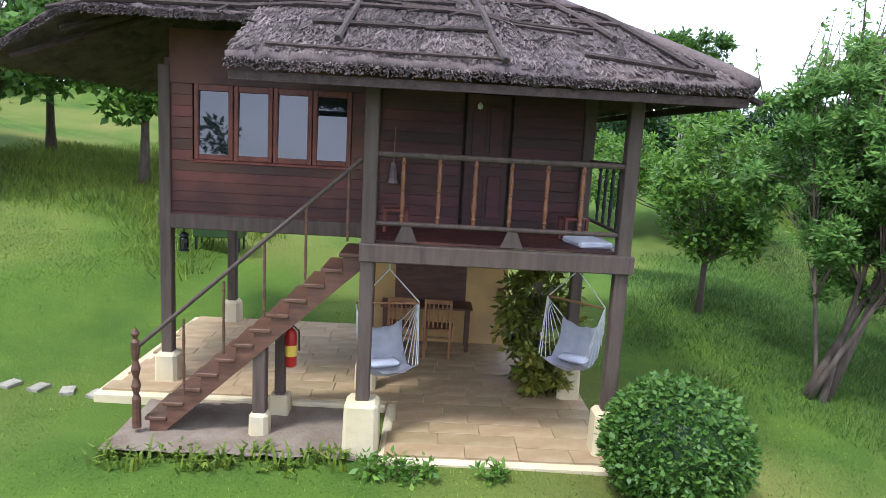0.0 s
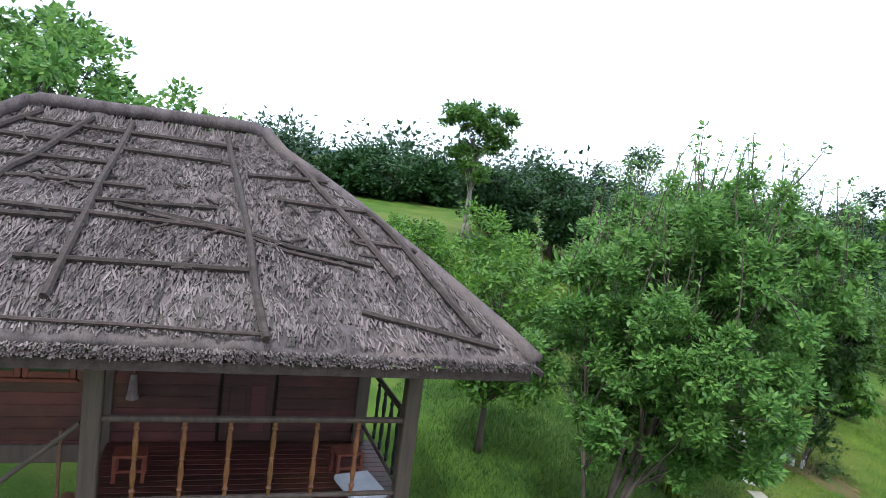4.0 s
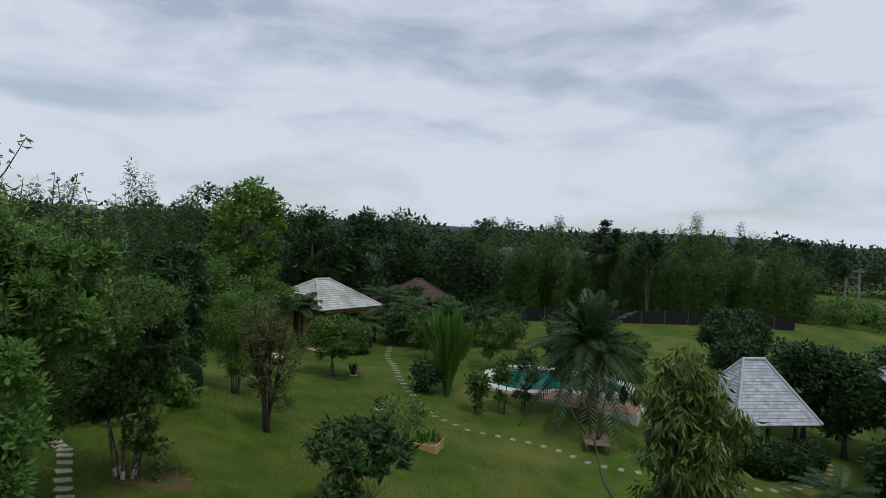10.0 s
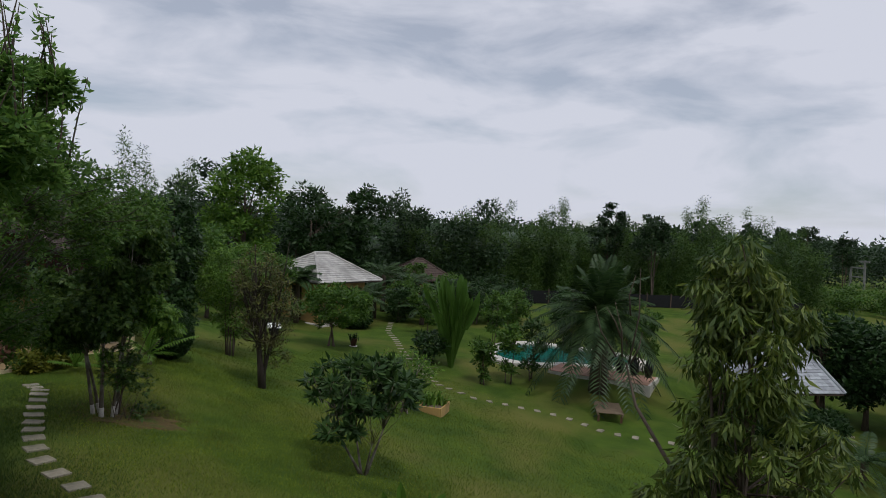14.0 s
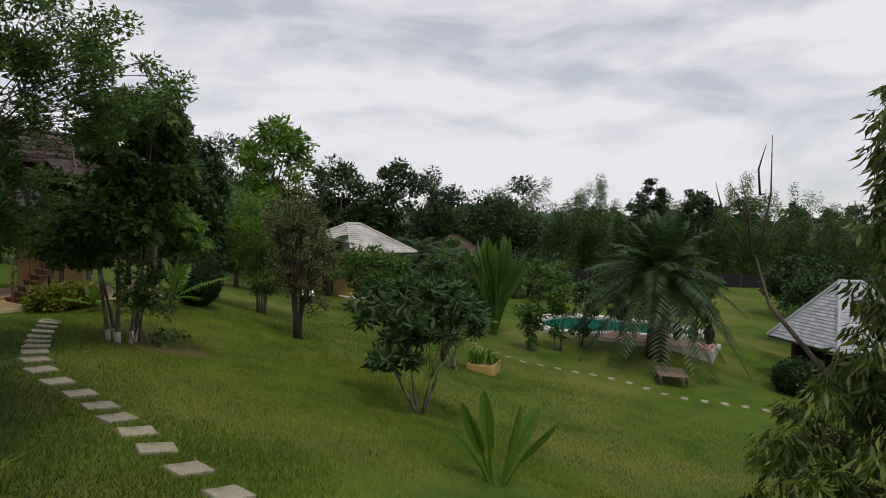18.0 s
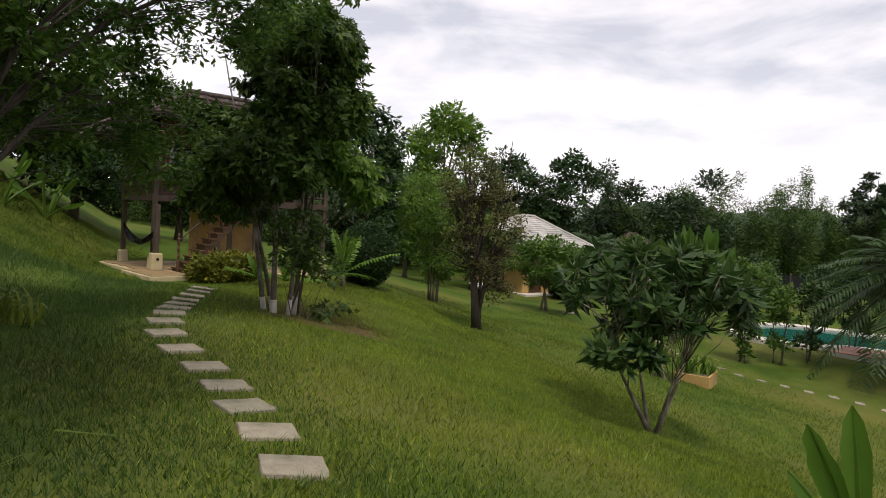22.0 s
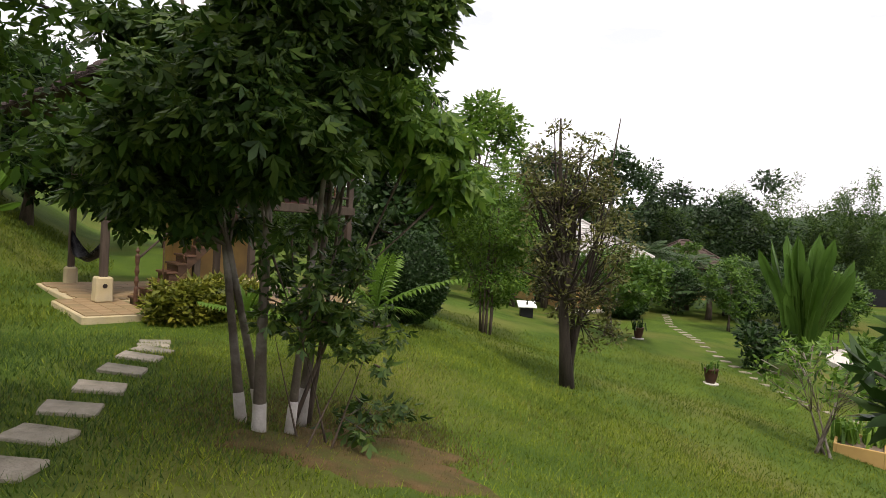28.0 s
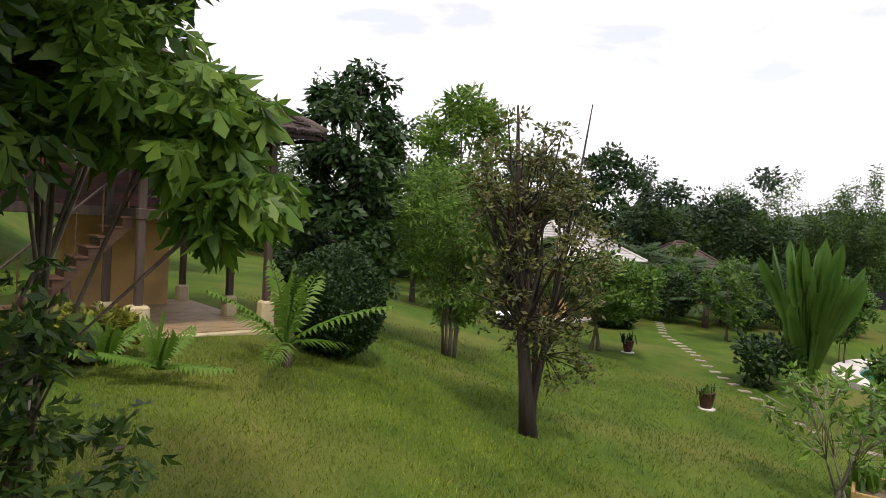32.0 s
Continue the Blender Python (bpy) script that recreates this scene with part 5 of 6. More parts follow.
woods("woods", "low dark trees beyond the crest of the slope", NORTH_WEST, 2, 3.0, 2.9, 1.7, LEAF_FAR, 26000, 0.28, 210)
woods("bamboo_belt", "feathery bamboo plumes rising from the wood", [(5, 45), (15, 45), (22, 48)], 2, 1.6, 7.6, 0.75, LEAF_BAMBOO, 26000, 0.22, 204, plume=True)
woods("bamboo_belt", "long belt of green bamboo beyond the field", EAST[:4], 3, 1.5, 7.6, 0.85, LEAF_BAMBOO, 130000, 0.24, 205, plume=True)
woods("woods", "low scrub at the far end of the field", EAST[3:], 3, 2.4, 2.8, 1.5, LEAF_MID, 40000, 0.3, 211)
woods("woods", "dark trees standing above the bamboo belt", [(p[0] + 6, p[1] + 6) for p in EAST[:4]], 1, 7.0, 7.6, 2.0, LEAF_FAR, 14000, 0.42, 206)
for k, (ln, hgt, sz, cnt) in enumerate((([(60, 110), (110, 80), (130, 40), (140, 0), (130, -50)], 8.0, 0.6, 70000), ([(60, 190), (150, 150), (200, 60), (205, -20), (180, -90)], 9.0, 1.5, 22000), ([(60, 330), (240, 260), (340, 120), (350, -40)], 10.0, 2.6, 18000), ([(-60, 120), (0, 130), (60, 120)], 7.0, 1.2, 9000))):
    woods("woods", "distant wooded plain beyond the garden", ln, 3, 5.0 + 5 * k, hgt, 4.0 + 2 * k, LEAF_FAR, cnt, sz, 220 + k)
for k, (tx, ty, hh) in enumerate(((57.8, 39.1, 10.0), (58.2, 34.7, 9.0), (72.6, 37.6, 9.2), (90.8, 33.2, 9.5), (83.9, 37.2, 9.0), (94.5, 37.7, 8.8), (106.5, 33.7, 8.6))):
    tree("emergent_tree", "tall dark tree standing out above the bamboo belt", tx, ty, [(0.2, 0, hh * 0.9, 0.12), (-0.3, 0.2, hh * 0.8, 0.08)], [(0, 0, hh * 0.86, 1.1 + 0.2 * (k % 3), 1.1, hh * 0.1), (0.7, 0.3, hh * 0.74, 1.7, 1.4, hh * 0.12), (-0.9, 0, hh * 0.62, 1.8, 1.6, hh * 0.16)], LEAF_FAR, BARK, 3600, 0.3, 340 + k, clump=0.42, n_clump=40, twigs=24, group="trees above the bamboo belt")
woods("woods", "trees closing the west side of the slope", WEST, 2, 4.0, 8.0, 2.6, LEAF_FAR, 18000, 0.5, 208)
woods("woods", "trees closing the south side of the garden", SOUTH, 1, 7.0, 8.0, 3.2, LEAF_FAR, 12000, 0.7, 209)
hn = 80
ha = np.linspace(radians(-150), radians(60), hn)
hh = 9 + 14 * np.abs(np.sin(ha * 5.0) * np.sin(ha * 2.3 + 1)) + 6 * np.sin(ha * 11 + 2)
hv = np.concatenate([np.stack([1300 * np.sin(-ha) * (1 + k), 1300 * np.cos(ha) * (1 + k), z], -1) for k, z in ((0, -30 + 0 * ha), (0.05, hh), (0.3, -30 + 0 * ha))])
hq = np.arange(hn * 3).reshape(3, hn)
tagged(new("distant_hills", sheet_mesh("distant_hills", hv, np.stack([hq[:-1, :-1], hq[:-1, 1:], hq[1:, 1:], hq[1:, :-1]], -1).reshape(-1, 4), HILL, smooth=True)), "low wooded hills on the horizon, blue-grey with painted haze", "hills", kind="structure")

# ---- cottage, pavilion and other houses ----


def tiled_hip(name, w, d, rise, ridge, over, mat, root, rows=16, thick=0.05):
    """A hipped roof of lapped tile courses: each side a stair of thin courses cut into tiles."""
    def side(p0, p1, q0, q1, label):
        bm = bmesh.new()
        p0, p1, q0, q1 = map(Vector, (p0, p1, q0, q1))
        for r in range(rows):
            f0, f1 = r / rows, (r + 1.12) / rows
            a0, a1 = p0.lerp(q0, f0), p1.lerp(q1, f0)
            b0, b1 = p0.lerp(q0, min(1, f1)), p1.lerp(q1, min(1, f1))
            n = max(1, int((a1 - a0).length / 0.24))
            for k in range(n):
                u0, u1 = k / n + 0.012 / max(1, n), (k + 1) / n - 0.012 / max(1, n)
                up = Vector((0, 0, thick))
                vs = [bm.verts.new(v) for v in (a0.lerp(a1, u0) + up, a0.lerp(a1, u1) + up, b0.lerp(b1, u1) + up * 0.35, b0.lerp(b1, u0) + up * 0.35)]
                us = [bm.verts.new(v.co - up * 0.6) for v in vs[:2]]
                bm.faces.new(vs)
                bm.faces.new((vs[1], vs[0], us[0], us[1]))
        part("roof_side", bm, mat, root)
    hw, hd = w / 2 + over, d / 2 + over
    e, t = 0.0, rise
    rx = ridge / 2
    side((-hw, -hd, e), (hw, -hd, e), (-rx, 0, t), (rx, 0, t), "front")
    side((hw, -hd, e), (hw, hd, e), (rx, 0, t), (rx, 0.001, t), "right")
    side((hw, hd, e), (-hw, hd, e), (rx, 0, t), (-rx, 0, t), "rear")
    side((-hw, hd, e), (-hw, -hd, e), (-rx, 0.001, t), (-rx, 0, t), "left")
    for a, b in (((-hw, -hd), (-rx, 0)), ((hw, -hd), (rx, 0)), ((hw, hd), (rx, 0)), ((-hw, hd), (-rx, 0))):
        part("hip_ridge", rod([(a[0], a[1], e + thick), (b[0], b[1], t + thick)], 0.07, 8), mat, root)
    part("ridge_cap", rod([(-rx - 0.05, 0, t + thick), (rx + 0.05, 0, t + thick)], 0.08, 8), mat, root)
    part("soffit", block(-hw + 0.03, -hd + 0.03, -0.06, hw - 0.03, hd - 0.03, -0.01), POST, root)


def cottage(x, y, rz, w, d, eave, rise, ridge, over, roof_mat, wall_mat, label, rows=14):
    z = gz(x, y)
    root = thing("cottage", label, "house", pose(x, y, z - 0.1, 0, 0, rz))
    up = new("roof")
    up.parent = root
    up.matrix_basis = Matrix.Translation((0, 0, eave))
    tiled_hip("roof", w, d, rise, ridge, over, roof_mat, up, rows)
    t = 0.16
    hw, hd = w / 2, d / 2
    # front wall in pieces round its openings, plain side and rear walls
    for x0, x1, z0, z1 in ((-hw, -hw + 0.5, 0, eave), (-hw + 0.5, -hw + 1.25, 2.05, eave), (-hw + 1.25, 0.35, 0, eave), (0.35, hw - 0.5, 0, 0.85), (0.35, hw - 0.5, 1.95, eave), (hw - 0.5, hw, 0, eave)):
        part("wall", block(x0, -hd, z0, x1, -hd + t, z1), wall_mat, root)
    part("wall", block(-hw, -hd + t, 0, -hw + t, hd, eave), wall_mat, root)
    part("wall", block(hw - t, -hd + t, 0, hw, hd, eave), wall_mat, root)
    part("wall", block(-hw + t, hd - t, 0, hw - t, hd, eave), wall_mat, root)
    # dark sheet added behind the openings in place of an unlit room
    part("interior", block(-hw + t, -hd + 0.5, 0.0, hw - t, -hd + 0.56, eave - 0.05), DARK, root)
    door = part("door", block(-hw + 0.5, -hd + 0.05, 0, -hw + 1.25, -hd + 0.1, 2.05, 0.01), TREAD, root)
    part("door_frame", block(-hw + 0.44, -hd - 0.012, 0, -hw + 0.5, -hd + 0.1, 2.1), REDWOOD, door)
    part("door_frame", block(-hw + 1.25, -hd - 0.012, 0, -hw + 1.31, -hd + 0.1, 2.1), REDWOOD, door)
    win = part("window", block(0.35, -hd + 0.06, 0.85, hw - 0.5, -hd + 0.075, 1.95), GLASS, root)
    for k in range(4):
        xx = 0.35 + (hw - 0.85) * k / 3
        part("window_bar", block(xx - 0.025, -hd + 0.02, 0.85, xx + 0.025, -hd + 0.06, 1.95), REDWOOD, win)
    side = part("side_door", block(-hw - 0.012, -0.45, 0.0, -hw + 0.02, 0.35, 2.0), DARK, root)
    part("side_door_frame", block(-hw - 0.03, -0.52, 0.0, -hw, -0.45, 2.06), TREAD, side)
    part("base", block(-hw - 0.3, -hd - 0.6, -0.4, hw + 0.3, hd + 0.2, 0.02, 0.02), COPING, root)
    return root


cottage(23.93, 36.6, 12, 3.76, 3.76, 2.38, 1.48, 1.1, 0.75, ROOFTILE, OCHRE, "small ochre cottage with a pale tiled hipped roof")
cottage(36.4, 42.3, -20, 3.2, 3.0, 2.05, 1.5, 0.5, 0.8, OLDTHATCH, OCHRE, "cottage with an old brown hipped roof behind palms", rows=9)
cottage(35.2, 6.1, 25, 6.0, 5.0, 3.95, 2.6, 1.6, 0.5, GREYTILE, WHITE, "white house with a large grey tiled roof half hidden by trees", rows=20)


def pavilion(x, y, rz):
    z = gz(x, y)
    root = thing("pavilion", "open pavilion with a pale grey tiled hipped roof", "pavilion", pose(x, y, z - 0.3, 0, 0, rz) @ Matrix.Scale(0.92, 4))
    up = new("roof")
    up.parent = root
    up.matrix_basis = Matrix.Translation((0, 0, 2.25))
    tiled_hip("roof", 3.1, 2.9, 2.47, 1.1, 0.55, GREYTILE, up, 20)
    part("floor", block(-1.75, -1.6, -0.5, 1.75, 1.6, 0.12, 0.03), TREAD, root)
    for px in (-1.4, 0, 1.4):
        for py in (-1.25, 1.25):
            part("post", block(px - 0.07, py - 0.07, 0.1, px + 0.07, py + 0.07, 2.24, 0.01), TREAD, root)
    for py in (-1.25, 1.25):
        part("beam", block(-1.5, py - 0.06, 2.06, 1.5, py + 0.06, 2.2), TREAD, root)
    part("bar_counter", block(-1.2, 0.5, 0.12, 1.2, 0.95, 1.0, 0.02), TREAD, root)
    part("rear_screen", block(-1.33, 1.22, 0.12, 1.33, 1.28, 2.0), DARK, root)
    return root


pavilion(30.47, 12.95, -30)

# ---- pool ----
POOL_Z = -1.22


def pool_edge(grow, n=72):
    """The kidney outline of the pool, grown by some metres."""
    out = []
    for k in range(n):
        a = 2 * math.pi * k / n
        r = 2.7 + 1.5 * abs(math.cos(a)) ** 1.4 + 0.45 * math.cos(3 * a + 0.6)
        r += grow
        u, v = r * math.cos(a) * 0.82, r * math.sin(a) * 0.86
        c, s = math.cos(radians(-48)), math.sin(radians(-48))
        out.append((30.5 + u * c - v * s, 23.6 + u * s + v * c))
    return out


def ring(name, inner, outer, z0, z1, mat, parent):
    bm = bmesh.new()
    n = len(inner)
    rows = [[bm.verts.new((*p, z)) for p in pts] for pts, z in ((inner, z0), (inner, z1), (outer, z1), (outer, z0))]
    for a, b in zip(rows, rows[1:]):
        for k in range(n):
            bm.faces.new((a[k], b[k], b[(k + 1) % n], a[(k + 1) % n]))
    bmesh.ops.recalc_face_normals(bm, faces=bm.faces)
    return part(name, bm, mat, parent)


pool = thing("swimming_pool", "curved garden swimming pool with still green-blue water", "pool", kind="structure")
ring("coping", pool_edge(0), pool_edge(0.95), POOL_Z - 0.8, POOL_Z + 0.16, COPING, pool)
bm = bmesh.new()
bm.faces.new([bm.verts.new((*p, POOL_Z + 0.08)) for p in pool_edge(0.02)])
part("water", bm, WATER, pool)
bm = bmesh.new()
bm.faces.new([bm.verts.new((*p, POOL_Z - 0.7)) for p in pool_edge(0.02)])
part("basin", bm, COPING, pool)
terrace = thing("pool_terrace", "pink paved terrace along the pool", "terrace", kind="structure")
part("terrace_bed", block(-2.2, -1.15, -1.0, 2.4, 1.0, 0.0), COPING, terrace).matrix_basis = pose(28.6, 19.6, POOL_Z + 0.155, 0, 0, -70)
paver = None
for i in range(9):
    for j in range(4):
        m = pose(28.6, 19.6, POOL_Z + 0.155, 0, 0, -70) @ Matrix.Translation((-1.95 + i * 0.5, -0.9 + j * 0.5, 0))
        if paver is None:
            paver = part("paver", block(-0.24, -0.24, 0, 0.24, 0.24, 0.035, 0.006), PAVER, terrace)
            paver.matrix_basis = m
        else:
            piece("paver", paver.data, terrace, m)
for k in range(4):
    px, py = 29.75 - 0.2 * k, 17.9 + 0.62 * k
    pot = thing("urn", "dark slender garden urn on the pool terrace", "urn", Matrix.Translation((px, py, POOL_Z + 0.19)), "urns on the pool terrace")
    part("jar", lathe([(0.12, 0), (0.2, 0.25), (0.22, 0.45), (0.12, 0.68), (0.08, 0.78), (0.12, 0.82)], 12), BLACK, pot, smooth=True)

# ---- stepping stones ----


def stone_mesh(seed, w=0.42, d=0.36):
    """A roughly squared slab with chipped edges, laid nearly flush."""
    rng = np.random.default_rng(seed)
    bm = bmesh.new()
    side = [(-1, -1), (-0.3, -1), (0.4, -1), (1, -1), (1, -0.3), (1, 0.4), (1, 1), (0.3, 1), (-0.4, 1), (-1, 1), (-1, 0.3), (-1, -0.4)]
    base = [(x * w / 2 * rng.uniform(0.93, 1.04), y * d / 2 * rng.uniform(0.93, 1.04)) for x, y in side]
    n = len(base)
    lo = [bm.verts.new((x, y, -0.12)) for x, y in base]
    mi = [bm.verts.new((x, y, 0.006)) for x, y in base]
    hi = [bm.verts.new((x * 0.97, y * 0.97, 0.014 + rng.uniform(-0.003, 0.003))) for x, y in base]
    for a, b in ((lo, mi), (mi, hi)):
        for k in range(n):
            bm.faces.new((a[k], a[(k + 1) % n], b[(k + 1) % n], b[k]))
    bm.faces.new(hi)
    me = bpy.data.meshes.new("stone")
    bm.to_mesh(me)
    bm.free()
    me.materials.append(STONE)
    return me


STONES = [stone_mesh(k) for k in range(6)]
SLABS = [stone_mesh(10 + k, 0.5, 0.36) for k in range(4)]


LAID = []


def stone_path(label, line, step, meshes, grow=1.0, lift=0.0):
    root = thing("stepping_stone_path", label, "path", kind="structure")
    rng = np.random.default_rng(len(line))
    pts = np.asarray(line, float)
    seg = np.linalg.norm(np.diff(pts, axis=0), axis=1)
    at = np.concatenate([[0], np.cumsum(seg)])
    for s in np.arange(0.1, at[-1], step):
        i = min(np.searchsorted(at, s, "right") - 1, len(seg) - 1)
        d = (pts[i + 1] - pts[i]) / seg[i]
        p = pts[i] + d * (s - at[i])
        LAID.append((p[0], p[1]))
        turn = math.degrees(math.atan2(d[1], d[0])) + 90 + rng.normal() * 7
        sl = (gz(p[0] + 0.3, p[1]) - gz(p[0] - 0.3, p[1])) / 0.6
        ob = piece("stone", meshes[int(rng.integers(len(meshes)))], root, Matrix.Translation((p[0], p[1], gz(p[0], p[1]) + 0.01 + lift)) @ Matrix.Rotation(-math.atan(sl), 4, "Y") @ Matrix.Rotation(radians(turn), 4, "Z") @ Matrix.Scale(grow, 4))
    return root


stone_path("curving path of rough square stepping stones in the grass", [(5.6, 7.3), (5.16, 8.55), (5.02, 9.4), (5.0, 10.2), (4.95, 11.0), (4.86, 11.6), (4.71, 12.2), (4.66, 12.7), (4.7, 13.15), (4.78, 13.7), (4.88, 14.3), (5.08, 15.3), (5.34, 16.3), (5.55, 17.3), (5.6, 18.4)], 0.53, STONES, 0.73)
stone_path("long pale stepping-stone path winding past the pool", [(27.6, 34.2), (25.4, 31.6), (24.5, 29.8), (23.0, 27.4), (22.1, 25.6), (21.2, 23.4), (20.5, 21.6), (20.7, 20.0), (21.7, 19.1), (22.4, 18.05), (22.85, 17.0), (23.1, 15.75), (23.5, 14.95), (24.0, 14.3), (25.2, 12.9), (26.2, 11.6), (27.6, 10.6), (28.9, 10.2), (30.9, 9.9), (32.9, 10.6), (34.5, 11.5), (36.0, 12.6)], 0.62, SLABS, 0.64)
stone_path("short row of pale stepping stones beside the stairs", [(-7.3, 2.84), (-5.8, 3.42), (-5.02, 3.73)], 0.3, SLABS, 0.36, 0.02)

# ---- garden furniture and pots ----
lounger = thing("sun_lounger", "low slatted timber lounger on the lawn", "lounger", pose(24.75, 16.6, gz(24.75, 16.6), 0, 0, 40))
for k in range(9):
    part("slat", block(-0.85 + k * 0.19, -0.5, 0.32, -0.69 + k * 0.19, 0.5, 0.35, 0.004), WORN_TEAK, lounger)
for y in (-0.45, 0.45):
    part("side_rail", block(-0.88, y - 0.03, 0.24, 0.88, y + 0.03, 0.318), WORN_TEAK, lounger)
for x in (-0.8, 0.8):
    for y in (-0.42, 0.42):
        part("leg", block(x - 0.04, y - 0.04, 0, x + 0.04, y + 0.04, 0.24), TREAD, lounger)


def planter(x, y, rz, w, d, h):
    root = thing("planter", "ochre box planter with spiky bromeliads", "planter", pose(x, y, gz(x, y) - 0.04, 0, 0, rz))
    t = 0.05
    for a in ((-w, -d, w, -d + t), (-w, d - t, w, d), (-w, -d + t, -w + t, d - t), (w - t, -d + t, w, d - t)):
        part("side_panel", block(a[0], a[1], 0, a[2], a[3], h, 0.008), OCHRE, root)
    part("soil", block(-w + t, -d + t, 0.02, w - t, d - t, h - 0.05), SAND, root)
    return root


planter(17.2, 18.3, 32, 0.52, 0.4, 0.34)
for k, (dx, dy) in enumerate(((-0.2, 0.1), (0.2, -0.1), (0.05, 0.2))):
    t0 = tuft("bromeliad", "spiky plant in the box planter", 17.2 + dx, 18.3 + dy, 26, 0.55, 0.45, LEAF_BRIGHT, 120 + k, "plant", 0.03)
    t0.matrix_world = Matrix.Translation((17.2 + dx, 18.3 + dy, gz(17.2, 18.3) + 0.24))


POTCLAY = material("brown_clay", (0.085, 0.038, 0.024), (0.05, 0.022, 0.015), scale=5, rough=0.6, bump=0.2)


def potted(x, y, label, h, seed, mat):
    root = thing("plant_pot", "brown clay pot on a pale saucer, " + label, "pot", Matrix.Translation((x, y, gz(x, y) - 0.01)))
    part("saucer", lathe([(0.0, 0), (0.19, 0.0), (0.2, 0.035), (0.16, 0.045)], 14), COPING, root)
    part("pot", lathe([(0.11, 0.04), (0.15, 0.2), (0.165, 0.34), (0.18, 0.36), (0.18, 0.4), (0.14, 0.38)], 14), POTCLAY, root, smooth=True)
    p = tuft("pot_plant", label + " growing in a dark pot", x, y, 30, h, 0.4, mat, seed, "plant", 0.022)
    p.matrix_world = Matrix.Translation((x, y, gz(x, y) + 0.3))


potted(18.35, 22.8, "small spiky plant", 0.35, 131, LEAF_MID)
potted(20.6, 28.0, "dark red-leaved plant", 0.4, 132, LEAF_DARK)
sign = thing("picnic_board", "small white sloping board on a dark stand", "board", pose(17.6, 30.2, gz(17.6, 30.2), 0, 0, -20))
part("board", block(-0.32, -0.22, 0.0, 0.32, 0.22, 0.035, 0.006), WHITE, sign).matrix_basis = Matrix.Translation((0, 0, 0.42)) @ Matrix.Rotation(radians(24), 4, "X")
part("stand", block(-0.22, -0.1, -0.02, 0.22, 0.1, 0.40, 0.01), BLACK, sign)
bin_ = thing("white_bin", "pale trolley table on the upper lawn behind the house", "trolley", pose(-7.93, 8.03, gz(-7.93, 8.03), 0, 0, 30) @ Matrix.Scale(0.8, 4))
part("top", block(-0.55, -0.3, 0.62, 0.55, 0.3, 0.72, 0.02), WHITE, bin_)
part("tray", block(-0.5, -0.27, 0.3, 0.5, 0.27, 0.6, 0.01), LEAF_DARK, bin_)
for x in (-0.45, 0.45):
    for y in (-0.22, 0.22):
        part("leg", block(x - 0.02, y - 0.02, 0, x + 0.02, y + 0.02, 0.3), BLACK, bin_)

# fence at the far side of the field
fence = thing("field_fence", "low black netting fence along the field", "fence", kind="structure")
fl = [(39.5, 42.5), (50, 37.5), (60, 31.5), (69, 25.5)]
for (ax, ay), (bx, by) in zip(fl, fl[1:]):
    n = 5
    for k in range(n):
        x0, y0, x1, y1 = ax + (bx - ax) * k / n, ay + (by - ay) * k / n, ax + (bx - ax) * (k + 1) / n, ay + (by - ay) * (k + 1) / n
        z = min(gz(x0, y0), gz(x1, y1))
        ln, an = math.hypot(x1 - x0, y1 - y0), math.degrees(math.atan2(y1 - y0, x1 - x0))
        part("panel", block(0, -0.02, 0.05, ln, 0.02, 1.15), BLACK, fence).matrix_basis = pose(x0, y0, z, 0, 0, an)
        part("fence_post", block(-0.05, -0.05, 0, 0.05, 0.05, 1.3), POST, fence).matrix_basis = pose(x0, y0, z, 0, 0, an)


def at1(x, y, z, rz=0.0):
    return HUT1 @ pose(x, y, z, 0, 0, rz)


def hammock_chair(m, label, lean):
    root = thing("hammock_chair", label, "hammock chair", m @ Matrix.Scale(0.93, 4))
    top = (0, 0, 0)
    part("hook_rope", rod([(0, 0, 0.28), (0, 0, 0)], 0.012, 6), ROPE, root)
    part("spreader_bar", rod([(-0.42, 0, -0.42), (0.42, 0, -0.46)], 0.016, 8), TEAK, root)
    for x in (-0.42, 0.42):
        part("rope", rod([top, (x, 0, -0.44)], 0.009, 5), ROPE, root)
    # an upright back and a sagging seat of woven cloth
    prof = [(0.34, -0.86), (0.33, -1.0), (0.28, -1.16), (0.18, -1.30), (0.02, -1.37), (-0.14, -1.37), (-0.28, -1.31), (-0.36, -1.26)]
    bm = bmesh.new()
    nv = 10
    grid = []
    for i, (y, z) in enumerate(prof):
        row = []
        for k in range(nv + 1):
            v = k / nv * 2 - 1
            row.append(bm.verts.new((v * (0.31 + 0.02 * math.sin(3 * i)), y, z + 0.10 * v * v + 0.012 * math.sin(9 * v + 2 * i))))
        grid.append(row)
    for r0, r1 in zip(grid, grid[1:]):
        for k in range(nv):
            bm.faces.new((r0[k], r0[k + 1], r1[k + 1], r1[k]))
    bmesh.ops.solidify(bm, geom=bm.faces[:], thickness=0.018)
    part("seat_cloth", bm, CLOTH, root, smooth=True)
    for sx in (-1, 1):
        for y, z in prof:
            part("cord", rod([(sx * 0.42, 0, -0.44), (sx * 0.315, y, z + 0.10)], 0.006, 4), ROPE, root)
    part("cushion", block(-0.2, -0.02, -1.31, 0.2, 0.2, -1.22, 0.04), CLOTH, root, smooth=True)
    return root


hammock_chair(at1(0.28, 0.65, 2.0, 20), "pale rope hammock chair hanging under the house", 0.2)
hammock_chair(at1(2.62, 1.1, 2.02, -35), "pale rope hammock chair hanging by the climbing plant", -0.2)

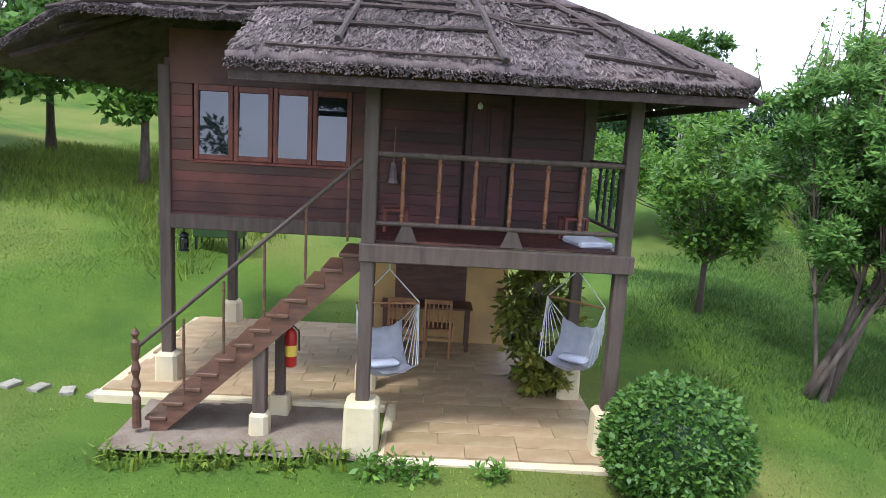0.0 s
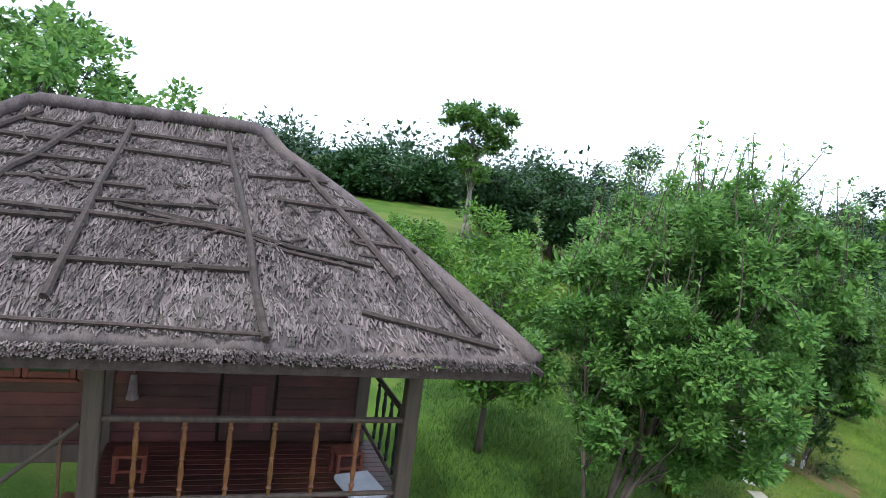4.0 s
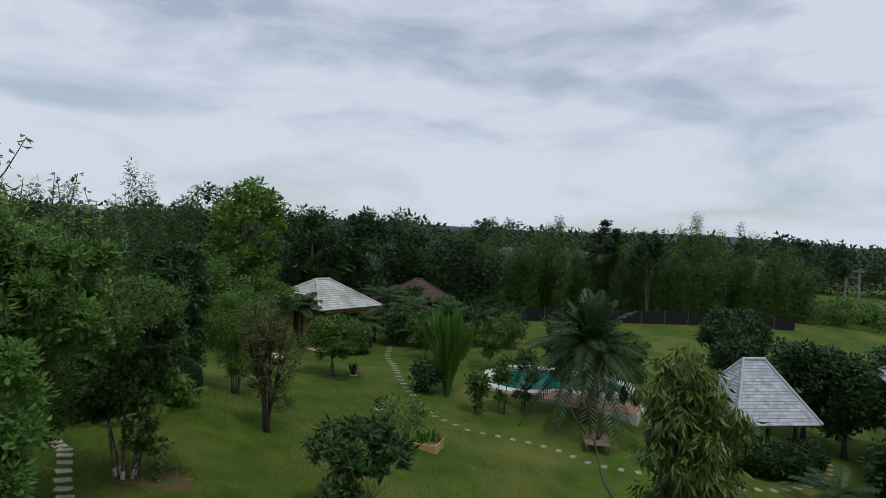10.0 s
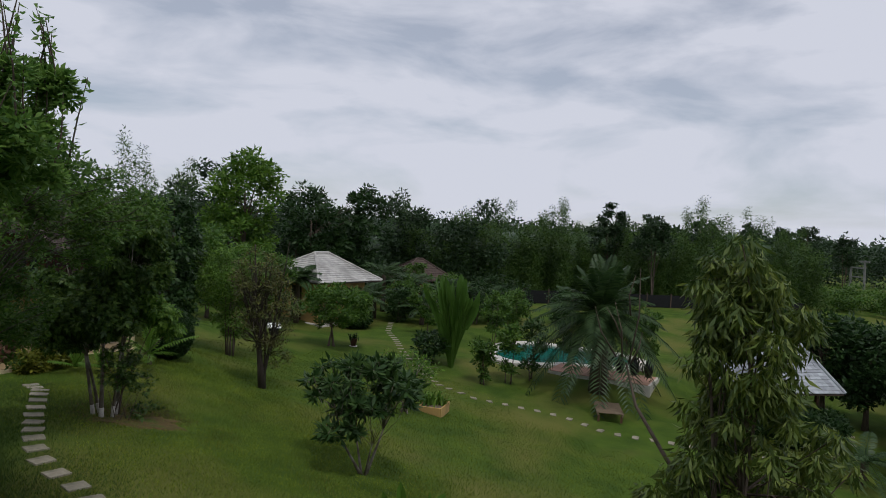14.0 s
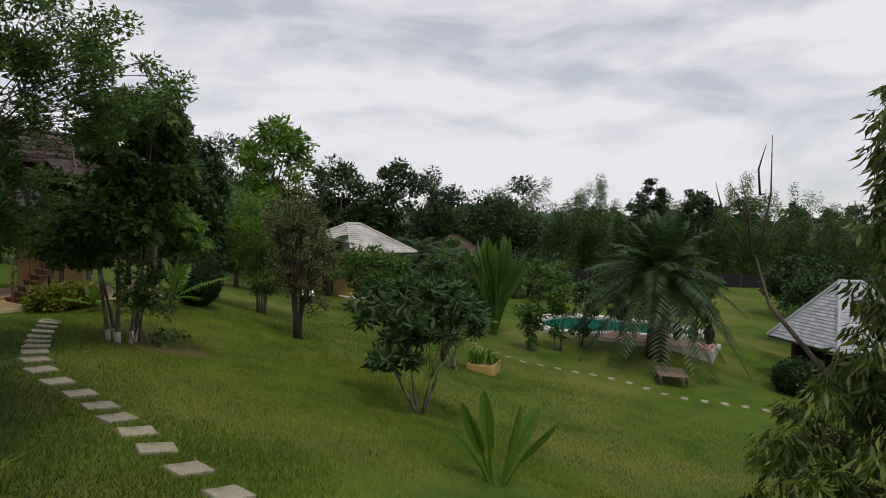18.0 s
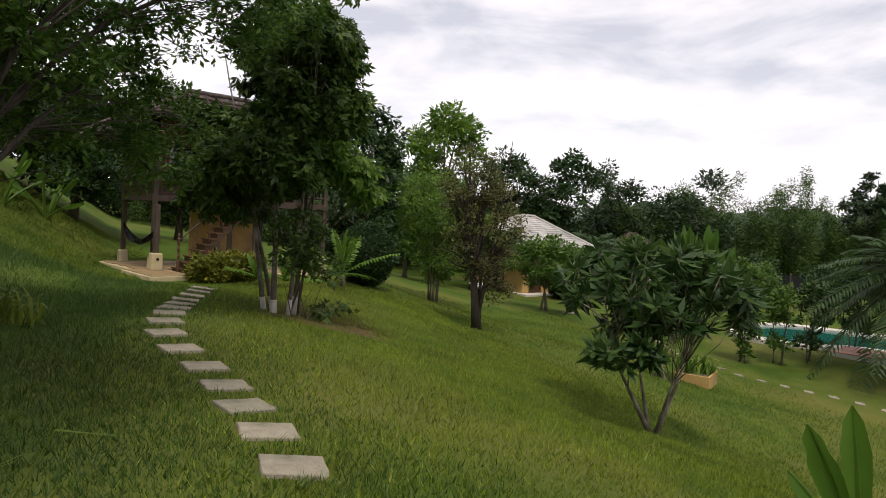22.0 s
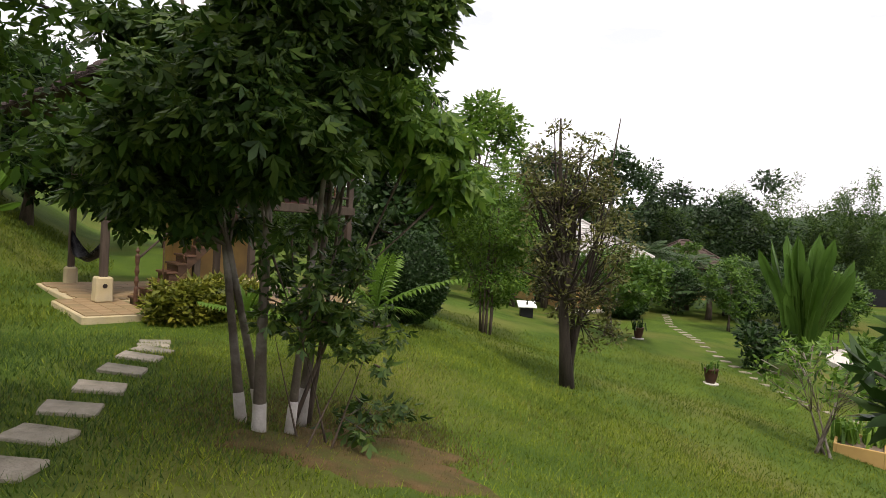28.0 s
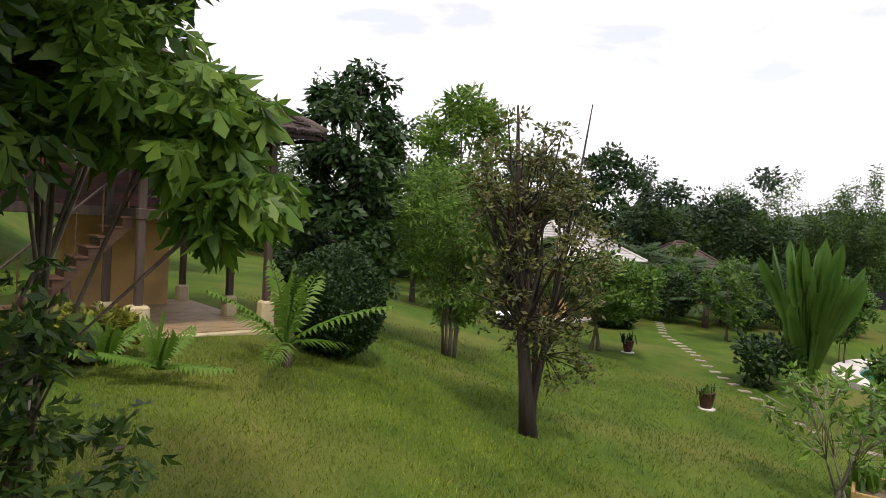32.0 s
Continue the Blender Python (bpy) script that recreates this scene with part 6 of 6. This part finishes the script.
ext = thing("fire_extinguisher", "red fire extinguisher with a yellow label", "extinguisher", at1(-0.92, 0.93, 0.65))
part("cylinder", lathe([(0.06, 0), (0.075, 0.02), (0.075, 0.40), (0.05, 0.47), (0.025, 0.49)], 14), REDPAINT, ext, smooth=True)
part("label_band", lathe([(0.0765, 0.14), (0.0765, 0.28)], 14), YELLOW, ext)
part("valve", lathe([(0.02, 0.49), (0.025, 0.53), (0.015, 0.56)], 8), BLACK, ext)
part("handle", block(-0.02, -0.09, 0.55, 0.02, 0.03, 0.58, 0.004), BLACK, ext)
part("hose", rod([(0, 0.03, 0.53), (0.09, 0.03, 0.45), (0.10, 0.02, 0.2)], 0.011, 6), BLACK, ext)
pst = thing("timber_post", "short grey timber post with the extinguisher", "post", at1(-1.05, 0.95, 0))
part("shaft", block(-0.06, -0.06, 0.06, 0.06, 0.06, 1.12, 0.01), POST, pst)
part("footing", block(-0.13, -0.13, -0.1, 0.13, 0.13, 0.28, 0.02, taper=0.9), CREAM, pst)


def slat_chair(m):
    root = thing("dining_chair", "teak slat-back dining chair against the ochre wall", "chair", m, "dining chairs under the house")
    for x in (-0.2, 0.2):
        part("leg", block(x - 0.02, -0.2, 0, x + 0.02, -0.16, 0.44, 0.003), TEAK, root)
        part("rear_leg", block(x - 0.02, 0.18, 0, x + 0.02, 0.22, 0.95, 0.003), TEAK, root)
    part("seat", block(-0.23, -0.22, 0.44, 0.23, 0.22, 0.475, 0.008), TEAK, root)
    part("top_rail", block(-0.18, 0.185, 0.88, 0.18, 0.215, 0.95, 0.004), TEAK, root)
    for k in range(5):
        part("back_slat", block(-0.15 + k * 0.07, 0.19, 0.5, -0.125 + k * 0.07, 0.21, 0.88), TEAK, root)
    part("stretcher", block(-0.18, -0.19, 0.2, 0.18, -0.17, 0.23), TEAK, root)
    return root


slat_chair(at1(0.35, 3.35, 0.115, 182))
slat_chair(at1(0.95, 3.3, 0.115, 176))
table = thing("dining_table", "dark wooden table against the wall under the house", "table", at1(0.75, 3.7, 0.115))
part("tabletop", block(-0.75, -0.25, 0.7, 0.75, 0.25, 0.74, 0.006), TREAD, table)
for x in (-0.68, 0.68):
    for y in (-0.2, 0.2):
        part("leg", block(x - 0.03, y - 0.03, 0, x + 0.03, y + 0.03, 0.7), TREAD, table)
panel = thing("wall_panel", "dark timber panel hung on the ochre wall", "panel", at1(0.8, 3.985, 0.8))
part("panel_board", block(-0.6, -0.015, 0, 0.6, 0.01, 0.95, 0.004), TREAD, panel)

for x, rz in ((0.32, 0), (2.45, 10)):
    st = thing("stool", "small red-brown wooden stool on the deck", "stool", at1(x, 0.85, FLOOR + 0.03, rz), "stools on the deck")
    part("seat", block(-0.15, -0.12, 0.25, 0.15, 0.12, 0.28, 0.004), REDWOOD, st)
    for lx in (-0.13, 0.13):
        for ly in (-0.1, 0.1):
            part("leg", block(lx - 0.017, ly - 0.017, 0, lx + 0.017, ly + 0.017, 0.25), REDWOOD, st)
    part("stretcher", block(-0.113, -0.108, 0.1, 0.113, -0.09, 0.13), REDWOOD, st)
mat_ = thing("floor_cushion", "folded grey mat lying on the deck", "mat", at1(2.55, 0.5, FLOOR + 0.032, 12))
part("pad", block(-0.2, -0.26, 0, 0.2, 0.26, 0.07, 0.02), CLOTH, mat_)
hat = thing("broom", "straw broom hanging on the deck wall", "broom", at1(0.22, 1.62, 2.95) @ Matrix.Scale(0.6, 4))
part("straw_head", lathe([(0.05, 0.45), (0.09, 0.1), (0.12, 0.0)], 10), STRAW, hat)
part("broom_stick", rod([(0, 0, 0.45), (0.02, 0, 1.2)], 0.012, 6), TEAK, hat)
lan = thing("lantern", "small glass lantern hanging under the house", "lantern", at1(-2.52, 1.72, 1.92))
part("lantern_glass", lathe([(0.05, 0), (0.06, 0.03), (0.06, 0.15), (0.04, 0.18)], 10), GLASS, lan)
part("lantern_cap", lathe([(0.07, 0.18), (0.05, 0.21), (0.01, 0.24)], 10), BLACK, lan)
part("lantern_base", lathe([(0.065, -0.02), (0.065, 0.0)], 10), BLACK, lan)
part("hook", rod([(0, 0, 0.24), (0, 0, 0.3)], 0.006, 5), BLACK, lan)

# climbing plant on the rear corner, soil below the stairs, weeds round the plinths
clx, cly, clz = at1(2.4, 2.4, 0).translation
small = tree("climbing_plant", "variegated climbing plant with yellow-edged leaves on a post", clx, cly, [(0, 0, 1.9, 0.03), (0.2, 0.1, 1.6, 0.02)], [(0, 0, 1.1, 0.55, 0.5, 0.95), (0.3, -0.5, 0.7, 0.35, 0.35, 0.5)], LEAF_YELLOW, BARK, 3200, 0.13, 140, clump=0.18, n_clump=60, slim=0.5, droop=0.4, category="climber")
small.matrix_basis = small.matrix_basis @ Matrix.Scale(0.75, 4)
bed = new("soil_bed", sheet_mesh("soil_bed", [HUT1 @ Vector((-2.75 + 2.8 * (i / 14), -0.25 + 1.4 * (j / 7), 0.03 + 0.015 * math.sin(3 * i + 2 * j))) for j in range(8) for i in range(15)], [(j * 15 + i, j * 15 + i + 1, (j + 1) * 15 + i + 1, (j + 1) * 15 + i) for j in range(7) for i in range(14)], SAND, smooth=True))
tagged(bed, "bare grey-brown soil under the stairs", "soil", kind="structure")
for k in range(9):
    p = at1(-2.6 + 0.31 * k, -0.3 + 0.12 * math.sin(4 * k), 0).translation
    tuft("weed", "clump of weeds at the edge of the bare soil", p.x, p.y, 26, 0.17, 0.22, BLADE, 150 + k, "weed", 0.015)
for k, (x, y) in enumerate(((0.45, -0.55), (0.75, -0.6), (0.25, -0.5), (1.5, -0.55))):
    p = at1(x, y, 0).translation
    tree("weed", "leafy weed at the foot of the patio", p.x, p.y, [(0, 0, 0.15, 0.006)], [(0, 0, 0.13, 0.1, 0.1, 0.09)], LEAF_BRIGHT, BARK, 90, 0.07, 160 + k, clump=0.06, n_clump=10, twigs=5, category="weed")

# the second house: entrance slab, pedestal and a slung hammock
slab = thing("entrance_slab", "cream-edged tiled slab in front of the house", "slab", HUT2, kind="structure")
part("kerb", block(-3.95, -1.3, -0.3, -2.6, 1.14, 0.13, 0.02), CREAM, slab)
tile_ = None
for i in range(4):
    for j in range(6):
        mt = Matrix.Translation((-3.74 + i * 0.31, -1.08 + j * 0.4, 0.127))
        if tile_ is None:
            tile_ = part("tile", block(-0.15, -0.194, 0, 0.15, 0.194, 0.028, 0.004), TILE, slab)
            tile_.matrix_basis = mt
        else:
            piece("tile", tile_.data, slab, mt)
ped = thing("post_footing", "cream pedestal with a round hole carrying a grey post", "post", HUT2 @ pose(-3.1, 0.55, 0.15))
part("pedestal", block(-0.18, -0.18, 0, 0.18, 0.18, 0.55, 0.03, taper=0.94), CREAM, ped)
# flat dark disc on the face stands in for the shaded opening
part("hole", lathe([(0.0, 0.0), (0.05, 0.0), (0.05, 0.012), (0.0, 0.012)], 12), DARK, ped).matrix_basis = pose(0, -0.168, 0.36, 90, 0, 0)
part("shaft", block(-0.075, -0.075, 0.53, 0.075, 0.075, 2.1, 0.012), POST, ped)
sling = thing("hammock", "dark hammock slung between two posts", "hammock", HUT2)
pa, pb = Vector((-3.1, 0.55, 1.5)), Vector((-2.78, 4.6, 1.5))
bm = bmesh.new()
rows = []
for i in range(15):
    f = i / 14
    c = pa.lerp(pb, f) - Vector((0, 0, 2.6 * f * (1 - f)))
    w = 0.02 + 0.2 * math.sin(math.pi * f)
    rows.append([bm.verts.new(c + Vector((k * w, 0, abs(k) * w * 0.5))) for k in (-1, 0, 1)])
for r0, r1 in zip(rows, rows[1:]):
    for k in range(2):
        bm.faces.new((r0[k], r0[k + 1], r1[k + 1], r1[k]))
bmesh.ops.solidify(bm, geom=bm.faces[:], thickness=0.015)
part("cloth", bm, BLACK, sling, smooth=True)

# bare earth under the pale trunks and the grass blades, nearest first
RG = np.random.default_rng(99)


def earth_patch(label, x, y, rx, ry, seed):
    """A ragged patch of bare earth lying on the lawn."""
    rng = np.random.default_rng(seed)
    n, rings = 48, 7
    ph = rng.uniform(0, 6.28, 4)
    v = [(x, y, gz(x, y) + 0.02)]
    for k in range(1, rings + 1):
        for i in range(n):
            a = 2 * math.pi * i / n
            w = 1 + 0.16 * math.sin(3 * a + ph[0]) + 0.12 * math.sin(5 * a + ph[1]) + 0.09 * math.sin(11 * a + ph[2]) + 0.05 * rng.normal()
            px, py = x + rx * w * k / rings * math.cos(a), y + ry * w * k / rings * math.sin(a)
            v.append((px, py, gz(px, py) + (0.02 if k < rings else -0.02)))
    f = [(0, 1 + i, 1 + (i + 1) % n) for i in range(n)]
    f += [(1 + (k - 1) * n + i, 1 + k * n + i, 1 + k * n + (i + 1) % n, 1 + (k - 1) * n + (i + 1) % n) for k in range(1, rings) for i in range(n)]
    me = bpy.data.meshes.new("bare_earth")
    me.from_pydata(v, [], f)
    me.materials.append(BARE_EARTH)
    for p in me.polygons:
        p.use_smooth = True
    return tagged(new("bare_earth", me), label, "soil", kind="structure")


BARE_EARTH = material("bare_earth", (0.135, 0.088, 0.04), (0.075, 0.065, 0.024), scale=7, rough=0.95, bump=0.9, fine=70, stain=(0.07, 0.095, 0.02), stain_scale=2.2, spec=0.1)
earth_patch("brown bare earth with dead leaves under the limewashed tree", 6.75, 14.75, 0.8, 0.62, 5)


def clear_of(x, y):
    ok = np.ones(len(x), bool)
    for m in (HUT1, HUT2):
        inv = np.array(m.inverted())
        lx, ly = inv[0, 0] * x + inv[0, 1] * y + inv[0, 3], inv[1, 0] * x + inv[1, 1] * y + inv[1, 3]
        ok &= ~((lx > -3.55) & (lx < 3.05) & (ly > -0.2) & (ly < 4.95))
    return ok


def off_path(x, y):
    ok = clear_of(x, y)
    for sx, sy in LAID:
        ok &= (np.abs(x - sx) > 0.17) | (np.abs(y - sy) > 0.145)
    return ok


blades("grass", "short fresh green lawn grass along the path, colour brightened for sun", 290000, (4.0, 12.5), (7.6, 21.5), 0.042, BLADE_FRESH_SUN, RG, 0.0045, lambda x, y: off_path(x, y) & (RG.random(len(x)) > 0.85 * np.exp(-((x - 6.92) ** 2 / 0.5 + (y - 14.75) ** 2 / 0.8))))
blades("grass", "deep green grass beside the path with tree shade painted in", 170000, (1.8, 6.3), (6.0, 20.0), 0.05, BLADE_DEEP_SHADE, RG, 0.0045, off_path)
blades("grass", "short lawn grass further down the slope", 100000, (9.0, 22.0), (7.0, 27.0), 0.055, BLADE, RG, 0.010, clear_of)
blades("grass", "longer unmown uphill grass with tree shade painted in", 110000, (-2.0, 4.3), (7.0, 20.0), 0.095, BLADE_DEEP_SHADE, RG, 0.005, off_path)
blades("grass", "lawn grass round the stilt house", 330000, (-12.0, 3.5), (-3.0, 11.0), 0.026, BLADE_LAWN, RG, 0.006, clear_of)
blades("grass", "grass on the rise beside the second house", 90000, (-3.0, 5.0), (19.0, 31.0), 0.075, BLADE, RG, 0.010, clear_of)
blades("grass", "yellowing clumps among the lawn grass", 60000, (4.0, 13.5), (8.0, 20.0), 0.055, BLADE_PALE, RG, 0.007, lambda x, y: off_path(x, y) & (np.sin(2.3 * x + 1.1 * y) + np.sin(1.7 * y - 2.9 * x + 1) + np.sin(5.1 * x + 0.6) * np.sin(4.3 * y) + 0.6 * RG.normal(size=len(x)) > 0.9))
blades("grass", "mown lawn grass above the first house", 120000, (-19.0, -7.5), (-3.0, 8.5), 0.035, BLADE_LAWN, RG, 0.009, clear_of)
blades("grass", "weedy flowering edge of the upper lawn", 40000, (-18.0, -7.5), (6.5, 17.0), 0.2, BLADE, RG, 0.012)
blades("grass", "withered grass under the pale trunks", 70000, (5.4, 8.6), (14.4, 17.0), 0.04, BLADE_DRY, RG, 0.006, lambda x, y: off_path(x, y) & (RG.random(len(x)) < np.exp(-((x - 6.85) ** 2 + (y - 15.0) ** 2) / 1.2)))

# ---- power line beyond the field ----
CONCRETE_POLE = material("weathered_concrete", (0.2, 0.2, 0.19), (0.14, 0.14, 0.13), scale=2, rough=0.85, bump=0.2)
frame_pole = thing("transformer_frame", "pale concrete twin-post transformer frame of the power line", "power pole", pose(118.5, 35.6, gz(118.5, 35.6) - 0.1, 0, 0, -16))
for y in (-1.0, 1.0):
    part("post", rod([(0, y * 1.12, 0), (0, y, 4.9)], [0.2, 0.15], 8), CONCRETE_POLE, frame_pole)
part("crossarm", block(-0.15, -1.7, 4.55, 0.15, 1.7, 4.8), CONCRETE_POLE, frame_pole)
for z in (3.6, 2.2):
    part("brace", block(-0.1, -0.95, z, 0.1, 0.95, z + 0.2), CONCRETE_POLE, frame_pole)
line_pole = thing("utility_pole", "pale concrete utility pole with two crossarms", "power pole", pose(119, 30.8, gz(119, 30.8) - 0.1, 0, 0, -16))
part("post", rod([(0, 0, 0), (0, 0, 4.2)], [0.17, 0.12], 8), CONCRETE_POLE, line_pole)
for z in (3.2, 3.9):
    part("crossarm", block(-0.1, -0.8, z, 0.1, 0.8, z + 0.16), CONCRETE_POLE, line_pole)

# ---- to true size: the garden is laid out in units of 1.34 m ----
UNIT = Matrix.Scale(1.34, 4)
for ob in list(scene.objects):
    if ob.parent is None and ob.type in ("MESH", "EMPTY"):
        ob.matrix_basis = UNIT @ ob.matrix_basis
